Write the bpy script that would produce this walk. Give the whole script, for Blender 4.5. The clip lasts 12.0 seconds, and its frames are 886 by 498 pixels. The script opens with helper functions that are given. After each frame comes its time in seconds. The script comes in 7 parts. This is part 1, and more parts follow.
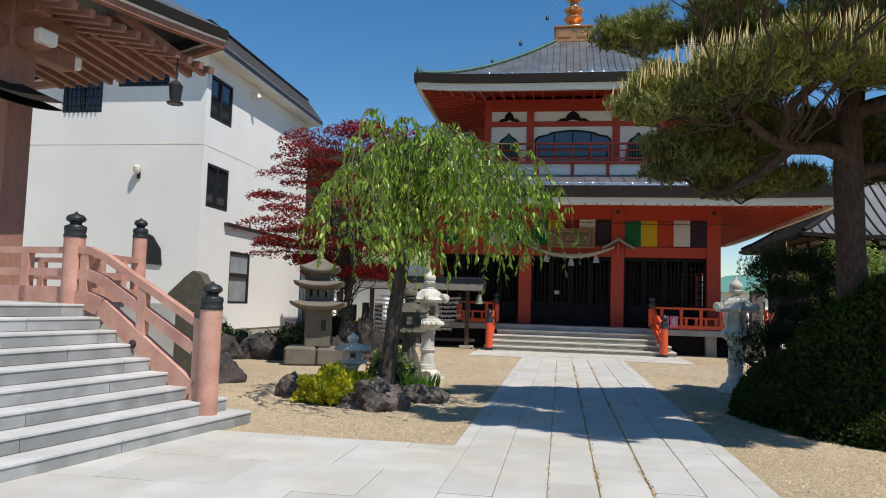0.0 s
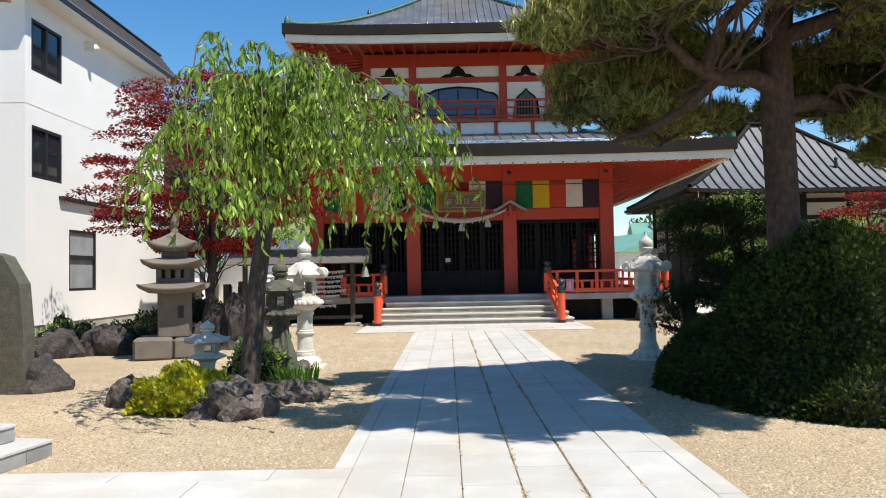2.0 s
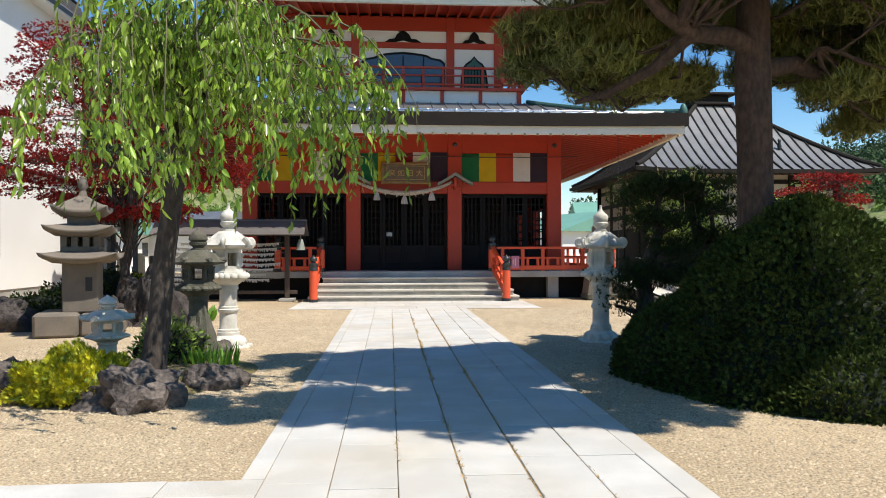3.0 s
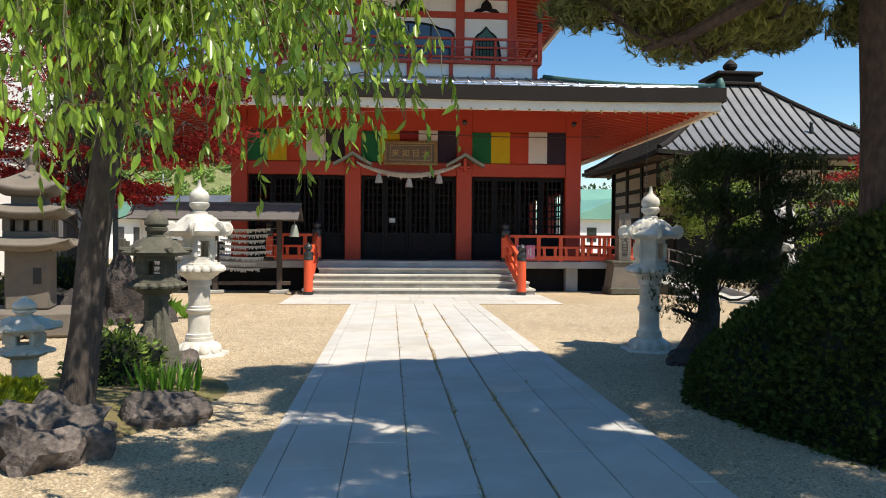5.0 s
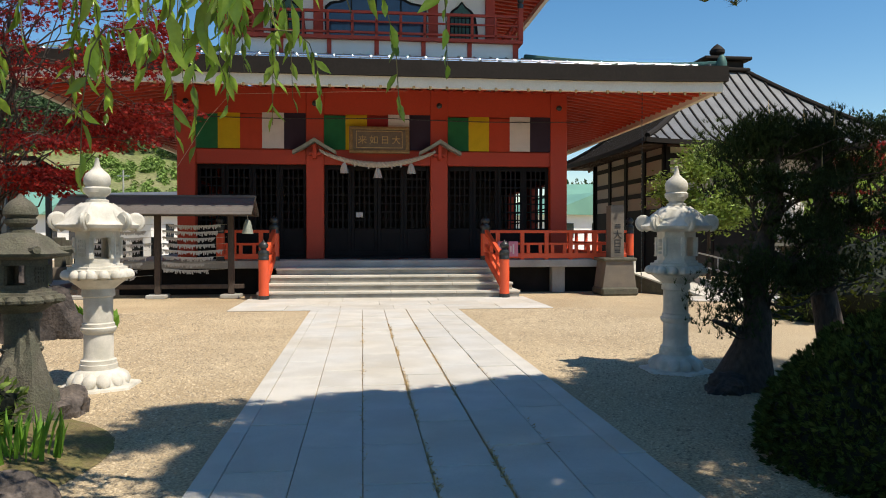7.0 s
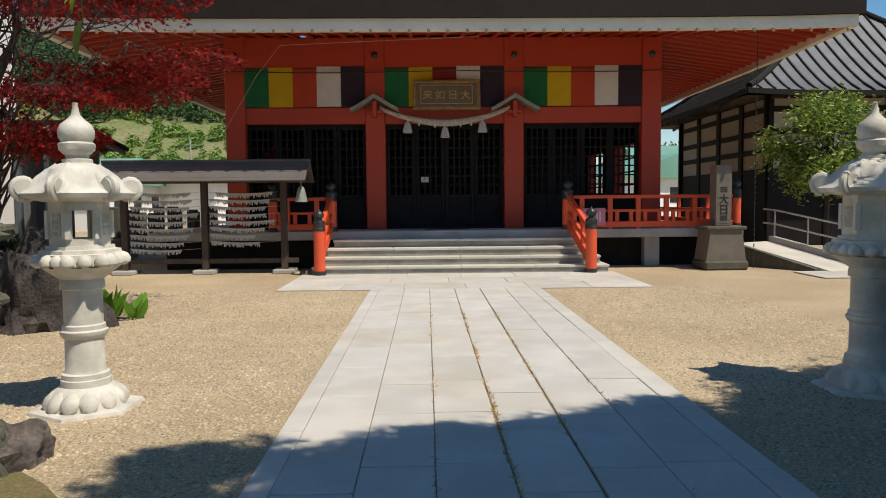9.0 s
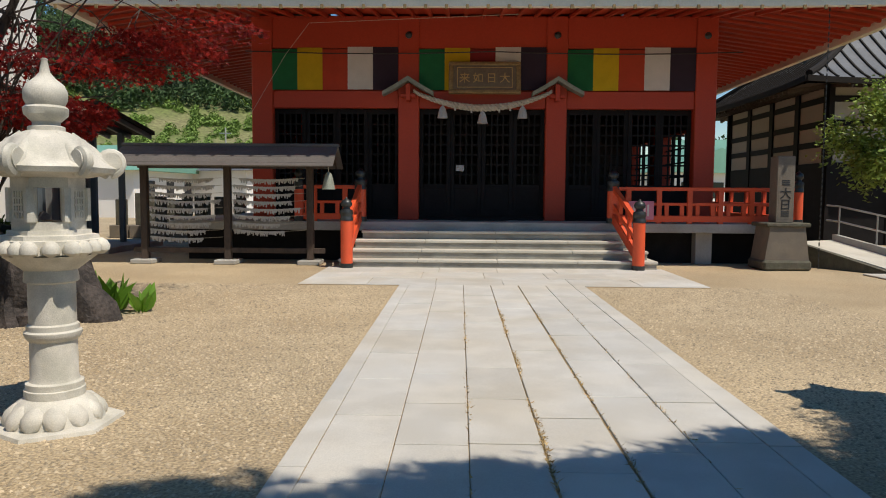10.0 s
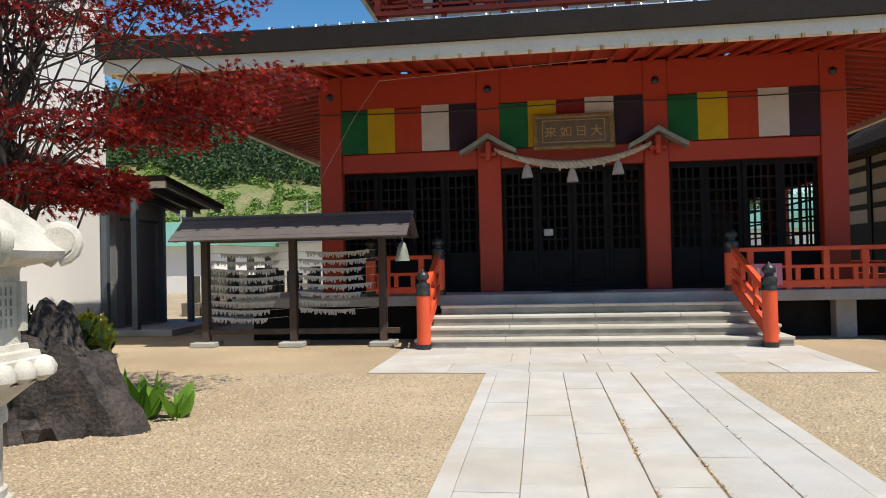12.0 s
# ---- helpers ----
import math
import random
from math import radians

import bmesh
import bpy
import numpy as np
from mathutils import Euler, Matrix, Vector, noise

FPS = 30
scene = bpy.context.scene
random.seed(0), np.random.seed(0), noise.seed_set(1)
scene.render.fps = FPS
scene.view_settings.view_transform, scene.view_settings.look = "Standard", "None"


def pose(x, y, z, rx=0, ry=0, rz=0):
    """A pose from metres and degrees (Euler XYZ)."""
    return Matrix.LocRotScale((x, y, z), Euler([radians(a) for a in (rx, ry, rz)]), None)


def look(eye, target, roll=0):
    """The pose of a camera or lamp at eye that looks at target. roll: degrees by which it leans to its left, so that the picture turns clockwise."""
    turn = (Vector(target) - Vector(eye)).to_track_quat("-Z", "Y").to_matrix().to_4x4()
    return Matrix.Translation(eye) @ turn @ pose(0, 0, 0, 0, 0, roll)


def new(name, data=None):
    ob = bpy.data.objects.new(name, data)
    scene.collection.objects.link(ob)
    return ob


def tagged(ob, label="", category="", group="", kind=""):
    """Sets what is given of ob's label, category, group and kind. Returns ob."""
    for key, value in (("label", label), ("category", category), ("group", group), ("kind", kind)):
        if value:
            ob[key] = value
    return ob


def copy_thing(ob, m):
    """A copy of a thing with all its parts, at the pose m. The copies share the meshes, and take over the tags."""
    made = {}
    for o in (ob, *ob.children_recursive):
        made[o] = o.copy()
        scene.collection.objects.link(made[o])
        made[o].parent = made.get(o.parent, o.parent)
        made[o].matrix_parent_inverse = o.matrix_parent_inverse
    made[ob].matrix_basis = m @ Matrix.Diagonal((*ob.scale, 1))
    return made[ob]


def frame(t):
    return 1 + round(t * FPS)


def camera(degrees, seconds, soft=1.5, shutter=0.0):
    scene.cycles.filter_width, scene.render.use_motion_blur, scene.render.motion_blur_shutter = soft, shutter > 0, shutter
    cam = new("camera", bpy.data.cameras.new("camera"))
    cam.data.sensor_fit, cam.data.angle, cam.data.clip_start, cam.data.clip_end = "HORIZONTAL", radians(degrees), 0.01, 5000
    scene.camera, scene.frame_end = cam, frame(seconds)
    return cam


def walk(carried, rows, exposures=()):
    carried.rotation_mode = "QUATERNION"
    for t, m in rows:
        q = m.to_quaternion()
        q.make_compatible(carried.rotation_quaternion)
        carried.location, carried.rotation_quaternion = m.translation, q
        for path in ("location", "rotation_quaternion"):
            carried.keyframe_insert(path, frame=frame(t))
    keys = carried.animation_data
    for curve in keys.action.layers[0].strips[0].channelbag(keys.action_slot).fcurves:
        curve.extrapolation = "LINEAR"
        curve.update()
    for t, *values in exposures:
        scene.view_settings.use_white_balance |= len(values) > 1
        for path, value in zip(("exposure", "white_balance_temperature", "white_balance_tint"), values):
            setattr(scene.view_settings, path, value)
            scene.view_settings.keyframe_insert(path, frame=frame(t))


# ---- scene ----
cam = camera(62.9, 12.0, soft=1.0)
PATH = [
    (0, (0.492, 0.525, 1.505), (0.168, 2.493, 1.653), 1.8),
    (0.5, (0.361, 0.941, 1.51), (0.287, 2.936, 1.636), 0.3),
    (1, (0.383, 1.441, 1.542), (0.346, 3.435, 1.701), -0.9),
    (1.5, (0.311, 1.912, 1.517), (0.275, 3.906, 1.664), -0.3),
    (2, (0.341, 2.484, 1.508), (0.328, 4.482, 1.58), -1.1),
    (2.5, (0.285, 3.044, 1.492), (0.333, 5.043, 1.537), 0.6),
    (3, (0.362, 3.517, 1.46), (0.508, 5.512, 1.466), -0.1),
    (4.8, (0.288, 5.355, 1.469), (0.396, 7.352, 1.441), 0.6),
    (5, (0.281, 5.539, 1.493), (0.427, 7.534, 1.463), 0.4),
    (5.5, (0.339, 6.05, 1.479), (0.511, 8.042, 1.45), -0.5),
    (6, (0.317, 6.566, 1.462), (0.475, 8.56, 1.444), -0.4),
    (6.5, (0.389, 7.024, 1.443), (0.607, 9.012, 1.413), 0.1),
    (7, (0.408, 7.582, 1.458), (0.63, 9.569, 1.421), 0.0),
    (7.2, (0.386, 7.764, 1.476), (0.647, 9.747, 1.437), 0.2),
    (8.8, (0.392, 9.37, 1.471), (0.458, 11.364, 1.341), -0.4),
    (9, (0.375, 9.609, 1.478), (0.419, 11.605, 1.348), -0.5),
    (9.5, (0.334, 10.113, 1.452), (0.26, 12.107, 1.31), 0.2),
    (10, (0.349, 10.576, 1.416), (0.303, 12.57, 1.266), 0.4),
    (10.5, (0.295, 11.017, 1.443), (0.176, 13.009, 1.309), -0.6),
    (11, (0.22, 11.47, 1.474), (0.054, 13.462, 1.415), -1.5),
    (11.5, (0.235, 11.928, 1.489), (0.025, 13.916, 1.542), -2.1),
    (12, (0.151, 12.285, 1.484), (-0.113, 14.267, 1.517), -1.3),
]
walk(cam, [(t, look(eye, aim, roll)) for t, eye, aim, roll in PATH],
     [(0.0, -0.30, 6300, 10), (0.5, -0.02, 6300, 10), (1.0, 0.18, 6300, 10), (3.0, 0.14, 6450, 10), (5.0, 0.2, 6700, 10), (6.5, 0.06, 6850, 10), (8.8, -0.28, 6800, 10), (10.5, -0.42, 6750, 10), (12.0, -0.1, 6500, 10)])

# ---- world, sun ----
world = bpy.data.worlds.new("sky")
scene.world = world
world.use_nodes = True
wn = world.node_tree
sky = wn.nodes.new("ShaderNodeTexSky")
sky.sky_type = "NISHITA"
sky.sun_disc = False
SUN_WAY = Vector((0.46, -0.34, 1.0)).normalized()     # towards the sun
sky.sun_elevation = math.asin(SUN_WAY.z)
sky.sun_rotation = math.atan2(SUN_WAY.x, SUN_WAY.y)
sky.altitude, sky.air_density, sky.dust_density, sky.ozone_density = 200, 1.0, 0.12, 1.0
bg = wn.nodes["Background"]
bg.inputs["Strength"].default_value = 0.147
tint = wn.nodes.new("ShaderNodeHueSaturation")
tint.inputs["Saturation"].default_value, tint.inputs["Hue"].default_value = 1.34, 0.497
wn.links.new(sky.outputs[0], tint.inputs["Color"])
wn.links.new(tint.outputs[0], bg.inputs["Color"])
sun = new("sun", bpy.data.lights.new("sun", "SUN"))
sun.data.energy, sun.data.angle, sun.data.color = 5.85, radians(0.53), (1.0, 0.935, 0.835)
sun.matrix_world = look(tuple(SUN_WAY * 60), (0, 0, 0))


# ---- materials ----
def material(name, colour, rough=0.8, metal=0.0, vary=0.18, scale=3.0, grain=60.0, bump=0.15, second=None, island=0.0, rand=0.0,
             spec=0.5, trans=0.0, stretch=(1, 1, 1), patches=0.0, patch_scale=0.8):
    m = bpy.data.materials.new(name)
    m.use_nodes = True
    nt = m.node_tree
    p = nt.nodes["Principled BSDF"]
    N, Lk = nt.nodes.new, nt.links.new
    tc = N("ShaderNodeNewGeometry")
    mp = N("ShaderNodeMapping")
    mp.inputs["Scale"].default_value = stretch
    Lk(tc.outputs["Position"], mp.inputs["Vector"])

    def noise_node(s, detail=4.0):
        n = N("ShaderNodeTexNoise")
        n.inputs["Scale"].default_value, n.inputs["Detail"].default_value = s, detail
        Lk(mp.outputs[0], n.inputs["Vector"])
        return n
    big, fine = noise_node(scale), noise_node(grain, 3.0)
    c1 = N("ShaderNodeMix")
    c1.data_type = "RGBA"
    second = second or tuple(c * (1 - 1.6 * vary) for c in colour)
    c1.inputs[6].default_value, c1.inputs[7].default_value = (*colour, 1), (*second, 1)
    ramp = N("ShaderNodeMapRange")
    ramp.inputs[1].default_value, ramp.inputs[2].default_value = 0.36, 0.68
    Lk(big.outputs["Fac"], ramp.inputs[0])
    Lk(ramp.outputs[0], c1.inputs[0])
    hsv = N("ShaderNodeHueSaturation")
    Lk(c1.outputs[2], hsv.inputs["Color"])
    val = N("ShaderNodeMapRange")
    val.inputs[1].default_value, val.inputs[2].default_value = 0.3, 0.7
    val.inputs[3].default_value, val.inputs[4].default_value = 1 - vary, 1 + vary
    Lk(fine.outputs["Fac"], val.inputs[0])
    last = val.outputs[0]

    def times(a, source, amount):
        r = N("ShaderNodeMapRange")
        r.inputs[3].default_value, r.inputs[4].default_value = 1 - amount, 1 + amount
        Lk(source, r.inputs[0])
        x = N("ShaderNodeMath")
        x.operation = "MULTIPLY"
        Lk(a, x.inputs[0]), Lk(r.outputs[0], x.inputs[1])
        return x.outputs[0]
    if island:
        last = times(last, tc.outputs["Random Per Island"], island)
    if rand:
        oi = N("ShaderNodeObjectInfo")
        last = times(last, oi.outputs["Random"], rand)
    if patches:
        pn = noise_node(patch_scale, 6.0)
        r2 = N("ShaderNodeMapRange")
        r2.inputs[1].default_value, r2.inputs[2].default_value = 0.45, 0.62
        Lk(pn.outputs["Fac"], r2.inputs[0])
        last = times(last, r2.outputs[0], patches)
    Lk(last, hsv.inputs["Value"])
    Lk(hsv.outputs[0], p.inputs["Base Color"])
    p.inputs["Roughness"].default_value, p.inputs["Metallic"].default_value = rough, metal
    p.inputs["Specular IOR Level"].default_value = spec
    if bump:
        b = N("ShaderNodeBump")
        b.inputs["Strength"].default_value, b.inputs["Distance"].default_value = bump, 0.02
        Lk(fine.outputs["Fac"], b.inputs["Height"])
        Lk(b.outputs[0], p.inputs["Normal"])
    if trans:
        t = N("ShaderNodeBsdfTranslucent")
        Lk(hsv.outputs[0], t.inputs["Color"])
        mx = N("ShaderNodeMixShader")
        mx.inputs[0].default_value = trans
        Lk(p.outputs[0], mx.inputs[1]), Lk(t.outputs[0], mx.inputs[2])
        Lk(mx.outputs[0], nt.nodes["Material Output"].inputs["Surface"])
    return m


GRAVEL = material("gravel", (0.465, 0.365, 0.232), 0.95, vary=0.45, scale=0.5, grain=48, bump=1.0, second=(0.39, 0.295, 0.178), patches=0.07, patch_scale=0.35)
PEBBLE = material("pebbles", (0.44, 0.352, 0.235), 0.9, vary=0.15, island=0.42, bump=0)
SLAB = material("pale granite", (0.525, 0.51, 0.475), 0.75, vary=0.12, scale=0.9, grain=160, bump=0.12, second=(0.50, 0.46, 0.39), rand=0.06, patches=0.05, patch_scale=2.2)
JOINT = material("joint dirt", (0.34, 0.25, 0.145), 0.95, vary=0.35, scale=3, grain=40, bump=0.5, second=(0.30, 0.21, 0.10))
CONCRETE = material("concrete", (0.42, 0.41, 0.375), 0.85, vary=0.12, scale=1.4, grain=70, bump=0.2, second=(0.33, 0.315, 0.28), patches=0.07)
STEPBEIGE = material("beige stone steps", (0.58, 0.55, 0.475), 0.8, vary=0.12, scale=1.5, grain=110, bump=0.15, second=(0.49, 0.46, 0.39), patches=0.06)
# Riser colour is lowered to carry the shade under each tread.
RISERSHADE = material("weathered risers darkened for shade", (0.36, 0.34, 0.29), 0.85, vary=0.16, scale=2.5, grain=90, bump=0.2, second=(0.25, 0.235, 0.195), patches=0.1, patch_scale=3)
STEPSTONE = material("grey granite steps", (0.33, 0.33, 0.325), 0.8, vary=0.22, scale=2.0, grain=170, bump=0.2, second=(0.25, 0.25, 0.24), rand=0.1, patches=0.14, patch_scale=2.5)
TREADSTONE = material("pale granite treads", (0.56, 0.55, 0.53), 0.75, vary=0.16, scale=2.0, grain=170, bump=0.15, second=(0.48, 0.47, 0.445), rand=0.06, patches=0.05, patch_scale=2.5)
WHITESTONE = material("white granite", (0.67, 0.63, 0.55), 0.75, vary=0.10, scale=5, grain=140, bump=0.2, second=(0.50, 0.475, 0.40), patches=0.08, patch_scale=6)
OLDSTONE = material("weathered stone", (0.105, 0.094, 0.07), 0.92, vary=0.25, scale=6, grain=70, bump=0.5, second=(0.095, 0.095, 0.065), patches=0.12, patch_scale=9)
PALESTONE = material("tan stone", (0.19, 0.158, 0.122), 0.9, vary=0.15, scale=4, grain=80, bump=0.35, second=(0.15, 0.13, 0.105))
ROCK = material("dark rock", (0.075, 0.06, 0.052), 0.9, vary=0.4, scale=5, grain=28, bump=0.9, second=(0.03, 0.026, 0.024), patches=0.15, patch_scale=8)
BEDROCK = material("grey brown rock", (0.15, 0.12, 0.10), 0.9, vary=0.4, scale=5, grain=28, bump=0.9, second=(0.05, 0.042, 0.038), patches=0.2, patch_scale=8)
MOSS = material("mossy earth", (0.14, 0.13, 0.04), 0.95, vary=0.3, scale=5, grain=50, bump=0.7, second=(0.17, 0.12, 0.06))
VERMILION = material("vermilion paint", (0.47, 0.048, 0.014), 0.55, vary=0.06, scale=0.8, grain=25, bump=0.04, second=(0.40, 0.038, 0.012), patches=0.05)
RAILRED = material("bright rail paint", (0.74, 0.10, 0.032), 0.45, vary=0.05, scale=2, grain=40, bump=0.03, second=(0.64, 0.08, 0.028))
PINKWOOD = material("salmon painted wood", (0.62, 0.34, 0.25), 0.6, vary=0.08, scale=2.5, grain=30, bump=0.06, second=(0.46, 0.225, 0.165))
BROWNRED = material("faded bengara wood", (0.33, 0.16, 0.11), 0.7, vary=0.14, scale=2, grain=28, bump=0.15, second=(0.26, 0.12, 0.08), stretch=(1, 1, 0.3))
BLACKWOOD = material("black lacquered wood", (0.012, 0.010, 0.010), 0.7, spec=0.2, vary=0.25, scale=4, grain=40, bump=0.08)
DARKWOOD = material("dark brown timber", (0.075, 0.052, 0.038), 0.75, vary=0.25, scale=3, grain=40, bump=0.2, stretch=(1, 1, 0.25))
WHITEPAINT = material("cream white board", (0.80, 0.73, 0.60), 0.65, vary=0.05, scale=1.2, grain=30, bump=0.04, second=(0.73, 0.66, 0.53))
PLASTER = material("white plaster", (0.84, 0.825, 0.785), 0.85, vary=0.035, scale=0.4, grain=45, bump=0.08, second=(0.79, 0.77, 0.72), patches=0.025, patch_scale=0.3)
COPPER = material("grey sheet roof", (0.185, 0.19, 0.195), 0.42, metal=0.35, vary=0.12, scale=1.6, grain=14, bump=0.06, second=(0.125, 0.13, 0.135), patches=0.12, patch_scale=1.0)
DARKFASCIA = material("dark bronze fascia", (0.024, 0.019, 0.015), 0.7, spec=0.15, vary=0.12, scale=2, grain=25, bump=0.05)
PATINA = material("green patina", (0.06, 0.15, 0.125), 0.6, metal=0.2, vary=0.18, scale=6, grain=30, bump=0.1)
GREYGREEN = material("grey green weathered copper", (0.27, 0.29, 0.235), 0.65, metal=0.15, vary=0.15, scale=9, grain=50, bump=0.1)
HALLROOF = material("hall sheet roof", (0.165, 0.168, 0.172), 0.5, metal=0.25, vary=0.12, scale=1.2, grain=18, bump=0.05, second=(0.125, 0.128, 0.132))
TILEROOF = material("brown grey roof sheet", (0.12, 0.108, 0.10), 0.6, vary=0.12, scale=2, grain=25, bump=0.08)
STEEL = material("polished steel", (0.85, 0.86, 0.87), 0.22, metal=1.0, vary=0.05, bump=0)
GALV = material("galvanised pipe", (0.45, 0.46, 0.46), 0.4, metal=0.8, vary=0.08, bump=0)
BRONZE = material("dark bronze cap", (0.055, 0.06, 0.06), 0.42, metal=0.55, vary=0.2, scale=9, grain=40, bump=0.05)
GOLD = material("gilded copper", (0.70, 0.33, 0.14), 0.38, metal=0.75, vary=0.12, scale=6, grain=30, bump=0.08)
OLDGOLD = material("old gold leaf", (0.31, 0.21, 0.09), 0.6, metal=0.35, vary=0.2, scale=7, grain=30, bump=0.15)
BRIGHTGOLD = material("gold leaf letters", (0.60, 0.43, 0.17), 0.45, metal=0.4, vary=0.15, scale=9, grain=40, bump=0.1)
BOARD = material("grey plaque wood", (0.17, 0.135, 0.09), 0.7, vary=0.15, scale=6, grain=40, bump=0.15)
ROPE = material("pale straw rope", (0.60, 0.53, 0.42), 0.9, vary=0.2, scale=20, grain=120, bump=0.4)
PAPER = material("white paper", (0.58, 0.57, 0.54), 0.9, vary=0.05, scale=9, grain=60, bump=0.05, trans=0.2)
GREENCLOTH = material("green cloth", (0.012, 0.16, 0.055), 0.9, vary=0.08, scale=5, grain=200, bump=0.08, trans=0.15)
YELLOWCLOTH = material("yellow cloth", (0.66, 0.44, 0.012), 0.9, vary=0.06, scale=5, grain=200, bump=0.08, trans=0.15)
REDCLOTH = material("red cloth", (0.52, 0.06, 0.025), 0.9, vary=0.06, scale=5, grain=200, bump=0.08, trans=0.15)
CRIMSON = material("crimson cloth", (0.28, 0.02, 0.02), 0.9, vary=0.06, scale=5, grain=200, bump=0.08, trans=0.15)
WHITECLOTH = material("white cloth", (0.72, 0.68, 0.63), 0.9, vary=0.05, scale=5, grain=200, bump=0.08, trans=0.15)
PURPLECLOTH = material("dark purple cloth", (0.03, 0.017, 0.032), 0.9, vary=0.08, scale=5, grain=200, bump=0.08)
PINKSIGN = material("pink sign board", (0.62, 0.22, 0.30), 0.6, vary=0.05, bump=0)
BARK = material("grey brown bark", (0.062, 0.046, 0.035), 0.95, vary=0.35, scale=6, grain=30, bump=0.9, second=(0.06, 0.048, 0.04), stretch=(1, 1, 0.35))
PINEBARK = material("red brown pine bark", (0.075, 0.047, 0.035), 0.95, vary=0.4, scale=5, grain=22, bump=1.0, second=(0.055, 0.036, 0.028), stretch=(1, 1, 0.4))
DRYWEED = material("dry tan weed", (0.52, 0.35, 0.16), 0.9, vary=0.2, island=0.5, bump=0, second=(0.36, 0.25, 0.10))
TWIGGREEN = material("green brown twig", (0.12, 0.115, 0.05), 0.8, vary=0.2, scale=4, bump=0)
LEAF = material("fresh green leaf", (0.33, 0.46, 0.06), 0.30, vary=0.10, island=0.5, scale=1.2, bump=0, second=(0.19, 0.32, 0.04), trans=0.44, spec=0.5)
REDLEAF = material("dark red maple leaf", (0.31, 0.022, 0.013), 0.6, spec=0.2, vary=0.1, island=0.55, scale=1.0, bump=0, second=(0.15, 0.012, 0.014), trans=0.5)
NEEDLE = material("pine needle", (0.27, 0.28, 0.065), 0.55, vary=0.1, island=0.4, scale=0.9, bump=0, second=(0.09, 0.115, 0.03), trans=0.05)
NEEDLE2 = material("dark pine needle", (0.05, 0.072, 0.022), 0.8, spec=0.15, vary=0.1, island=0.4, scale=0.9, bump=0, second=(0.028, 0.044, 0.015), trans=0.06)
CANDLE = material("pale pine candle", (0.43, 0.33, 0.13), 0.7, vary=0.1, island=0.25, bump=0)
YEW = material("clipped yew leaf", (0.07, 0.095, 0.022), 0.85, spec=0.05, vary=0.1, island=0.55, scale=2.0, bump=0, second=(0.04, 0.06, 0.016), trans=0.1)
# Near-black core colour stands for the shade between the leaves.
CORESHADE = material("shade between shrub leaves", (0.010, 0.016, 0.006), 0.9, vary=0.3, bump=0.2)
GOLDLEAF = material("golden shrub leaf", (0.62, 0.56, 0.025), 0.5, vary=0.1, island=0.35, scale=4, bump=0, second=(0.30, 0.34, 0.02), trans=0.3)
SHRUBLEAF = material("shrub leaf", (0.24, 0.33, 0.06), 0.5, vary=0.1, island=0.5, scale=3, bump=0, trans=0.3)
BLADE = material("iris blade", (0.18, 0.36, 0.04), 0.45, vary=0.1, island=0.3, bump=0, trans=0.4)
BUSHES = material("hill bushes", (0.20, 0.30, 0.055), 0.8, vary=0.2, island=0.4, scale=0.05, grain=0.6, bump=0, second=(0.13, 0.21, 0.04))
# Darker copy of the white plaster, with the deep eaves' shade mixed in.
SHADEPLASTER = material("white plaster darkened for eave shade", (0.42, 0.38, 0.31), 0.85, vary=0.06, scale=0.8, grain=40, bump=0.08)
WOODS = material("wooded hill", (0.055, 0.105, 0.028), 0.8, vary=0.2, island=0.45, scale=0.05, grain=0.6, bump=0, second=(0.03, 0.058, 0.02))
MEADOW = material("hill meadow", (0.13, 0.165, 0.045), 0.95, vary=0.35, scale=0.12, grain=1.6, bump=0.2, second=(0.20, 0.19, 0.085))
CURTAIN = material("curtained window glass", (0.36, 0.38, 0.38), 0.15, vary=0.15, scale=2, bump=0, spec=0.7)
GLASS = material("dark window glass", (0.02, 0.024, 0.03), 0.06, vary=0.1, bump=0, spec=0.8)
BLUEGLASS = material("blue grey window glass", (0.035, 0.05, 0.085), 0.12, vary=0.1, bump=0, spec=0.8)
FRAME = material("black window frame", (0.02, 0.02, 0.021), 0.45, vary=0.1, bump=0)
GREYWALL = material("grey shed cladding", (0.20, 0.20, 0.195), 0.7, vary=0.06, scale=0.8, grain=20, bump=0.05)
SHEDDOOR = material("dark grey door sheet", (0.10, 0.10, 0.10), 0.6, vary=0.1, scale=1.5, grain=20, bump=0.05)
SLATEPOST = material("blue grey steel post", (0.10, 0.125, 0.145), 0.5, metal=0.3, vary=0.1, bump=0)
GREENROOF = material("pale green roof", (0.17, 0.36, 0.27), 0.55, vary=0.08, scale=0.5, bump=0)
# Dark colour carries the gloom inside the hall.
INNERGLOOM = material("hall interior gloom as colour", (0.05, 0.035, 0.026), 0.8, vary=0.2, bump=0.05)


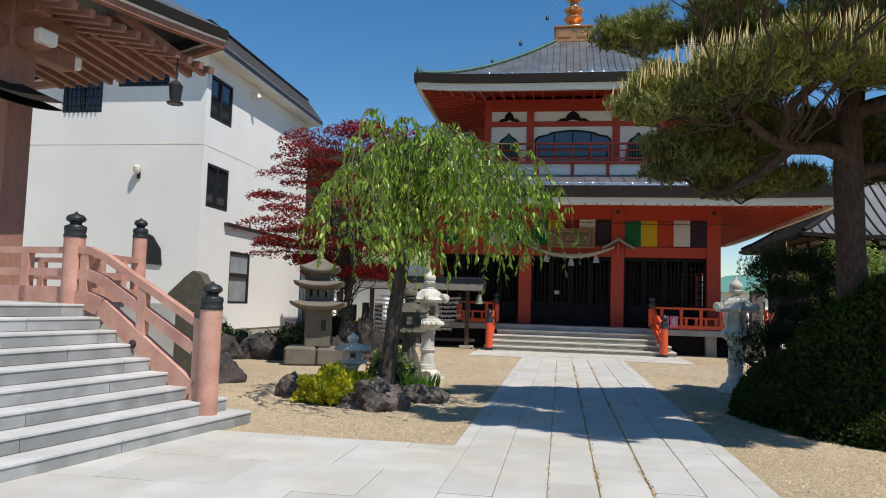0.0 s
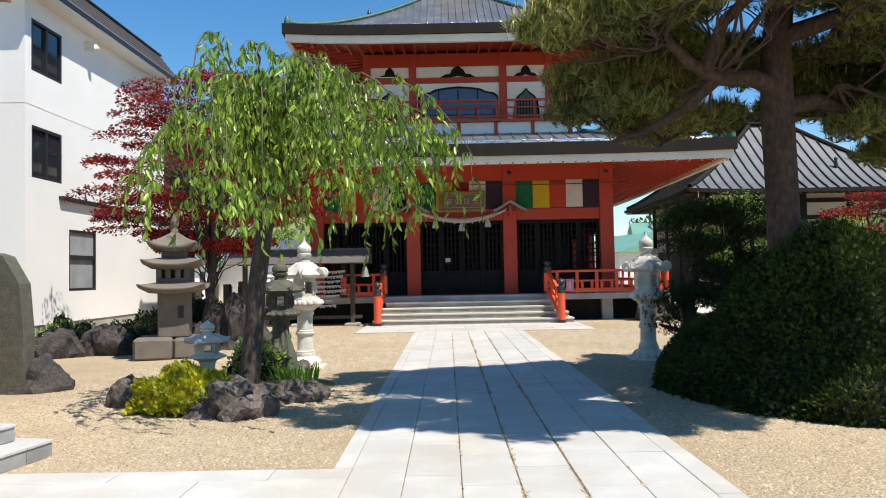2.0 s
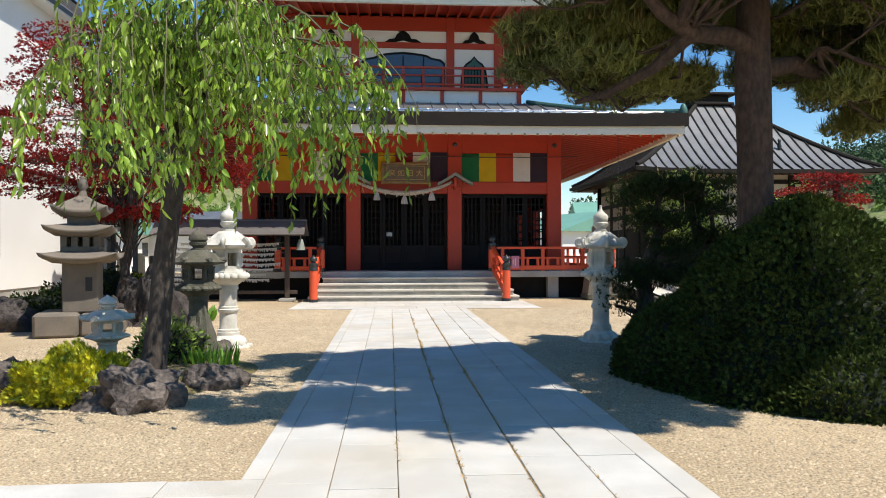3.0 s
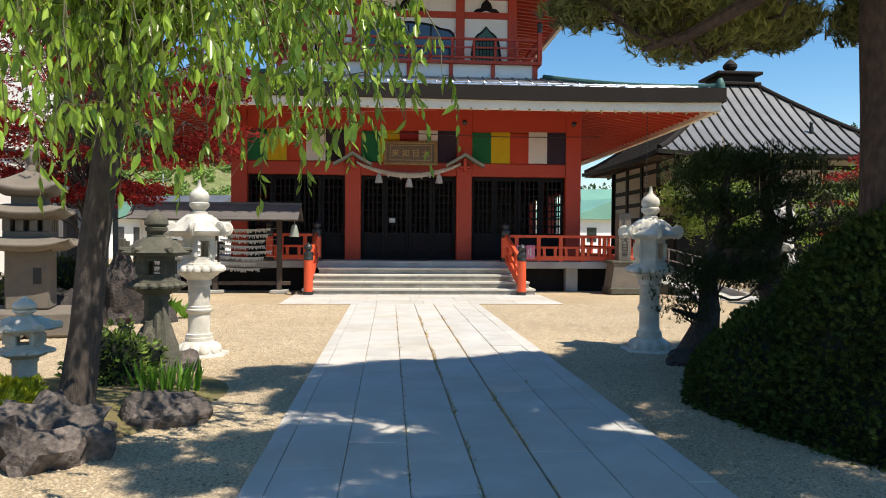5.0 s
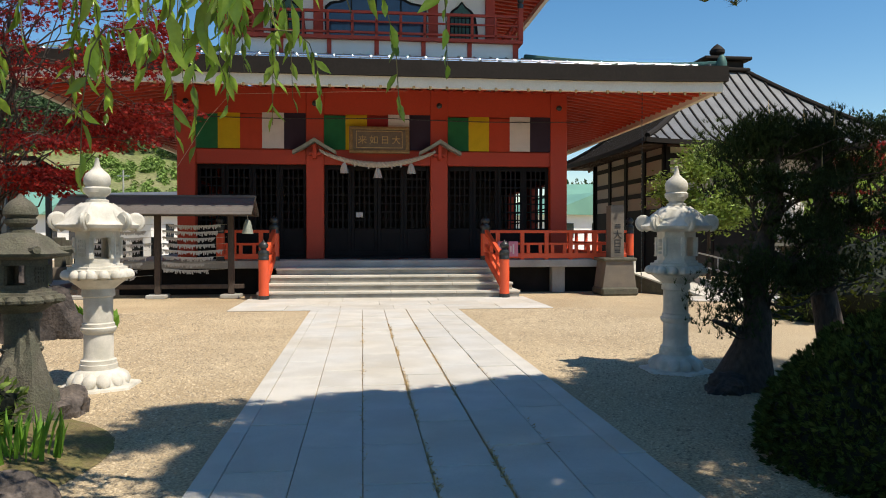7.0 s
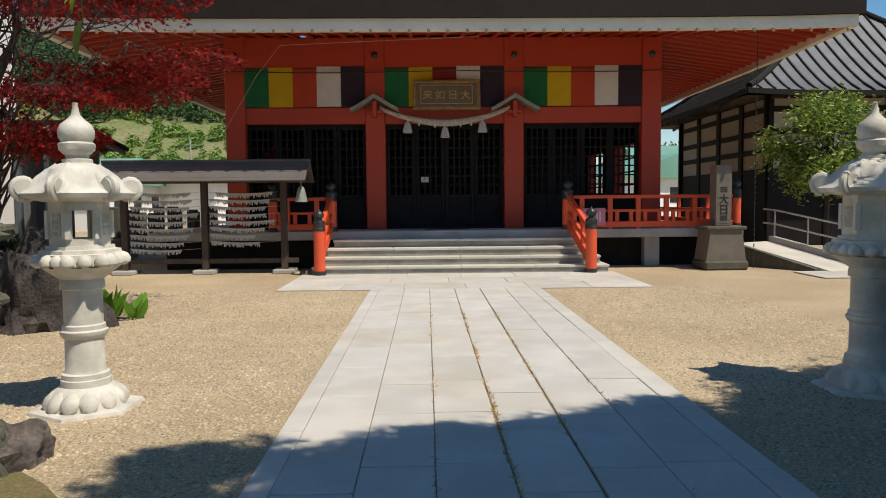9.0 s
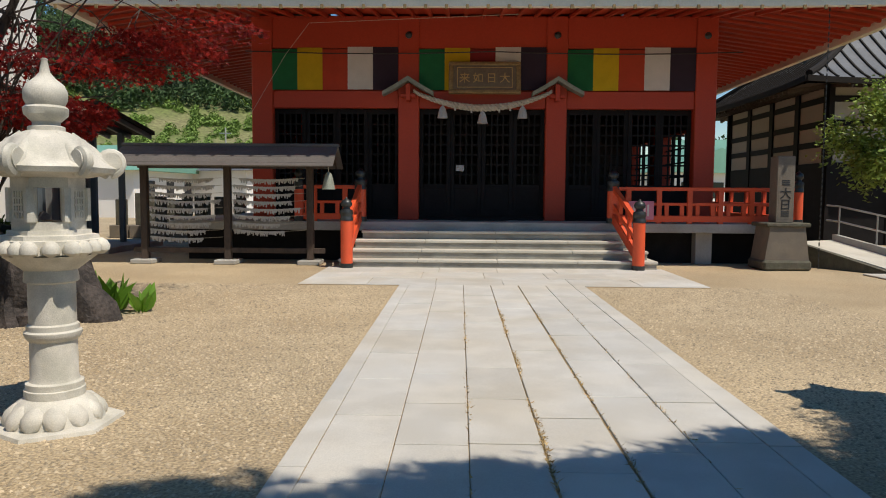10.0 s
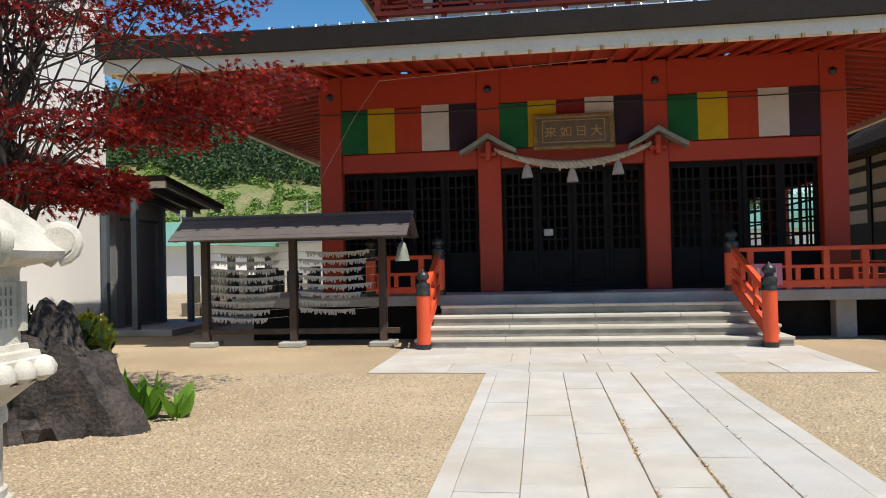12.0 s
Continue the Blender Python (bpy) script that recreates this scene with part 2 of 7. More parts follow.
# ---- building helpers ----
class Shape:
    """A list of vertices and faces, in world metres."""

    def __init__(self):
        self.v, self.f = [], []

    def add(self, vs, fs):
        n = len(self.v)
        self.v += [tuple(p) for p in vs]
        self.f += [tuple(i + n for i in f) for f in fs]
        return self

    def box(self, x0, x1, y0, y1, z0, z1, bevel=0.0, m=None):
        b = min(bevel, (x1 - x0) / 2.1, (y1 - y0) / 2.1, (z1 - z0) / 2.1)
        if b <= 0:
            vs = [(x, y, z) for x in (x0, x1) for y in (y0, y1) for z in (z0, z1)]
            fs = [(0, 1, 3, 2), (4, 6, 7, 5), (0, 4, 5, 1), (2, 3, 7, 6), (0, 2, 6, 4), (1, 5, 7, 3)]
        else:
            lo, hi, vs = (x0, y0, z0), (x1, y1, z1), []
            for i in range(8):
                s = ((i >> 2) & 1, (i >> 1) & 1, i & 1)
                for ax in range(3):
                    vs.append([(hi[k] if s[k] else lo[k]) if k == ax else (hi[k] - b if s[k] else lo[k] + b) for k in range(3)])
            fs = []
            for ax in range(3):
                o = [k for k in range(3) if k != ax]
                for side in (0, 1):
                    q = []
                    for a, c in ((0, 0), (1, 0), (1, 1), (0, 1)):
                        s = [0, 0, 0]
                        s[ax], s[o[0]], s[o[1]] = side, a, c
                        q.append((s[0] * 4 + s[1] * 2 + s[2]) * 3 + ax)
                    fs.append(q)
                for a in (0, 1):
                    for c in (0, 1):
                        s = [0, 0, 0]
                        s[o[0]], s[o[1]] = a, c
                        s[ax] = 0
                        i0 = s[0] * 4 + s[1] * 2 + s[2]
                        s[ax] = 1
                        i1 = s[0] * 4 + s[1] * 2 + s[2]
                        fs.append((i0 * 3 + o[0], i1 * 3 + o[0], i1 * 3 + o[1], i0 * 3 + o[1]))
            fs += [(i * 3, i * 3 + 1, i * 3 + 2) for i in range(8)]
        if m is not None:
            vs = [m @ Vector(p) for p in vs]
        return self.add(vs, fs)

    def lathe(self, c, profile, n=20, turn=0.0, wave=None):
        """profile: (radius, height) upwards; wave(k, i, angle) scales the radius."""
        vs, fs = [], []
        for k, (r, h) in enumerate(profile):
            for i in range(n):
                a = 2 * math.pi * i / n + turn
                s = wave(k, i, a) if wave else 1.0
                vs.append((c[0] + r * s * math.cos(a), c[1] + r * s * math.sin(a), c[2] + h))
        for k in range(len(profile) - 1):
            for i in range(n):
                j = (i + 1) % n
                fs.append((k * n + i, k * n + j, (k + 1) * n + j, (k + 1) * n + i))
        fs.append(tuple(range(n - 1, -1, -1)))
        fs.append(tuple(range((len(profile) - 1) * n, len(profile) * n)))
        return self.add(vs, fs)

    def tube(self, pts, radii, n=8, caps=True):
        pts = [Vector(p) for p in pts]
        if not isinstance(radii, (list, tuple)):
            radii = [radii] * len(pts)
        vs, fs, side = [], [], None
        for k, p in enumerate(pts):
            d = (pts[min(k + 1, len(pts) - 1)] - pts[max(k - 1, 0)]).normalized()
            if side is None:
                side = d.cross(Vector((0, 0, 1)) if abs(d.z) < 0.9 else Vector((1, 0, 0))).normalized()
            side = (side - d * side.dot(d)).normalized()
            up = d.cross(side)
            for i in range(n):
                a = 2 * math.pi * i / n
                vs.append(p + radii[k] * (math.cos(a) * side + math.sin(a) * up))
        for k in range(len(pts) - 1):
            for i in range(n):
                j = (i + 1) % n
                fs.append((k * n + i, k * n + j, (k + 1) * n + j, (k + 1) * n + i))
        if caps:
            fs += [tuple(range(n - 1, -1, -1)), tuple(range((len(pts) - 1) * n, len(pts) * n))]
        return self.add(vs, fs)

    def beam(self, a, b, w, h, up=(0, 0, 1)):
        """A bar of width w and height h from a to b."""
        a, b, up = Vector(a), Vector(b), Vector(up)
        d = (b - a).normalized()
        s = d.cross(up).normalized() * w / 2
        u = s.cross(d).normalized() * h / 2
        vs = [p + i * s + j * u for p in (a, b) for i, j in ((-1, -1), (1, -1), (1, 1), (-1, 1))]
        return self.add(vs, [(3, 2, 1, 0), (4, 5, 6, 7), (0, 1, 5, 4), (1, 2, 6, 5), (2, 3, 7, 6), (3, 0, 4, 7)])

    def prism(self, poly, axis, lo, hi):
        """A polygon of (a, b) pairs drawn out along an axis ('x': (y, z), 'y': (x, z), 'z': (x, y))."""
        def at(p, t):
            return {"x": (t, p[0], p[1]), "y": (p[0], t, p[1]), "z": (p[0], p[1], t)}[axis]
        n = len(poly)
        vs = [at(p, lo) for p in poly] + [at(p, hi) for p in poly]
        return self.add(vs, [tuple(range(n - 1, -1, -1)), tuple(range(n, 2 * n))] + [(i, (i + 1) % n, n + (i + 1) % n, n + i) for i in range(n)])

    def grid(self, fn, nu, nv, close=False):
        vs = [fn(i / nu, j / nv) for j in range(nv + 1) for i in range(nu + 1)]
        fs = [(j * (nu + 1) + i, j * (nu + 1) + i + 1, (j + 1) * (nu + 1) + i + 1, (j + 1) * (nu + 1) + i) for j in range(nv) for i in range(nu)]
        return self.add(vs, fs)

    def moved(self, m, n0=0):
        self.v[n0:] = [tuple(m @ Vector(p)) for p in self.v[n0:]]
        return self


BASE = {}


def thing(name, loc, label, category, group="", kind="", turn=0.0):
    ob = new(name)
    ob.location = loc
    ob.rotation_euler = (0, 0, radians(turn))
    ob.empty_display_size = 0.2
    BASE[ob.name] = Matrix.Translation(loc) @ Matrix.Rotation(radians(turn), 4, "Z")
    return tagged(ob, label, category, group, kind)


def make_mesh(name, shape, mat, smooth, inverse):
    me = bpy.data.meshes.new(name)
    vs = np.array(shape.v, dtype=np.float64)
    if inverse is not None:
        mi = np.array(inverse)
        vs = vs @ mi[:3, :3].T + mi[:3, 3]
    me.from_pydata(vs.tolist(), [], shape.f)
    me.materials.append(mat)
    if smooth:
        me.polygons.foreach_set("use_smooth", [True] * len(me.polygons))
        me.set_sharp_from_angle(angle=radians(38))
    bm = bmesh.new()
    bm.from_mesh(me)
    if len(bm.verts) < 20000:
        bmesh.ops.remove_doubles(bm, verts=bm.verts, dist=0.00005)
    bmesh.ops.recalc_face_normals(bm, faces=bm.faces)
    bm.to_mesh(me)
    bm.free()
    return me


def part(name, shape, mat, parent, label="", smooth=True):
    base = BASE[parent.name]
    ob = new(name, make_mesh(name, shape, mat, smooth, base.inverted()))
    ob.parent = parent
    BASE[ob.name] = base
    return tagged(ob, label)


def solid(name, shape, mat, label, category="", kind="", group="", smooth=True, base=None):
    """A top-level thing of one mesh, its origin at its base."""
    if base is None:
        v = np.array(shape.v)
        base = ((v[:, 0].min() + v[:, 0].max()) / 2, (v[:, 1].min() + v[:, 1].max()) / 2, v[:, 2].min())
    ob = new(name, make_mesh(name, shape, mat, smooth, Matrix.Translation(base).inverted()))
    ob.location = base
    BASE[ob.name] = Matrix.Translation(base)
    return tagged(ob, label, category, group, kind)


def scatter(name, template, faces, places, mat, parent=None, origin=(0, 0, 0)):
    """Many small copies of one leaf, joined into one mesh. places: an array (n, 3, 4) of frames and positions."""
    t = np.array(template)
    n, k = len(places), len(t)
    v = np.einsum("nij,kj->nki", places[:, :, :3], t) + places[:, None, :, 3]
    v = v.reshape(-1, 3) - np.array(origin)
    loops = np.concatenate([np.array(f) for f in faces])
    sizes = np.array([len(f) for f in faces])
    li = (loops[None, :] + (np.arange(n) * k)[:, None]).ravel()
    tot = np.tile(sizes, n)
    start = np.concatenate([[0], np.cumsum(tot)[:-1]])
    me = bpy.data.meshes.new(name)
    me.vertices.add(len(v)), me.loops.add(len(li)), me.polygons.add(len(tot))
    me.vertices.foreach_set("co", v.ravel())
    me.loops.foreach_set("vertex_index", li)
    me.polygons.foreach_set("loop_start", start)
    me.update(calc_edges=True)
    me.validate()
    me.materials.append(mat)
    ob = new(name, me)
    if parent is not None:
        ob.parent = parent
        BASE[ob.name] = BASE[parent.name]
    return ob


def frames_of(pos, along, size, rng, spread=0.6):
    """Frames for leaves at pos whose length runs along the given directions, with some spread and random roll."""
    pos, d = np.asarray(pos, float), np.asarray(along, float)
    d = d + rng.normal(0, spread, d.shape)
    d /= np.linalg.norm(d, axis=1)[:, None] + 1e-9
    r = rng.normal(0, 1, d.shape)
    s = np.cross(d, r)
    s /= np.linalg.norm(s, axis=1)[:, None] + 1e-9
    u = np.cross(s, d)
    size = np.broadcast_to(size, (len(pos),))[:, None]
    return np.stack([s * size, d * size, u * size, pos], axis=2)


OVAL_LEAF = [(0, 0, 0), (0.2, 0.3, 0.05), (0.17, 0.65, 0.03), (0, 1, -0.06), (-0.17, 0.65, 0.03), (-0.2, 0.3, 0.05)]
OVAL_FACES = [(0, 1, 2, 3), (0, 3, 4, 5)]


# ---- ground and paving ----
def build_ground():
    s = Shape()
    s.grid(lambda u, v: (-420 + 840 * u, -150 + 700 * v, 0.0), 42, 35)
    solid("ground", s, GRAVEL, "raked tan gravel ground of the temple court", "ground", "structure", base=(0, 0, 0))


build_ground()


def pebbles():
    rng = np.random.default_rng(4)
    n = 120000
    x = rng.uniform(-5.2, 5.2, n)
    y = 5.5 + 16.3 * rng.random(n)
    keep = ~((x > -0.64) & (x < 2.37)) & ~((y < 8.3) & (x < 2.37)) & ~((y > 21.6) & (x > -2.3) & (x < 4.3))
    x, y = x[keep], y[keep]
    pos = np.stack([x, y, np.full(len(x), 0.0)], 1)
    ang = rng.uniform(0, 2 * math.pi, len(x))
    fr = frames_of(pos, np.stack([np.cos(ang), np.sin(ang), 0 * ang], 1), rng.uniform(0.006, 0.016, len(x)), rng, 0.0)
    fr[:, :, 0] = np.stack([-np.sin(ang), np.cos(ang), 0 * ang], 1) * np.linalg.norm(fr[:, :, 1], axis=1)[:, None]
    fr[:, :, 2] = np.stack([0 * ang, 0 * ang, np.linalg.norm(fr[:, :, 1], axis=1)], 1)
    t = [(1, 0, -0.1), (-1, 0, -0.1), (0, 1.3, -0.1), (0, -1.3, -0.1), (0.1, 0, 0.75)]
    f = [(0, 2, 4), (2, 1, 4), (1, 3, 4), (3, 0, 4)]
    ob = scatter("gravel_pebbles", t, f, fr, PEBBLE)
    tagged(ob, "loose tan pebbles lying on the court", "gravel", "", "stuff")


# ---- temple ----
CX, CY = 0.82, 31.8
FRONT = 26.67
temple = thing("temple_hall", (CX, CY, 0), "two-storey vermilion temple hall with grey sheet roofs and black doors", "temple")


def eave_ring(z0, z1, half, depth, lift=0.0):
    """Four boards round the roof's edge, mitred."""
    s = Shape()
    for k in range(4):
        m = Matrix.Translation((CX, CY, 0)) @ Matrix.Rotation(k * math.pi / 2, 4, "Z")
        n = 16
        for i in range(n):
            a, b = -1 + 2 * i / n, -1 + 2 * (i + 1) / n
            vs = []
            for u in (a, b):
                z = lift * abs(u) ** 4
                vs += [(u * half, -half, z0 + z), (u * half, -half, z1 + z), (u * (half - depth), -half + depth, z1 + z), (u * (half - depth), -half + depth, z0 + z)]
            fs = [(0, 1, 5, 4), (1, 2, 6, 5), (2, 3, 7, 6), (3, 0, 4, 7)]
            s.add([m @ Vector(p) for p in vs], fs)
    return s


def roof_shell(half0, z0, half1, z1, power, lift, thick=0.09, seams=36):
    """A hipped roof with a sagging slope, with standing seams."""
    s, seam = Shape(), Shape()

    def at(u, t):
        h = half0 + (half1 - half0) * t
        return Vector((u * h, -h, z0 + (z1 - z0) * t ** power + lift * abs(u) ** 4 * (1 - t) ** 2))
    for k in range(4):
        m = Matrix.Translation((CX, CY, 0)) @ Matrix.Rotation(k * math.pi / 2, 4, "Z")
        s.grid(lambda u, v: m @ at(2 * u - 1, v), 16, 12)
        s.grid(lambda u, v: m @ (at(2 * u - 1, v) - Vector((0, 0, thick))), 16, 12)
        pitch = 2 * half0 / seams
        for i in range(1, seams):
            x = -half0 + i * pitch
            stop = min(1.0, (half0 - abs(x)) / (half0 - half1)) if abs(x) > half1 else 1.0
            pts = [m @ (at(x / (half0 + (half1 - half0) * (stop * j / 7)), stop * j / 7) + Vector((0, 0, 0.012))) for j in range(8)]
            for p, q in zip(pts, pts[1:]):
                seam.beam(p, q, 0.03, 0.05)
    return s, seam


def hip_rolls(half0, z0, half1, z1, power, lift, r):
    out = []
    for k in range(4):
        m = Matrix.Translation((CX, CY, 0)) @ Matrix.Rotation(k * math.pi / 2, 4, "Z")
        pts = []
        for j in range(15):
            t = 0.03 + 0.97 * j / 14
            h = half0 + (half1 - half0) * t
            pts.append(m @ Vector((h, -h, z0 + (z1 - z0) * t ** power + lift * (1 - t) ** 2 + r * 0.5)))
        s = Shape().tube(pts, r, 8)
        s.lathe(tuple(pts[0] - Vector((0, 0, r))), [(r * 1.5, -0.02), (r * 1.6, 0.1), (r * 1.1, 0.22), (r * 0.6, 0.28)], 10)
        out.append(s)
    return out


def rafters(half, inner, z_out, z_in, pitch, w, h, sides, parent, name="rafter"):
    """Rafters under an eave, as parts that share one mesh a side."""
    n = int(2 * half / pitch)
    for k in sides:
        turn = Matrix.Rotation(k * math.pi / 2, 4, "Z")
        mesh = None
        for i in range(1, n):
            x = -half + 2 * half * i / n
            reach = min(half - inner, half - abs(x) + 0.05)
            full = reach >= half - inner - 1e-6
            if full and mesh is not None:
                ob = new(name, mesh)
            else:
                zi = z_out + (z_in - z_out) * reach / (half - inner)
                s = Shape().beam((0, -half + 0.16, z_out), (0, -half + reach, zi), w, h)
                me = make_mesh(name, s, VERMILION, False, None)
                ob = new(name, me)
                if full:
                    mesh = me
            ob.parent = parent
            ob.matrix_basis = turn @ Matrix.Translation((x, 0, 0))


def snow_guard(half, z0, slope, parent):
    for k in (0, 1, 3):
        m = Matrix.Translation((CX, CY, 0)) @ Matrix.Rotation(k * math.pi / 2, 4, "Z")
        guard = part("snow_guard", Shape().tube([m @ Vector((-half * 0.93, -half + 0.46, z0 + 0.155)), m @ Vector((half * 0.93, -half + 0.46, z0 + 0.155))], 0.022, 10)
                     .tube([m @ Vector((-half * 0.93, -half + 0.42, z0 + 0.10)), m @ Vector((half * 0.93, -half + 0.42, z0 + 0.10))], 0.022, 10), STEEL, parent, "polished steel snow guard pipes")
        n = int(half * 2 / 0.44)
        me = make_mesh("guard_plate", Shape().box(-0.012, 0.012, -0.012, 0.012, -0.02, 0.13, 0.004)
                       .box(-0.012, 0.012, -0.012, 0.25, -0.05, 0.0), STEEL, False, None)
        # Mirror-like beads added along the pipes so each catches a sun glint.
        bead = make_mesh("guard_bead", Shape().lathe((0, 0, 0), [(0.004, -0.042), (0.026, -0.034), (0.042, 0.0), (0.026, 0.034), (0.004, 0.042)], 12), STEEL, True, None)
        for i in range(n):
            ob = new("guard_bead", bead)
            ob.parent = guard
            ob.matrix_basis = Matrix.Rotation(k * math.pi / 2, 4, "Z") @ Matrix.Translation((-half * 0.92 + 1.84 * half * (i + 0.5) / n, -half + 0.45, z0 + 0.15))
        for i in range(n):
            ob = new("guard_plate", me)
            ob.parent = guard
            ob.matrix_basis = Matrix.Rotation(k * math.pi / 2, 4, "Z") @ pose(-half * 0.92 + 1.84 * half * i / (n - 1), -half + 0.42, z0 + 0.03, -8, 0, 0)


def build_lower_roof():
    half, z_top, lift = 8.1, 5.36, 0.06
    shell, seams = roof_shell(half, z_top, 4.15, 6.42, 1.3, lift)
    roof = part("lower_roof", shell, COPPER, temple, "grey sheet metal lower roof with standing seams")
    part("seam_pattern", seams, COPPER, roof, smooth=False)
    for s in hip_rolls(half, z_top + 0.02, 4.15, 6.44, 1.3, lift, 0.075):
        part("hip_roll", s, PATINA, roof, "green patinated hip ridge roll")
    part("fascia", eave_ring(5.0, 5.36, half, 0.12, lift), DARKFASCIA, roof, "dark bronze eave fascia", smooth=False)
    part("eave_board", eave_ring(4.77, 5.0, half - 0.09, 0.14, lift), WHITEPAINT, roof, "cream painted eave board", smooth=False)
    # boarded underside
    s = Shape()
    for k in range(4):
        m = Matrix.Translation((CX, CY, 0)) @ Matrix.Rotation(k * math.pi / 2, 4, "Z")
        s.grid(lambda u, v: m @ Vector(((2 * u - 1) * (7.98 - 2.95 * v), -7.98 + 2.95 * v, 4.93 + 0.42 * v)), 2, 2)
    part("soffit", s, VERMILION, roof, "vermilion boarded eave underside", smooth=False)
    rafters(7.95, 5.1, 4.89, 5.28, 0.37, 0.075, 0.06, (0, 1, 3), roof)
    n = 43
    me = make_mesh("rafter_cap", Shape().box(-0.028, 0.028, -0.02, 0.02, -0.045, 0.03, 0.006), OLDGOLD, False, None)
    for i in range(n):
        ob = new("rafter_cap", me)
        ob.parent = roof
        ob.matrix_basis = pose(-7.8 + 15.6 * i / (n - 1), -8.035, 4.765, 0, 0, 0)
    snow_guard(half, z_top, 0.3, roof)


def build_upper_roof():
    half, z_top, lift = 5.8, 9.78, 0.12
    shell, seams = roof_shell(half, z_top, 0.78, 12.75, 1.45, lift, seams=44)
    roof = part("upper_roof", shell, COPPER, temple, "grey sheet metal upper roof rising to a gilded finial")
    part("seam_pattern", seams, COPPER, roof, smooth=False)
    for s in hip_rolls(half, z_top + 0.02, 0.78, 12.77, 1.45, lift, 0.07):
        part("hip_roll", s, PATINA, roof, "green patinated hip ridge roll")
    part("fascia", eave_ring(9.45, 9.78, half, 0.12, lift), DARKFASCIA, roof, "dark bronze eave fascia", smooth=False)
    part("eave_board", eave_ring(9.2, 9.45, half - 0.09, 0.14, lift), WHITEPAINT, roof, "cream painted eave board", smooth=False)
    s = Shape()
    for k in range(4):
        m = Matrix.Translation((CX, CY, 0)) @ Matrix.Rotation(k * math.pi / 2, 4, "Z")
        s.grid(lambda u, v: m @ Vector(((2 * u - 1) * (5.68 - 2.3 * v), -5.68 + 2.3 * v, 9.36 + 0.25 * v)), 2, 2)
    part("soffit", s, VERMILION, roof, "vermilion boarded eave underside", smooth=False)
    rafters(5.65, 3.5, 9.3, 9.5, 0.37, 0.07, 0.08, (0, 1, 3), roof)
    snow_guard(half, z_top, 0.3, roof)
    # gilded base and jewel finial
    b = Shape().box(CX - 0.82, CX + 0.82, CY - 0.82, CY + 0.82, 12.72, 12.84, 0.03).box(CX - 0.76, CX + 0.76, CY - 0.76, CY + 0.76, 12.84, 13.36, 0.02)
    b.box(CX - 0.84, CX + 0.84, CY - 0.84, CY + 0.84, 13.36, 13.46, 0.03)
    for x in (-0.4, 0.4):
        b.box(CX + x - 0.27, CX + x + 0.27, CY - 0.79, CY - 0.74, 12.94, 13.27, 0.015)
    base = part("finial_base", b, GOLD, temple, "gilded square finial base")
    f = Shape().lathe((CX, CY, 13.46), [(0.62, 0), (0.55, 0.14), (0.26, 0.2), (0.2, 0.35), (0.36, 0.46), (0.42, 0.56), (0.3, 0.66), (0.2, 0.76), (0.38, 0.88), (0.4, 1.0), (0.2, 1.12),
                                               (0.16, 1.3), (0.32, 1.4), (0.16, 1.55), (0.13, 1.8), (0.28, 1.95), (0.34, 2.15), (0.2, 2.4), (0.02, 2.7)], 20,
                        wave=lambda k, i, a: 1 + (0.09 * math.cos(5 * a * 2) if k in (4, 5, 8, 9) else 0))
    part("jewel_finial", f, GOLD, base, "gilded lotus and jewel finial")
    # stay wires with wind bells
    for sx in (-1, 1):
        a, e = Vector((CX + sx * 0.1, CY, 15.6)), Vector((CX + sx * 5.6, CY - 5.6, 9.95))
        pts = [a.lerp(e, t / 16) - Vector((0, 0, 1.1 * math.sin(math.pi * t / 16))) for t in range(17)]
        wire = part("stay_wire", Shape().tube(pts, 0.008, 5), GALV, temple, "thin stay wire")
        for t in (3, 6, 9, 12):
            p = pts[t]
            part("wind_bell", Shape().tube([p, p - Vector((0, 0, 0.1))], 0.006, 4).lathe((p.x, p.y, p.z - 0.3), [(0.075, 0), (0.07, 0.06), (0.055, 0.16), (0.02, 0.2)], 10), BRONZE, wire, "small bronze wind bell")


build_lower_roof()
build_upper_roof()


def lattice_door(x0, x1, y, z0, z1, parent):
    """One black lattice door leaf."""
    s = Shape()
    s.box(x0, x0 + 0.09, y, y + 0.06, z0, z1, 0.006).box(x1 - 0.09, x1, y, y + 0.06, z0, z1, 0.006)
    for za, zb in ((z0, z0 + 0.14), (z0 + 0.62, z0 + 0.72), (z1 - 0.12, z1)):
        s.box(x0 + 0.09, x1 - 0.09, y + 0.003, y + 0.057, za, zb, 0.005)
    s.box(x0 + 0.09, x1 - 0.09, y + 0.02, y + 0.04, z0 + 0.14, z0 + 0.62)
    door = part("door", s, BLACKWOOD, parent, smooth=False)
    g = Shape()
    n = 4
    for i in range(1, n):
        x = x0 + 0.09 + (x1 - x0 - 0.18) * i / n
        g.box(x - 0.018, x + 0.018, y + 0.012, y + 0.045, z0 + 0.72, z1 - 0.12)
    m = 7
    for i in range(1, m):
        z = z0 + 0.72 + (z1 - z0 - 0.84) * i / m
        g.box(x0 + 0.09, x1 - 0.09, y + 0.015, y + 0.042, z - 0.018, z + 0.018)
    part("lattice", g, BLACKWOOD, door, smooth=False)


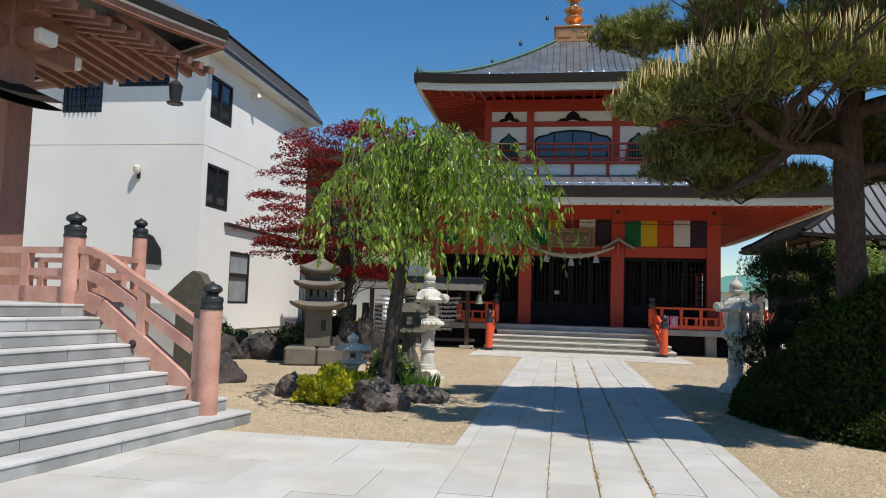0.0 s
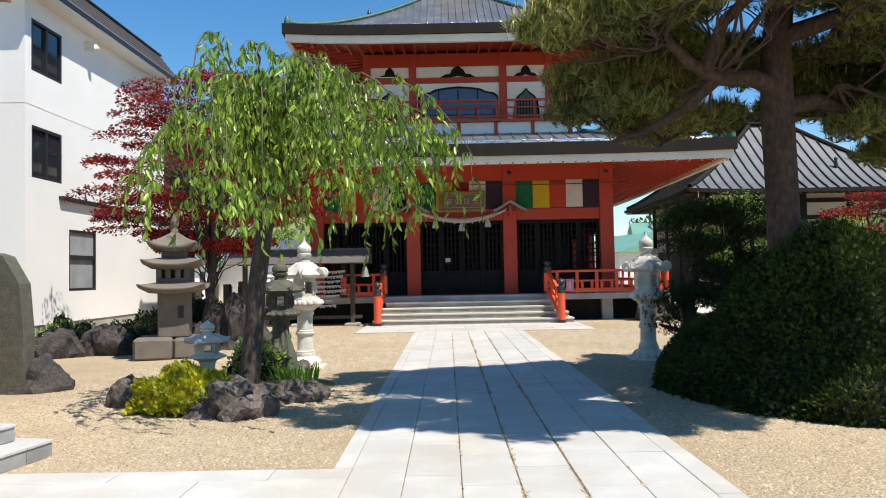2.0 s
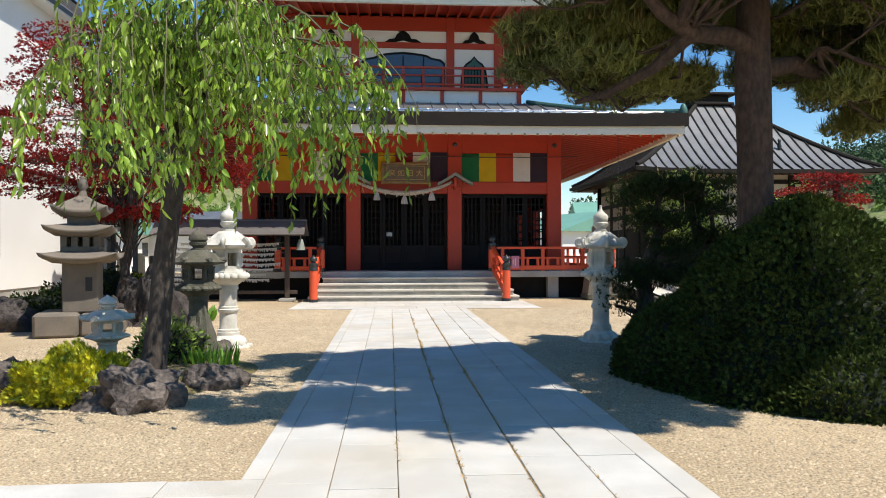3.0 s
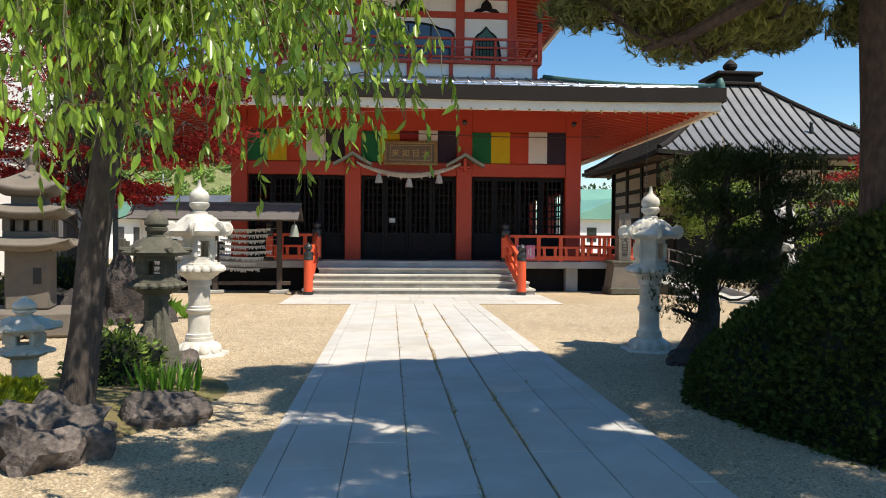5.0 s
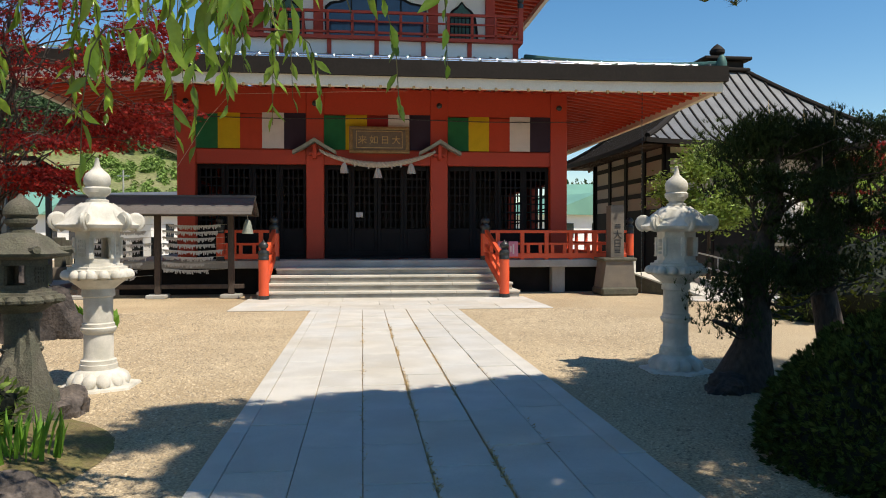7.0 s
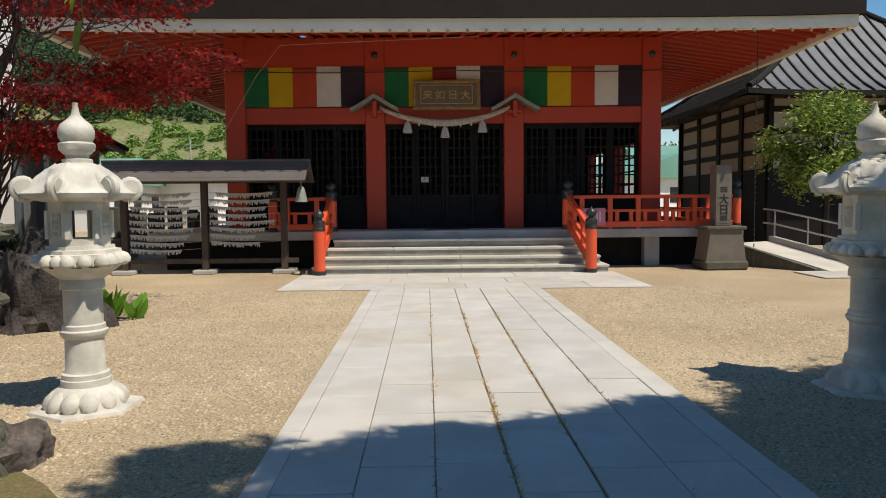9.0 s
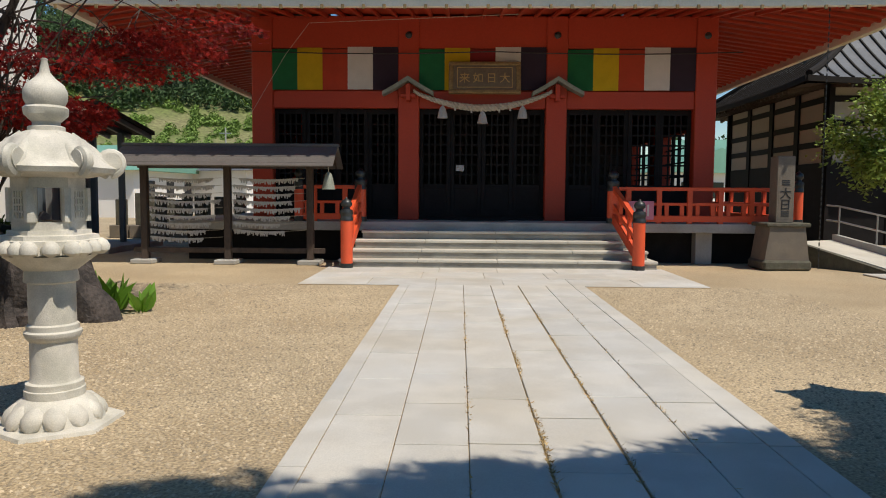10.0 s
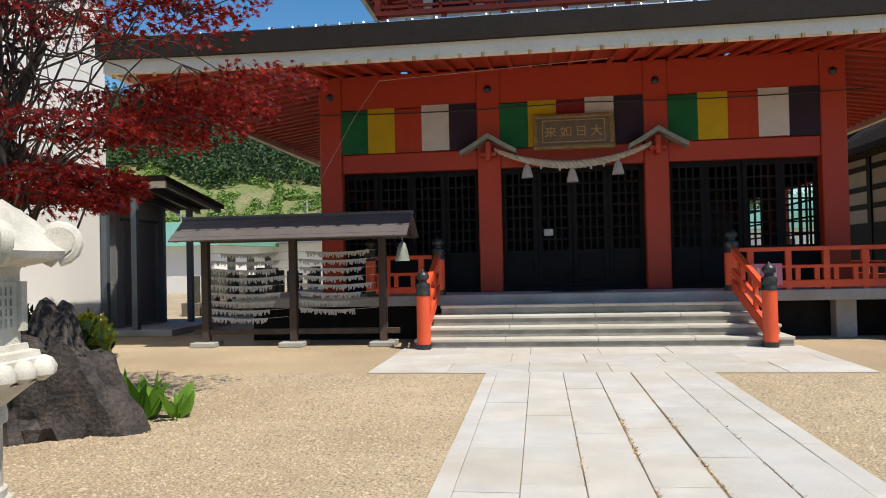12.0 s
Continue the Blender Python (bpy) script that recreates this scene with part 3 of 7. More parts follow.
def build_temple_body():
    cols = [CX - 4.86, CX - 1.62, CX + 1.62, CX + 4.86]
    # columns, front row and corners at the back
    for x in cols:
        part("column", Shape().box(x - 0.23, x + 0.23, FRONT, FRONT + 0.46, 0.85, 5.3, 0.02), VERMILION, temple, "square vermilion column")
    for y in (FRONT + 3.3, FRONT + 6.6, FRONT + 9.8):
        for x in (cols[0], cols[3]):
            part("column", Shape().box(x - 0.23, x + 0.23, y, y + 0.46, 0.85, 5.3, 0.02), VERMILION, temple, "square vermilion column")
    for a, b in zip(cols, cols[1:]):
        part("lintel", Shape().box(a + 0.23, b - 0.23, FRONT + 0.05, FRONT + 0.40, 3.31, 3.69, 0.012), VERMILION, temple, "vermilion lintel beam")
        part("panel", Shape().box(a + 0.23, b - 0.23, FRONT + 0.12, FRONT + 0.32, 3.69, 4.6), VERMILION, temple)
        part("upper_beam", Shape().box(a + 0.23, b - 0.23, FRONT + 0.03, FRONT + 0.40, 4.6, 5.3, 0.012), VERMILION, temple, "broad vermilion upper beam")
        part("threshold", Shape().box(a + 0.23, b - 0.23, FRONT + 0.08, FRONT + 0.36, 0.85, 0.93, 0.01), BLACKWOOD, temple)
        w = (b - a - 0.46) / 4
        for i in range(4):
            lattice_door(a + 0.23 + i * w, a + 0.23 + (i + 1) * w, FRONT + 0.20 + 0.03 * (i % 2), 0.93, 3.31, temple)
    for x in cols:
        part("beam_boss", Shape().lathe((0, 0, 0), [(0.075, 0), (0.075, 0.03), (0.045, 0.06), (0.01, 0.07)], 12).moved(pose(x, FRONT, 4.88, 90, 0, 0)), BRONZE, temple, "dark round beam boss")
    # side and back walls; the right side has barred windows that let daylight in
    for sx, x in ((-1, cols[0]), (1, cols[3])):
        w = Shape()
        for k, (ya, yb) in enumerate(((FRONT + 0.46, FRONT + 3.3), (FRONT + 3.76, FRONT + 6.6), (FRONT + 7.06, FRONT + 9.8))):
            w.box(x - 0.1, x + 0.1, ya, yb, 2.9, 5.3)
            w.box(x - 0.1, x + 0.1, ya, yb, 0.85, 1.55)
            w.box(x - 0.1, x + 0.1, ya, ya + 0.35, 1.55, 2.9).box(x - 0.1, x + 0.1, yb - 0.35, yb, 1.55, 2.9)
        part("side_wall", w, VERMILION, temple, "vermilion side wall with barred windows", smooth=False)
        for ya, yb in ((FRONT + 0.81, FRONT + 2.95), (FRONT + 4.11, FRONT + 6.25), (FRONT + 7.41, FRONT + 9.45)):
            for i in range(1, 4):
                y = ya + (yb - ya) * i / 4
                part("window_bar", Shape().box(x - 0.02, x + 0.02, y - 0.02, y + 0.02, 1.55, 2.9), BLACKWOOD, temple, smooth=False)
            for z in (1.88, 2.22, 2.56):
                part("window_bar", Shape().box(x - 0.015, x + 0.015, ya, yb, z - 0.02, z + 0.02), BLACKWOOD, temple, smooth=False)
            if sx < 0:
                part("shutter", Shape().box(x - 0.05, x - 0.03, ya, yb, 1.55, 2.9), BLACKWOOD, temple, "closed dark shutter", smooth=False)
    # Dark sheets added so the inner faces of the walls look unlit.
    for x, sx in ((cols[0] + 0.12, 1), (cols[3] - 0.12, -1)):
        li = Shape()
        for z0, z1 in ((0.87, 1.5), (2.95, 3.75)):
            li.box(min(x, x + 0.02 * sx), max(x, x + 0.02 * sx), FRONT + 0.48, FRONT + 6.4, z0, z1)
        for k in range(3):
            li.box(min(x, x + 0.02 * sx), max(x, x + 0.02 * sx), FRONT + 0.48 + 3.3 * k - (0.5 if k else 0.0), FRONT + 0.79 + 3.3 * k, 1.5, 2.95)
        part("wall_lining", li, INNERGLOOM, temple, "added dark sheets for the unlit inner wall", smooth=False)
    # The same added sheets behind the corner columns.
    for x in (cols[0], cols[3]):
        part("post_lining", Shape().box(x - 0.25, x + 0.25, FRONT + 0.462, FRONT + 0.48, 0.87, 3.75), INNERGLOOM, temple, smooth=False)
    part("rear_wall", Shape().box(cols[0] - 0.1, cols[3] + 0.1, FRONT + 9.9, FRONT + 10.1, 0.85, 5.3), VERMILION, temple, smooth=False)
    # Floor, ceiling and screen have the gloom in their colour too.
    part("interior_floor", Shape().box(cols[0], cols[3], FRONT + 0.3, FRONT + 9.9, 0.83, 0.87), INNERGLOOM, temple, smooth=False)
    part("interior_ceiling", Shape().box(cols[0], cols[3], FRONT + 0.3, FRONT + 9.9, 3.75, 3.85), INNERGLOOM, temple, smooth=False)
    part("interior_screen", Shape().box(cols[0] + 0.2, cols[3] - 0.2, FRONT + 6.4, FRONT + 6.5, 0.87, 3.75), INNERGLOOM, temple, "inner screen wall coloured for gloom", smooth=False)
    # veranda
    part("veranda_slab", Shape().box(CX - 6.55, CX + 6.55, 25.55, 38.3, 0.66, 0.85, 0.012), CONCRETE, temple, "concrete veranda slab")
    part("underfloor_wall", Shape().box(CX - 6.3, CX + 6.3, 26.0, 37.8, 0.0, 0.655), BLACKWOOD, temple, "dark boarded underfloor", smooth=False)
    for x in (4.6, 6.2):
        part("pier", Shape().box(CX + x - 0.17, CX + x + 0.17, 25.72, 25.99, 0.0, 0.66, 0.01), CONCRETE, temple)
    # front steps
    for i in range(4):
        x0, x1, y0, z1 = -1.98 + 0.11 * i, 4.12 - 0.11 * i, 24.35 + 0.3 * i, 0.17 * (i + 1)
        # Step body darker than its treads, as painted riser shade.
        st = part("step", Shape().box(x0 + 0.02, x1 - 0.02, y0 + 0.028, 25.55, 0.17 * i + (0.0 if i == 0 else 0.004), z1 - 0.055, 0.004), RISERSHADE, temple, "weathered granite step with riser shade in its colour")
        for k in range(4):
            a, b = x0 + (x1 - x0) * k / 4, x0 + (x1 - x0) * (k + 1) / 4
            part("tread", Shape().box(a + 0.002, b - 0.002, y0, 25.55, z1 - 0.055, z1, 0.01), STEPBEIGE, st, "pale granite tread")
    # upper storey
    uy = CY - 3.45
    ux = [-3.41 + 0.135, -1.49 - 0.135, 1.49 + 0.135, 3.41 - 0.135]
    core = part("upper_wall", Shape().box(CX - 3.3, CX + 3.3, uy + 0.12, CY + 3.4, 6.3, 9.55), VERMILION, temple, "vermilion upper storey wall", smooth=False)
    for x in ux:
        part("upper_column", Shape().box(CX + x - 0.135, CX + x + 0.135, uy - 0.05, uy + 0.22, 6.9, 9.5, 0.012), VERMILION, core)
    part("upper_lintel", Shape().box(CX - 3.41, CX + 3.41, uy - 0.02, uy + 0.12, 8.42, 8.62, 0.01), VERMILION, core)
    part("upper_head", Shape().box(CX - 3.41, CX + 3.41, uy - 0.02, uy + 0.12, 9.02, 9.5, 0.01), VERMILION, core)
    for (a, b) in ((-3.14, -1.76), (-1.49, 1.49), (1.76, 3.14)):
        part("frieze_panel", Shape().box(CX + a, CX + b, uy + 0.04, uy + 0.13, 8.62, 9.02), PLASTER, core, "white plaster frieze panel", smooth=False)
        part("white_panel", Shape().box(CX + a, CX + b, uy + 0.04, uy + 0.13, 6.95, 8.42), PLASTER, core, "white plaster panel", smooth=False)
        # carved frog-leg strut in the frieze
        c, w = CX + (a + b) / 2, 0.42 if b - a < 2 else 0.62
        fr = Shape()
        pts = [(-w, 0.0), (-w * 0.75, 0.1), (-w * 0.45, 0.12), (-w * 0.35, 0.26), (-w * 0.15, 0.36), (0, 0.4), (w * 0.15, 0.36), (w * 0.35, 0.26), (w * 0.45, 0.12), (w * 0.75, 0.1), (w, 0.0), (w * 0.35, 0.02), (0, 0.07), (-w * 0.35, 0.02)]
        fr.prism([(c + p, 8.62 + q) for p, q in pts], "y", uy - 0.03, uy + 0.04)
        part("frog_leg_strut", fr, BLACKWOOD, core, "black carved frog-leg strut")
    for sx in (-1, 1):
        c = CX + sx * 2.45
        arch = [(-0.44, 7.0), (-0.40, 7.45), (-0.36, 7.72), (-0.25, 7.88), (-0.11, 7.98), (0, 8.12), (0.11, 7.98), (0.25, 7.88), (0.36, 7.72), (0.40, 7.45), (0.44, 7.0)]
        win = part("bell_window", Shape().prism([(c + 1.13 * p, 7.0 + (q - 7.0) * 1.06) for p, q in arch], "y", uy - 0.01, uy + 0.04), BLACKWOOD, temple, "black bell-shaped window frame")
        part("pane", Shape().prism([(c + 0.95 * p, q) for p, q in arch], "y", uy - 0.022, uy - 0.01), PATINA, win, "dark green mesh pane")
        for i in range(-3, 4):
            part("muntin", Shape().box(c + i * 0.11 - 0.012, c + i * 0.11 + 0.012, uy - 0.045, uy - 0.022, 7.0, 7.86 - 0.05 * abs(i)), BLACKWOOD, win, smooth=False)
        for z in (7.2, 7.45, 7.7):
            part("muntin", Shape().box(c - 0.37, c + 0.37, uy - 0.04, uy - 0.022, z - 0.012, z + 0.012), BLACKWOOD, win, smooth=False)
    arch = [(-1.44, 6.98), (-1.44, 7.92), (-1.3, 8.05), (-1.0, 8.1), (-0.8, 8.2), (-0.4, 8.26), (0, 8.29), (0.4, 8.26), (0.8, 8.2), (1.0, 8.1), (1.3, 8.05), (1.44, 7.92), (1.44, 6.98)]
    win = part("arched_window", Shape().prism([(CX + p, q) for p, q in arch], "y", uy - 0.01, uy + 0.04), BLACKWOOD, temple, "black arched window frame")
    part("pane", Shape().prism([(CX + 0.96 * p, 6.98 + (q - 6.98) * 0.94) for p, q in arch], "y", uy - 0.02, uy - 0.01), BLUEGLASS, win, "blue grey glass")
    for x in (-0.7, 0, 0.7):
        part("muntin", Shape().box(CX + x - 0.02, CX + x + 0.02, uy - 0.045, uy - 0.02, 6.98, 8.16), BLACKWOOD, win, smooth=False)
    # balcony with rail round the upper storey
    h = 4.1
    part("balcony_skirt", eave_ring(6.38, 6.86, h - 0.15, 0.06), PLASTER, core, "white plaster balcony skirt", smooth=False)
    part("balcony_floor", eave_ring(6.86, 6.95, h, 0.75), VERMILION, core, "vermilion balcony floor edge", smooth=False)
    for z, w in ((7.62, 0.07), (7.36, 0.045), (7.06, 0.06)):
        part("rail", eave_ring(z - w / 2, z + w / 2, h - 0.05, w), VERMILION, core, "vermilion balcony rail", smooth=False)
    me = make_mesh("rail_post", Shape().box(-0.035, 0.035, -0.035, 0.035, 6.95, 7.6), VERMILION, False, None)
    ms = make_mesh("skirt_post", Shape().box(-0.06, 0.06, -0.03, 0.05, 6.36, 6.86), VERMILION, False, None)
    for k in range(4):
        turn = Matrix.Rotation(k * math.pi / 2, 4, "Z")
        for i in range(13):
            ob = new("rail_post", me)
            ob.parent = core
            ob.matrix_basis = turn @ Matrix.Translation((-h + 0.1 + (2 * h - 0.2) * i / 12, -h + 0.085, 0))
            if i % 2 == 0:
                ob = new("skirt_post", ms)
                ob.parent = core
                ob.matrix_basis = turn @ Matrix.Translation((-h + 0.2 + (2 * h - 0.4) * i / 12, -h + 0.13, 0))
    for sx in (-1, 1):
        for sy in (-1, 1):
            p = part("corner_post", Shape().box(CX + sx * (h - 0.06) - 0.07, CX + sx * (h - 0.06) + 0.07, CY + sy * (h - 0.06) - 0.07, CY + sy * (h - 0.06) + 0.07, 6.95, 7.85, 0.01), VERMILION, core)
            part("post_cap", Shape().lathe((CX + sx * (h - 0.06), CY + sy * (h - 0.06), 7.85), [(0.085, 0), (0.085, 0.12), (0.05, 0.15), (0.09, 0.2), (0.09, 0.26), (0.01, 0.36)], 12), BRONZE, p, "dark bronze jewel cap")


build_temple_body()


def jewel_post(x, y, z0, height, r, mat, parent, name="newel_post", cap=0.42, shoe=True):
    """A round rail post with a bronze jewel cap."""
    p = part(name, Shape().lathe((x, y, z0), [(r, 0.1 if shoe else 0.0), (r, height - cap)], 20), mat, parent, "round painted rail post")
    rings = [(1.06, 0), (1.06, 0.05), (1.0, 0.06), (1.0, 0.11), (1.06, 0.12), (1.06, 0.17), (0.98, 0.2), (0.6, 0.22), (0.55, 0.25), (0.9, 0.29), (0.95, 0.33), (0.75, 0.38), (0.25, 0.41), (0.03, 0.45)]
    c = Shape().lathe((x, y, z0 + height - cap), [(r * a, b * cap / 0.42) for a, b in rings], 20)
    part("post_cap", c, BRONZE, p, "dark bronze jewel cap")
    if shoe:
        part("post_shoe", Shape().lathe((x, y, z0), [(r * 1.08, 0), (r * 1.08, 0.1)], 20), BRONZE, p, "dark metal shoe")
    return p


def build_front_rails():
    for x, xu in ((-1.80, -1.72), (3.72, 3.50)):
        jewel_post(x, 24.27, 0.0, 1.33, 0.115, RAILRED, temple)
        jewel_post(xu, 25.62, 0.85, 1.08, 0.12, RAILRED, temple)
        for za, zb, w, h in ((0.88, 1.58, 0.09, 0.09), (0.55, 1.22, 0.06, 0.08), (0.24, 0.98, 0.09, 0.16)):
            part("stair_rail", Shape().beam((x, 24.3, za), (xu, 25.55, zb), w, h), RAILRED, temple, "bright vermilion stair rail", smooth=False)
        for t in (0.35, 0.7):
            part("baluster", Shape().beam((x + (xu - x) * t, 24.3 + 1.25 * t, 0.24 + 0.74 * t), (x + (xu - x) * t, 24.3 + 1.25 * t, 0.9 + 0.7 * t), 0.07, 0.07, (0, 1, 0)), RAILRED, temple, smooth=False)
    # veranda rails on both sides of the steps
    for xa, xb in ((-1.72, -3.0), (3.50, CX + 6.45)):
        lo, hi = min(xa, xb), max(xa, xb)
        for z, w, h in ((1.56, 0.085, 0.075), (1.25, 0.06, 0.06), (0.95, 0.09, 0.13)):
            part("veranda_rail", Shape().box(lo, hi, 25.62 - w / 2, 25.62 + w / 2, z - h / 2, z + h / 2, 0.01), RAILRED, temple, "bright vermilion veranda rail")
        n = 6 if xb > 0 else 2
        for i in range(n):
            x = lo + (hi - lo) * (i + 0.5) / n
            part("baluster", Shape().box(x - 0.05, x + 0.05, 25.58, 25.66, 0.85, 1.53), RAILRED, temple, smooth=False)
        for i in range(2 * n):
            x = lo + (hi - lo) * (i + 0.5) / (2 * n)
            part("low_stud", Shape().box(x - 0.04, x + 0.04, 25.59, 25.65, 1.01, 1.23), RAILRED, temple, smooth=False)
        if xb > 0:
            for z, w, h in ((1.56, 0.085, 0.075), (1.25, 0.06, 0.06), (0.95, 0.09, 0.13)):
                part("veranda_rail", Shape().box(xb - w / 2, xb + w / 2, 25.66, 38.2, z - h / 2, z + h / 2, 0.01), RAILRED, temple)
            for i in range(12):
                y = 26.3 + i * 1.0
                part("baluster", Shape().box(xb - 0.04, xb + 0.04, y - 0.05, y + 0.05, 0.85, 1.53), RAILRED, temple, smooth=False)
        jewel_post(xb, 25.62, 0.85, 1.08, 0.10, RAILRED, temple)


build_front_rails()


# ---- things hung on the temple front ----
def banner(x0, mats, names):
    w = 0.555
    b = thing("five_colour_banner", (x0 + 1.39, FRONT, 4.58), "hanging five-colour cloth banner on the temple front", "banner", "five-colour banners")
    for i, (mat, nm) in enumerate(zip(mats, names)):
        top = 4.58 + (0.0, 0.03, -0.005, 0.05, 0.05)[i]
        bot = 3.69 + (0.0, 0.0, 0.0, 0.01, 0.0)[i] + 0.01
        s = Shape()
        f = lambda u, v, o: (x0 + w * (i + u), FRONT + 0.02 - 0.018 * math.sin(7 * u + 3 * i) * (1 - v) - o, bot + (top - bot) * v)
        s.grid(lambda u, v: f(u, v, 0.0), 8, 4)
        s.grid(lambda u, v: f(u, v, 0.006), 8, 4)
        part("cloth_strip", s, mat, b, nm + " cloth strip")
    return b


for k in range(3):
    banner(CX - 4.86 + 0.23 + 3.24 * k + 0.0, (GREENCLOTH, YELLOWCLOTH, CRIMSON if k == 1 else REDCLOTH, WHITECLOTH, PURPLECLOTH), ("green", "yellow", "red", "white", "dark purple"))


def letter(ch, size, mat, parent, m):
    """One character of the built-in font as a raised mesh, at the pose m in its parent."""
    cu = bpy.data.curves.new("letter", "FONT")
    cu.body, cu.size, cu.extrude, cu.align_x = ch, size, 0.004, "CENTER"
    tmp = bpy.data.objects.new("letter", cu)
    scene.collection.objects.link(tmp)
    bpy.context.view_layer.update()
    me = bpy.data.meshes.new_from_object(tmp.evaluated_get(bpy.context.evaluated_depsgraph_get()))
    bpy.data.objects.remove(tmp)
    me.materials.clear()
    me.materials.append(mat)
    ob = new("letter", me)
    ob.parent = parent
    ob.matrix_basis = m
    return ob


def build_plaque():
    t = thing("name_plaque", (0.86, FRONT - 0.2, 3.6), "carved wooden name plaque with a worn gilt frame", "plaque")
    m = pose(0.86, FRONT - 0.22, 3.62, -12, 0, 0)
    part("board", Shape().box(-0.68, 0.68, -0.03, 0.03, 0.03, 0.62, 0.0, m), BOARD, t, smooth=False)
    s = Shape()
    for a, b, c, d in ((-0.78, 0.78, -0.03, 0.05), (-0.78, 0.78, 0.6, 0.68), (-0.78, -0.68, 0.05, 0.6), (0.68, 0.78, 0.05, 0.6)):
        s.box(a, b, -0.06, 0.05, c, d, 0.015, m)
    part("frame", s, OLDGOLD, t, "worn gilt frame")
    s = Shape()
    for a, b, c, d in ((-0.6, 0.6, 0.1, 0.115), (-0.6, 0.6, 0.545, 0.56), (-0.6, -0.585, 0.115, 0.545), (0.585, 0.6, 0.115, 0.545)):
        s.box(a, b, -0.04, -0.028, c, d, 0.0, m)
    part("inner_line", s, BRIGHTGOLD, t, smooth=False)
    inv = BASE[t.name].inverted()
    for i, ch in enumerate("\u6765\u5982\u65e5\u5927"):
        letter(ch, 0.24, BRIGHTGOLD, t, inv @ m @ pose(-0.435 + 0.29 * i, -0.036, 0.23, 90, 0, 0))


build_plaque()


def build_rope():
    t = thing("sacred_rope", (CX, FRONT - 0.12, 3.4), "twisted straw rope with white paper tassels under the plaque", "rope")
    xs = [CX - 1.5, CX + 1.5]

    def mid(u):
        return Vector((xs[0] + (xs[1] - xs[0]) * u, FRONT - 0.14, 3.68 - 0.36 * math.sin(math.pi * u) ** 0.8 - 0.02))
    for k in range(3):
        pts, rad = [], []
        for i in range(91):
            u = i / 90
            a = u * 2 * math.pi * 11 + k * 2 * math.pi / 3
            r = 0.022 + 0.022 * math.sin(math.pi * u)
            pts.append(mid(u) + Vector((0, math.cos(a) * r, math.sin(a) * r)))
            rad.append(r * 0.95)
        part("strand", Shape().tube(pts, rad, 7), ROPE, t)
    for u in (0.21, 0.5, 0.79):
        p = mid(u)
        s = Shape().tube([p, p - Vector((0, 0, 0.1))], 0.015, 6).lathe((p.x, p.y, p.z - 0.34), [(0.115, 0), (0.10, 0.08), (0.07, 0.2), (0.03, 0.26)], 12, wave=lambda k, i, a: 1 + 0.06 * (i % 2))
        part("tassel", s, PAPER, t, "white tassel")
    for u in (0.3, 0.42, 0.62, 0.7):
        p = mid(u)
        part("paper_knot", Shape().box(p.x - 0.02, p.x + 0.02, p.y - 0.03, p.y + 0.01, p.z - 0.12, p.z - 0.02, 0.005), PAPER, t)
    for sx in (-1, 1):
        c = CX + sx * 1.62
        r = thing("bracket_hood", (c, FRONT - 0.1, 3.5), "small weathered gabled hood over a column bracket", "hood", "bracket hoods")
        pts = [(-0.55, 3.55), (-0.3, 3.68), (0, 3.86), (0.3, 3.68), (0.55, 3.55), (0.55, 3.63), (0.3, 3.77), (0, 3.96), (-0.3, 3.77), (-0.55, 3.63)]
        part("roof", Shape().prism([(c + a, b) for a, b in pts[:3] + [pts[7], pts[8], pts[9]]], "y", FRONT - 0.32, FRONT - 0.002)
             .prism([(c + a, b) for a, b in pts[2:7] + [pts[7]]], "y", FRONT - 0.32, FRONT - 0.002), GREYGREEN, r, smooth=False)
        part("bracket", Shape().box(c - 0.16, c + 0.16, FRONT - 0.2, FRONT - 0.002, 3.52, 3.6, 0.01).box(c - 0.05, c + 0.05, FRONT - 0.24, FRONT - 0.002, 3.44, 3.8, 0.01), VERMILION, r)
    solid("paper_notice", Shape().box(0.25, 0.43, FRONT + 0.185, FRONT + 0.19, 1.94, 2.07), PAPER, "small white paper notice on the black door", "notice", smooth=False)


build_rope()
for x in (3.92, 4.2):
    sg = thing("pink_sign", (x, 25.54, 0.95), "small pink notice board hung on the veranda rail", "sign", "pink notice boards")
    part("board", Shape().box(x - 0.12, x + 0.12, 25.53, 25.55, 0.93, 1.31, 0.005), PINKSIGN, sg)
    part("writing", Shape().box(x - 0.02, x + 0.02, 25.524, 25.53, 1.0, 1.24).box(x - 0.08, x - 0.05, 25.524, 25.53, 1.05, 1.2), WHITECLOTH, sg, "illegible white writing", smooth=False)
solid("sagging_cable", Shape().tube([(CX - 5.2 + 10.8 * i / 20, FRONT - 0.06, 4.52 - 0.05 * math.sin(math.pi * (i % 10) / 10)) for i in range(21)], 0.012, 6), FRAME, "thin dark cable strung across the banners", "cable")
solid("pale_cord", Shape().tube([(-4.3, FRONT - 0.08, 3.1), (-3.4, FRONT - 0.5, 4.35), (-2.7, 25.3, 4.82), (1.5, 25.1, 4.95)], 0.005, 6), ROPE, "thin pale cord slung under the eave", "cable")
for x in (6.92,):
    ch = Shape()
    for i in range(46):
        z = 4.9 - i * 0.105
        ch.lathe((x, 23.95, z - 0.085), [(0.005, 0), (0.013, 0.04), (0.013, 0.06), (0.005, 0.085)], 8)
    solid("rain_chain", ch, BRONZE, "grey metal rain chain hanging from the eave to the ground", "chain")


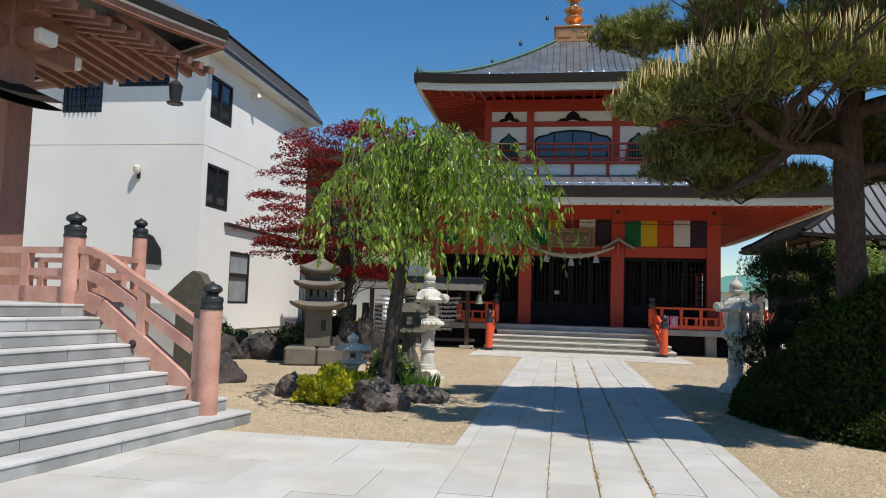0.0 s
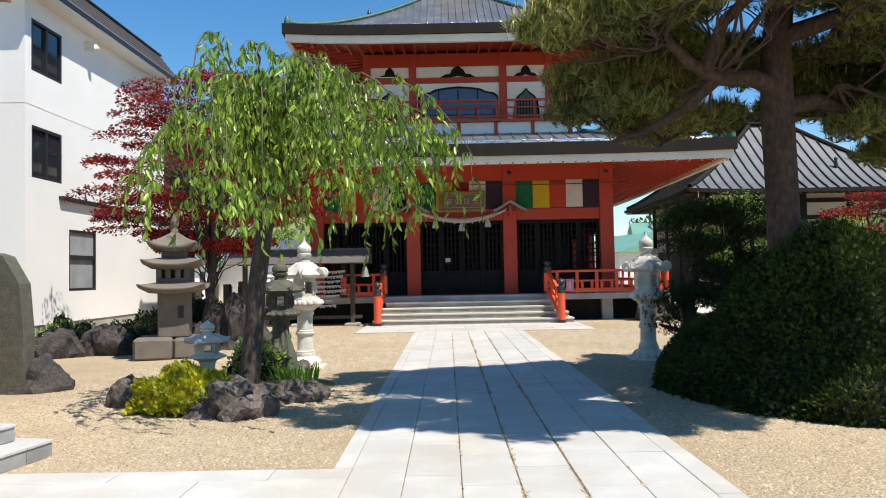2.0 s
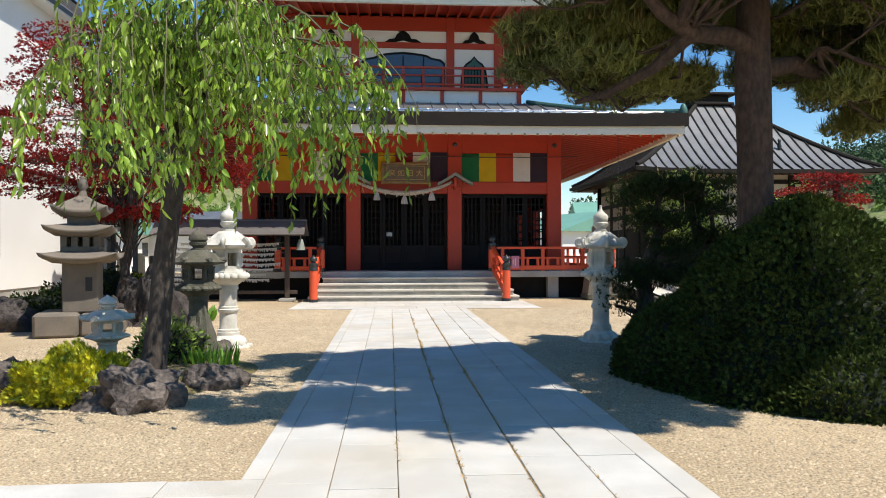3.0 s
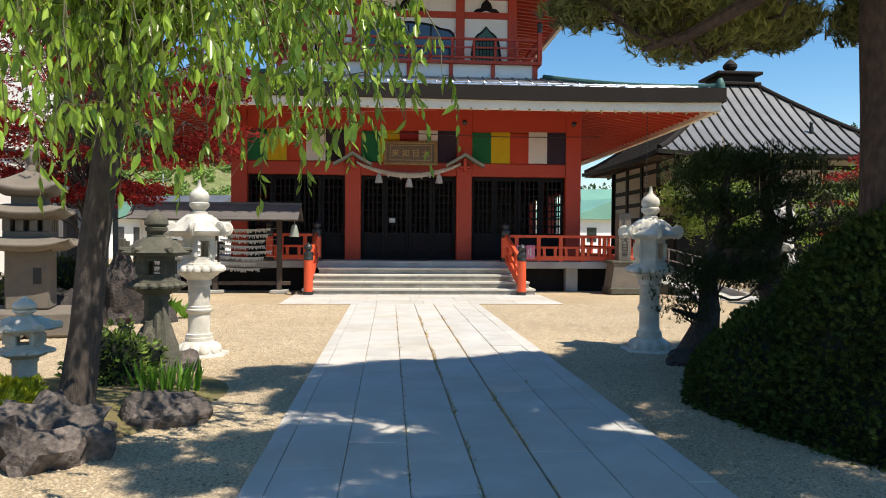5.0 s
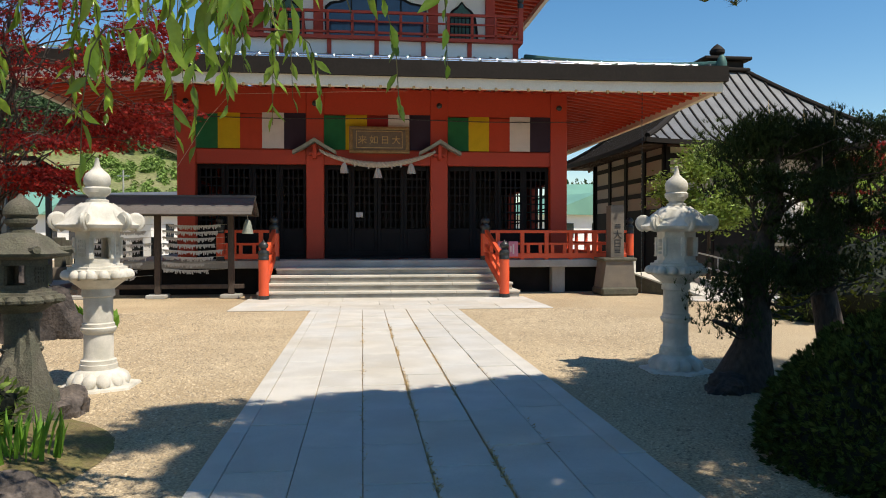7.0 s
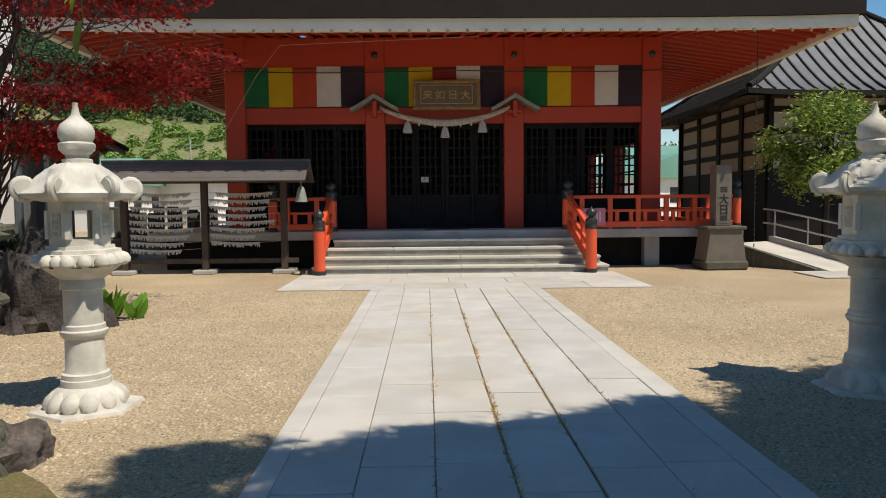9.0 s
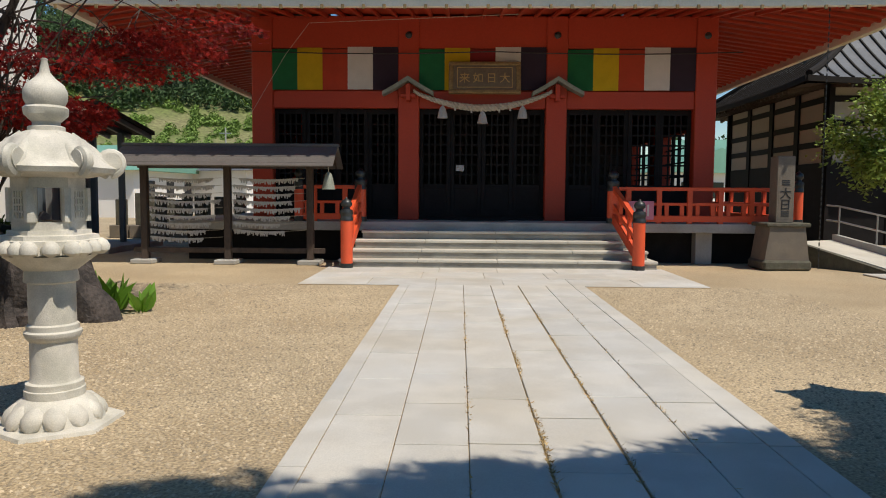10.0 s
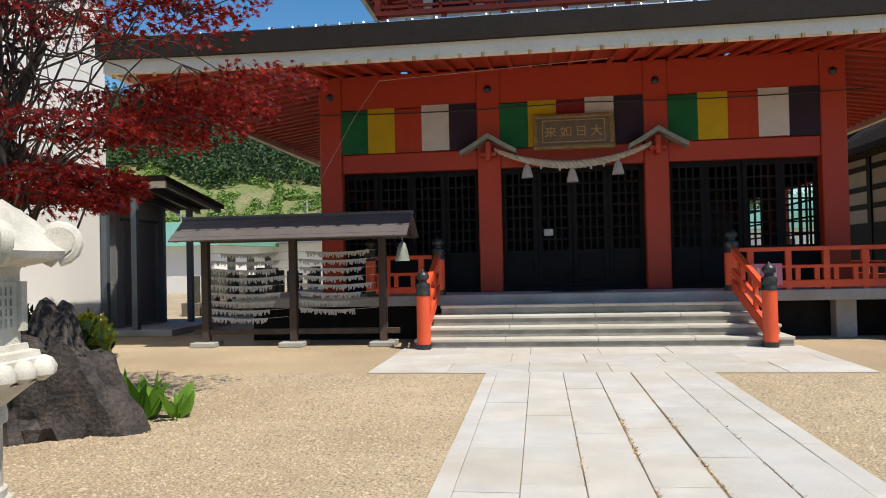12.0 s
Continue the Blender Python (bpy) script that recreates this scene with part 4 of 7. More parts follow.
# ---- stone paving ----
def paving():
    bed = solid("paving_bed", Shape().box(-9.0, 2.29, -9.0, 8.19, -0.3, 0.006).box(-0.585, 2.29, 8.19, 21.75, -0.3, 0.006).box(-2.17, 4.22, 21.75, 24.5, -0.3, 0.006),
                JOINT, "brown earth bed under the stone path, grass in its joints", "path bed", "structure", base=(0, 0, 0), smooth=False)
    rnd = random.Random(7)
    path = thing("path_paving", (0.84, 12.0, 0), "pale granite slab path across the gravel court", "path", "", "structure")
    meshes = {}

    def slab(x0, x1, y0, y1, parent, g=0.006):
        w, l = round(x1 - x0 - g, 3), round(y1 - y0 - g - 0.006, 3)
        if (w, l) not in meshes:
            meshes[(w, l)] = make_mesh("slab", Shape().box(-w / 2, w / 2, -l / 2, l / 2, -0.05, 0.0, 0.004), SLAB, False, None)
        ob = new("slab", meshes[(w, l)])
        ob.parent = parent
        o = BASE[parent.name].translation
        ob.matrix_basis = pose((x0 + x1) / 2 - o.x, (y0 + y1) / 2 - o.y, 0.018 + rnd.uniform(-0.003, 0.003), rnd.uniform(-0.12, 0.12), rnd.uniform(-0.2, 0.2), 0)
    xs = [-0.435, -0.01, 0.41, 0.83, 1.255, 1.68, 2.10]
    for i, (a, b) in enumerate(zip(xs, xs[1:])):
        y = -4.0 - rnd.uniform(0, 1)
        while y < 21.75:
            l = rnd.choice((0.8, 0.9, 1.0, 1.1))
            e = min(y + l, 21.75)
            if e > 21.4:
                e = 21.75
            slab(a + (0.006 if i == 4 else 0), b - (0.005 if i in (2, 3) else 0), y, e, path)
            y = e
    for a, b in ((-0.585, -0.435), (2.10, 2.29)):
        y = -4.6 if a > 0 else 8.19
        while y < 21.75:
            e = min(y + 1.2, 21.75)
            slab(a, b, y, e, path, 0.004)
            y = e
    court = thing("court_paving", (-3, 4, 0), "worn pale stone paving before the side hall steps", "paving", "", "structure")
    y = 8.19
    widths = (0.30,) + (0.95,) * 13
    for r, d in enumerate(widths):
        x = -0.435
        first = 0.6 + 0.5 * (r % 2)
        while x > -8.0:
            l = first if first else (1.2 if r == 0 else 1.1)
            first = 0
            if x - l < -4.6:
                break
            slab(x - l, x, y - d, y, court)
            x -= l
        y -= d
    land = thing("landing_paving", (1, 23, 0), "pale granite landing before the temple steps", "landing", "", "structure")
    for r in range(3):
        y0 = 21.75 + 0.9 * r
        x = -2.17
        k = 0
        while x < 4.2:
            l = 0.8 if (r % 2 and k == 0) else 1.07
            slab(x, min(x + l, 4.22), y0, y0 + 0.9, land)
            x += l
            k += 1


paving()


def joint_weeds():
    rng = np.random.default_rng(12)
    pos = []
    for x, n in ((0.41, 700), (0.83, 2600), (1.255, 1700), (1.68, 400)):
        y = rng.uniform(3.0, 20.0, n * 2)
        keep = np.array([noise.noise(Vector((x * 7, b * 1.3, 0))) > rng.uniform(-0.35, 0.3) for b in y])
        y = y[keep][:n]
        pos.append(np.stack([x + rng.normal(0.004, 0.009, len(y)) + 0.006 * np.sin(y * 3.1), y, np.full(len(y), 0.014)], 1))
    pos = np.concatenate(pos)
    a = rng.uniform(0, 2 * math.pi, len(pos))
    fr = frames_of(pos, np.stack([np.cos(a) * 0.6, np.sin(a), np.full(len(a), 0.35)], 1), rng.uniform(0.012, 0.042, len(pos)), rng, 0.2)
    tagged(scatter("joint_weeds", [(-0.14, 0, 0), (0.14, 0, 0), (0, 1, 0.1)], [(0, 1, 2)], fr, DRYWEED), "dry tan weeds in the joints of the path", "weeds", "", "stuff")


joint_weeds()


# ---- white house beside the court ----
def sash(parent, axis, at, a0, a1, z0, z1, out, panes=2, vertical=True, glass=None):
    """A dark window set in a wall. axis: the wall's normal; out: +1 or -1."""
    def bx(s, p0, p1, q0, q1, d0, d1):
        lo, hi = sorted((at + out * d0, at + out * d1))
        return s.box(lo, hi, p0, p1, q0, q1) if axis == "x" else s.box(p0, p1, lo, hi, q0, q1)
    s = Shape()
    f = 0.07
    for p in ((a0, a0 + f, z0, z1), (a1 - f, a1, z0, z1), (a0 + f, a1 - f, z0, z0 + f), (a0 + f, a1 - f, z1 - f, z1)):
        bx(s, *p, -0.05, 0.05)
    if panes == 2:
        if vertical:
            bx(s, (a0 + a1) / 2 - 0.04, (a0 + a1) / 2 + 0.04, z0 + f, z1 - f, -0.04, 0.045)
        else:
            bx(s, a0 + f, a1 - f, z0 + (z1 - z0) * 0.55 - 0.06, z0 + (z1 - z0) * 0.55 + 0.06, -0.04, 0.045)
    w = part("window", s, FRAME, parent, "black framed window", smooth=False)
    halves = [(a0 + f, (a0 + a1) / 2, z0 + f, z1 - f), ((a0 + a1) / 2, a1 - f, z0 + f, z1 - f)] if vertical else [(a0 + f, a1 - f, z0 + f, z0 + (z1 - z0) * 0.55), (a0 + f, a1 - f, z0 + (z1 - z0) * 0.55, z1 - f)]
    for k, h in enumerate(halves):
        part("pane", bx(Shape(), *h, -0.02 + 0.02 * k, -0.012 + 0.02 * k), glass or GLASS, w, smooth=False)
    return w


def build_white_house():
    X, Y0, Y1, XW = -9.4, 19.08, 27.05, -22.0
    h = thing("white_house", (X - 5, Y0 + 5, 0), "three-storey white plastered house with black windows and dark roof", "house")
    s = Shape()
    t = 0.25
    # wall facing the court, with openings
    wins = [(21.04, 22.48, 1.28, 2.87), (19.36, 20.70, 4.0, 5.24), (19.34, 20.70, 6.54, 7.79)]
    ys = sorted({Y0, Y1, *[w[0] for w in wins], *[w[1] for w in wins]})
    zs = sorted({0.5, 8.3, *[w[2] for w in wins], *[w[3] for w in wins]})
    for ya, yb in zip(ys, ys[1:]):
        for za, zb in zip(zs, zs[1:]):
            c = ((ya + yb) / 2, (za + zb) / 2)
            if not any(w[0] < c[0] < w[1] and w[2] < c[1] < w[3] for w in wins):
                s.box(X - t, X, ya, yb, za, zb)
    part("wall", s, PLASTER, h, "white plaster wall", smooth=False)
    fw = [(-13.85, -12.6, 6.64, 7.85), (-12.12, -10.55, 7.38, 8.0)]
    s = Shape()
    xs = sorted({XW, X - t, *[w[0] for w in fw], *[w[1] for w in fw]})
    zs = sorted({0.5, 8.3, *[w[2] for w in fw], *[w[3] for w in fw]})
    for xa, xb in zip(xs, xs[1:]):
        for za, zb in zip(zs, zs[1:]):
            c = ((xa + xb) / 2, (za + zb) / 2)
            if not any(w[0] < c[0] < w[1] and w[2] < c[1] < w[3] for w in fw):
                s.box(xa, xb, Y0, Y0 + t, za, zb)
    part("wall", s, PLASTER, h, "white plaster wall", smooth=False)
    part("wall", Shape().box(XW, XW + t, Y0 + t, Y1, 0.5, 8.3).box(XW, X, Y1, Y1 + t, 0.5, 8.3), PLASTER, h, smooth=False)
    part("plinth", Shape().box(XW + 0.03, X - 0.03, Y0 + 0.03, Y1, 0, 0.5), CONCRETE, h, "grey concrete plinth", smooth=False)
    part("seam", Shape().box(XW, X, Y0 - 0.006, Y0, 5.70, 5.725).box(X, X + 0.006, Y0, Y1, 5.70, 5.725), WHITEPAINT, h, smooth=False)
    for w in wins:
        sash(h, "x", X - 0.06, *w, 1, 2, w[2] > 3, CURTAIN if w[2] < 3 else GLASS)
    for w in fw:
        win = sash(h, "y", Y0 + 0.06, *w, -1, 2, True)
        g = Shape()
        n = 9
        for i in range(1, n):
            x = w[0] + (w[1] - w[0]) * i / n
            g.box(x - 0.012, x + 0.012, Y0 - 0.05, Y0 - 0.02, w[2], w[3])
        for i in range(1, 5):
            z = w[2] + (w[3] - w[2]) * i / 5
            g.box(w[0], w[1], Y0 - 0.045, Y0 - 0.02, z - 0.012, z + 0.012)
        part("window_grille", g, FRAME, win, "black window grille", smooth=False)
    arch = [(-11.3, 2.35), (-11.3, 3.2), (-11.0, 3.22), (-10.75, 3.1), (-10.5, 2.75), (-10.45, 2.3)]
    part("arched_shutter", Shape().prism(arch, "y", Y0 - 0.05, Y0 - 0.002), FRAME, h, "black shaped window shutter", smooth=False)
    part("ledge", Shape().box(X, X + 0.12, 20.55, Y1, 3.58, 3.68), FRAME, h, "dark wall ledge", smooth=False)
    lamp = part("wall_lamp", Shape().lathe((-11.31, Y0 - 0.12, 4.85), [(0.05, 0), (0.1, 0.08), (0.1, 0.2), (0.03, 0.24)], 10), WHITEPAINT, h, "small white wall lamp")
    part("lamp_bracket", Shape().beam((-11.31, Y0, 5.0), (-11.31, Y0 - 0.12, 5.0), 0.03, 0.03).box(-11.36, -11.26, Y0 - 0.03, Y0, 4.72, 5.02), FRAME, lamp, smooth=False)
    part("outlet", Shape().tube([(X, 21.9, 7.95), (X + 0.22, 21.9, 7.95), (X + 0.3, 21.9, 7.8)], 0.09, 10), WHITEPAINT, h, "round white wall vent")
    # eaves and roof with a steep slope and flat top
    ov = 0.48
    e = (XW - ov, X + ov, Y0 - ov, Y1 + ov)
    part("soffit", Shape().box(e[0] + 0.03, e[1] - 0.03, e[2] + 0.03, e[3] - 0.03, 8.28, 8.34), PLASTER, h, "white eave underside", smooth=False)
    part("fascia", Shape().box(*e, 8.34, 8.46), FRAME, h, "black eave fascia", smooth=False)
    i = 0.52
    r = (e[0] + i, e[1] - i, e[2] + i, e[3] - i)
    lo = [(e[0], e[2], 8.46), (e[1], e[2], 8.46), (e[1], e[3], 8.46), (e[0], e[3], 8.46)]
    hi = [(r[0], r[2], 9.22), (r[1], r[2], 9.22), (r[1], r[3], 9.22), (r[0], r[3], 9.22)]
    roof = part("roof", Shape().add(lo + hi, [(0, 1, 5, 4), (1, 2, 6, 5), (2, 3, 7, 6), (3, 0, 4, 7), (4, 5, 6, 7), (3, 2, 1, 0)]), TILEROOF, h, "brown grey lapped sheet roof", smooth=False)
    for k in range(1, 6):
        f = k / 6
        a = [Vector(p).lerp(Vector(q), f) for p, q in zip(lo, hi)]
        c = Shape()
        for p, q in zip(a, a[1:] + a[:1]):
            c.beam(p, q, 0.05, 0.035)
        part("roof_lap", c, TILEROOF, roof, smooth=False)
    part("roof_edge", Shape().box(r[0] - 0.08, r[1] + 0.08, r[2] - 0.08, r[3] + 0.08, 9.2, 9.27, 0.02), FRAME, roof, "black roof edge", smooth=False)


build_white_house()


# ---- raised side hall with stairs at the court's edge ----
TURN = -10.4
SIDE = Matrix.Translation((-3.12, 8.72, 0)) @ Matrix.Rotation(radians(TURN), 4, "Z")


def build_side_stairs():
    st = thing("stone_stairs", (-3.12, 8.72, 0), "grey granite steps up to the raised side hall", "stairs", turn=TURN)
    for i in range(9):
        front, end = -0.02 - 0.265 * i, (0.1 if i == 0 else -0.02 if i == 1 else -0.42)
        back, top = front - (0.6 if i < 8 else 4.2), 0.15 * (i + 1)
        cuts = [-8.0] + [end - 1.75 * k - (0.9 if i % 2 else 0.3) - 0.07 * ((i * 5) % 3) for k in (3, 2, 1, 0)] + [end]
        for a, c in zip(cuts, cuts[1:]):
            step = part("step", Shape().box(back, front - 0.012, a + 0.003, c - 0.003, 0.15 * i + (0.004 if i else 0), top - 0.03, 0.004, SIDE), STEPSTONE, st, "grey granite step block")
            part("tread", Shape().box(back, front, a + 0.002, c - 0.002, top - 0.03, top, 0.006, SIDE), TREADSTONE, step, "pale flamed granite tread")
    part("platform", Shape().box(-6.6, -2.75, -8.0, -0.42, 0.0, 1.348, 0.0, SIDE).box(-6.6, -3.3, -0.42, 2.6, 0.0, 1.348, 0.0, SIDE), CONCRETE, st, "platform body of the side hall", smooth=False)
    b = thing("salmon_balustrade", (-3.12, 8.72, 0), "salmon painted wooden stair balustrade with bronze capped posts", "balustrade", turn=TURN)

    def post(u, v, z0, height, r):
        c = SIDE @ Vector((u, v, z0))
        return jewel_post(c.x, c.y, c.z, height, r, PINKWOOD, b, cap=0.31, shoe=False)
    V = -0.40
    post(-0.30, V, 0.15, 1.50, 0.125)
    post(-2.42, V, 1.35, 1.14, 0.125)
    post(-3.5, V + 2.3, 1.35, 1.35, 0.11)
    for za, zb, w, h in ((1.18, 2.02, 0.10, 0.09), (0.86, 1.72, 0.08, 0.13), (0.38, 1.40, 0.11, 0.22)):
        pts = [(-0.36, za), (-0.5, za + 0.02), (-1.9, zb - 0.08), (-2.15, zb), (-2.4, zb)]
        s = Shape()
        for (u0, z0), (u1, z1) in zip(pts, pts[1:]):
            s.beam(SIDE @ Vector((u0, V, z0)), SIDE @ Vector((u1, V, z1)), w, h)
        part("sloping_rail", s, PINKWOOD, b, smooth=False)
    for u, zl, zh in ((-0.44, 0.45, 1.2), (-1.28, 0.86, 1.62), (-2.2, 1.32, 2.0)):
        part("baluster", Shape().box(u - 0.06, u + 0.06, V - 0.045, V + 0.045, zl, zh, 0.0, SIDE), PINKWOOD, b, smooth=False)
    part("rivet", Shape().lathe((0, 0, 0), [(0.05, 0), (0.045, 0.03), (0.02, 0.05)], 12).moved(SIDE @ pose(-1.35, V - 0.05, 0.9, 90, 0, 0)), BRONZE, b, "round bronze rivet cover")
    # level rails along the platform
    for p, q in (((-2.9, V + 0.5), (-3.5, V + 2.3)), ((-2.42, V), (-4.6, V)), ((-3.5, V + 2.3), (-6.4, V + 2.3))):
        for z, w, h in ((2.02, 0.09, 0.08), (1.74, 0.07, 0.10), (1.46, 0.10, 0.2)):
            part("level_rail", Shape().beam(SIDE @ Vector((*p, z)), SIDE @ Vector((*q, z)), w, h), PINKWOOD, b, smooth=False)
        for f in (0.35, 0.7):
            u, v = p[0] + (q[0] - p[0]) * f, p[1] + (q[1] - p[1]) * f
            part("baluster", Shape().box(u - 0.06, u + 0.06, v - 0.05, v + 0.05, 1.36, 2.0, 0.0, SIDE), PINKWOOD, b, smooth=False)
    # the hall: pillars, tie beams, rafters, sweeping roof
    g = thing("side_hall_porch", (-6.5, 10.5, 1.35), "faded red wooden porch with carved brackets under a curved dark roof", "porch", turn=TURN)
    for u, v in ((-5.1, 0.7), (-5.1, -5.2), (-8.0, 0.7)):
        part("pillar", Shape().box(u - 0.24, u + 0.24, v - 0.24, v + 0.24, 1.35, 6.1, 0.03, SIDE), BROWNRED, g, "faded red square pillar")
    for z, d in ((5.2, 0.3), (5.72, 0.3)):
        part("tie_beam", Shape().box(-5.25, -4.95, -7.0, 1.75, z, z + d, 0.02, SIDE), BROWNRED, g)
        part("tie_beam", Shape().box(-9.0, -4.5, 0.55, 0.85, z + 0.02, z + d + 0.02, 0.02, SIDE), BROWNRED, g)
    for box in ((-4.52, -4.36, 0.53, 0.87), (-5.27, -4.93, 1.73, 1.88)):
        part("white_beam_end", Shape().box(*box, 5.25, 5.47, 0.03, SIDE), PLASTER, g, "white painted beam end")
    corner = Vector((-3.63, 3.85))
    for i in range(13):
        v = corner.y - 0.1 - 0.32 * i
        part("rafter", Shape().beam(SIDE @ Vector((-5.6, v, 6.1)), SIDE @ Vector((corner.x - 0.1, v, 5.72 + 0.04 * (12 - i) / 12)), 0.1, 0.12), BROWNRED, g, smooth=False)
    for i in range(12):
        u = corner.x - 0.3 - 0.32 * i
        part("rafter", Shape().beam(SIDE @ Vector((u, 1.6, 6.05)), SIDE @ Vector((u, corner.y - 0.1, 5.72)), 0.1, 0.12), BROWNRED, g, smooth=False)

    def rise(t):
        return 0.45 * max(0.0, t) ** 2.2
    s, d, l2 = Shape(), Shape(), Shape()
    n = 14
    for i in range(n):
        a, c = i / n, (i + 1) / n
        for f0, f1, sh, z0, z1, wd in ((a, c, s, 5.76, 5.88, 0.14), (a, c, l2, 5.88, 5.92, 0.2), (a, c, d, 5.92, 6.1, 0.28)):
            p = SIDE @ Vector((corner.x, corner.y - 7.5 * (1 - f0), (z0 + z1) / 2 + rise(f0)))
            q = SIDE @ Vector((corner.x, corner.y - 7.5 * (1 - f1), (z0 + z1) / 2 + rise(f1)))
            sh.beam(p, q, wd, z1 - z0)
            p = SIDE @ Vector((corner.x - 5 * (1 - f0), corner.y, (z0 + z1) / 2 + rise(f0)))
            q = SIDE @ Vector((corner.x - 5 * (1 - f1), corner.y, (z0 + z1) / 2 + rise(f1)))
            sh.beam(p, q, wd, z1 - z0)
    part("eave_beam", s, BROWNRED, g, "brown curved eave beam", smooth=False)
    part("eave_board", l2, PLASTER, g, "thin pale eave board", smooth=False)
    part("roof_edge", d, DARKFASCIA, g, "dark curved roof edge", smooth=False)

    def rz(f, w):
        return 6.1 + rise(f) * (1 - w) + 2.2 * w
    r = Shape().grid(lambda u, v: SIDE @ Vector((corner.x + 0.1 - 3.2 * v, corner.y + 0.1 - 7.5 * (1 - u) - 2.2 * v * u, rz(u, v))), 14, 8)
    r.grid(lambda u, v: SIDE @ Vector((corner.x + 0.1 - 5.5 * (1 - u) - 3.2 * v * u, corner.y + 0.1 - 2.2 * v, rz(u, v))), 14, 8)
    part("roof", r, COPPER, g, "dark sweeping sheet roof")
    sub = Shape().grid(lambda u, v: SIDE @ Vector((-5.0 + 1.05 * v, -0.9 + 1.6 * u, 4.62 - 0.42 * v + 0.1 * abs(2 * u - 1) ** 2)), 10, 5)
    sub.grid(lambda u, v: SIDE @ Vector((-5.0 + 1.05 * v, -0.9 + 1.6 * u, 4.5 - 0.42 * v + 0.1 * abs(2 * u - 1) ** 2)), 10, 5)
    part("pent_roof", sub, DARKFASCIA, g, "small dark pent roof")
    c = SIDE @ Vector((corner.x - 0.2, corner.y - 0.95, 4.88))
    l = thing("hanging_lantern", tuple(c), "black metal lantern hung under the porch eave", "lantern")
    part("body", Shape().lathe(tuple(c), [(0.14, 0.0), (0.15, 0.03), (0.09, 0.06), (0.1, 0.1), (0.12, 0.3), (0.13, 0.34), (0.07, 0.41), (0.02, 0.44)], 8), FRAME, l, smooth=False)
    part("chain", Shape().tube([c + Vector((0, 0, 0.42)), c + Vector((0, 0, 0.95))], 0.015, 6), FRAME, l)


build_side_stairs()


# ---- pyramid-roofed hall behind ----
def build_right_hall():
    cx, cy, hw, ez = 15.0, 36.2, 5.1, 4.55
    h = thing("square_hall", (cx, cy, 0), "white plastered timber hall with a grey pyramid roof", "hall")
    body = 3.85
    # White walls; the eave shade is in their colour.
    part("wall", Shape().box(cx - body, cx + body, cy - body, cy + body, 0.0, 4.75), SHADEPLASTER, h, "white plaster wall", smooth=False)
    for k in range(4):
        m = Matrix.Translation((cx, cy, 0)) @ Matrix.Rotation(k * math.pi / 2, 4, "Z")
        for i in range(5):
            x = -body + 2 * body * i / 4
            part("post", Shape().box(x - 0.14, x + 0.14, -body - 0.06, -body + 0.05, 0, 4.7, 0.0, m), BLACKWOOD, h, "dark timber post", smooth=False)
        for z in (2.35, 3.0, 3.6, 4.3):
            part("tie", Shape().box(-body, body, -body - 0.035, -body + 0.03, z - 0.09, z + 0.09, 0.0, m), BLACKWOOD, h, smooth=False)
        part("weatherboard", Shape().box(-body, body, -body - 0.03, -body + 0.02, 0, 2.3, 0.0, m), BLACKWOOD, h, "dark boarded dado", smooth=False)
        part("soffit", Shape().add([m @ Vector(p) for p in ((-hw, -hw, ez), (hw, -hw, ez), (body, -body, 4.75), (-body, -body, 4.75))], [(0, 1, 2, 3)]), DARKWOOD, h, smooth=False)
        me = make_mesh("rafter", Shape().beam((0, -hw + 0.04, ez - 0.05), (0, -body, 4.68), 0.08, 0.1), DARKWOOD, False, None)
        for i in range(25):
            ob = new("rafter", me)
            ob.parent = h
            ob.matrix_basis = Matrix.Rotation(k * math.pi / 2, 4, "Z") @ Matrix.Translation((-hw * 0.75 + 1.5 * hw * i / 24, 0, 0))

    def at(u, t):
        r = hw + (0.65 - hw) * t
        return Vector((u * r, -r, ez + 0.12 + 3.5 * t ** 1.2 + 0.1 * abs(u) ** 4 * (1 - t) ** 2))
    for k in range(4):
        m = Matrix.Translation((cx, cy, 0)) @ Matrix.Rotation(k * math.pi / 2, 4, "Z")
        face = part("roof_face", Shape().grid(lambda u, v: m @ at(2 * u - 1, v), 16, 10), HALLROOF, h, "grey seamed sheet roof")
        s = Shape()
        n = 24
        for i in range(1, n):
            x = -hw + 2 * hw * i / n
            stop = min(1.0, (hw - abs(x)) / (hw - 0.65))
            pts = [m @ (at(x / (hw + (0.65 - hw) * stop * j / 6), stop * j / 6) + Vector((0, 0, 0.02))) for j in range(7)]
            for p, q in zip(pts, pts[1:]):
                s.beam(p, q, 0.05, 0.06)
        tagged(part("seam_pattern", s, DARKFASCIA, face, smooth=False), "dark standing seams", kind="stuff")
        e = Shape()
        for i in range(12):
            e.beam(m @ (at(-1 + i / 6, 0) - Vector((0, 0, 0.07))), m @ (at(-1 + (i + 1) / 6, 0) - Vector((0, 0, 0.07))), 0.1, 0.16)
        part("eave_edge", e, DARKFASCIA, h, smooth=False)
        pts = [m @ (at(1, 0.02 + 0.98 * j / 10) + Vector((0, 0, 0.05))) for j in range(11)]
        part("hip_roll", Shape().tube(pts, 0.1, 8), DARKFASCIA, h, "dark hip ridge")
        p = m @ at(0.45, 0.35)
        part("snow_hook", Shape().lathe(tuple(p), [(0.06, 0), (0.09, 0.15), (0.05, 0.3), (0.08, 0.4), (0.01, 0.5)], 8), BRONZE, h)
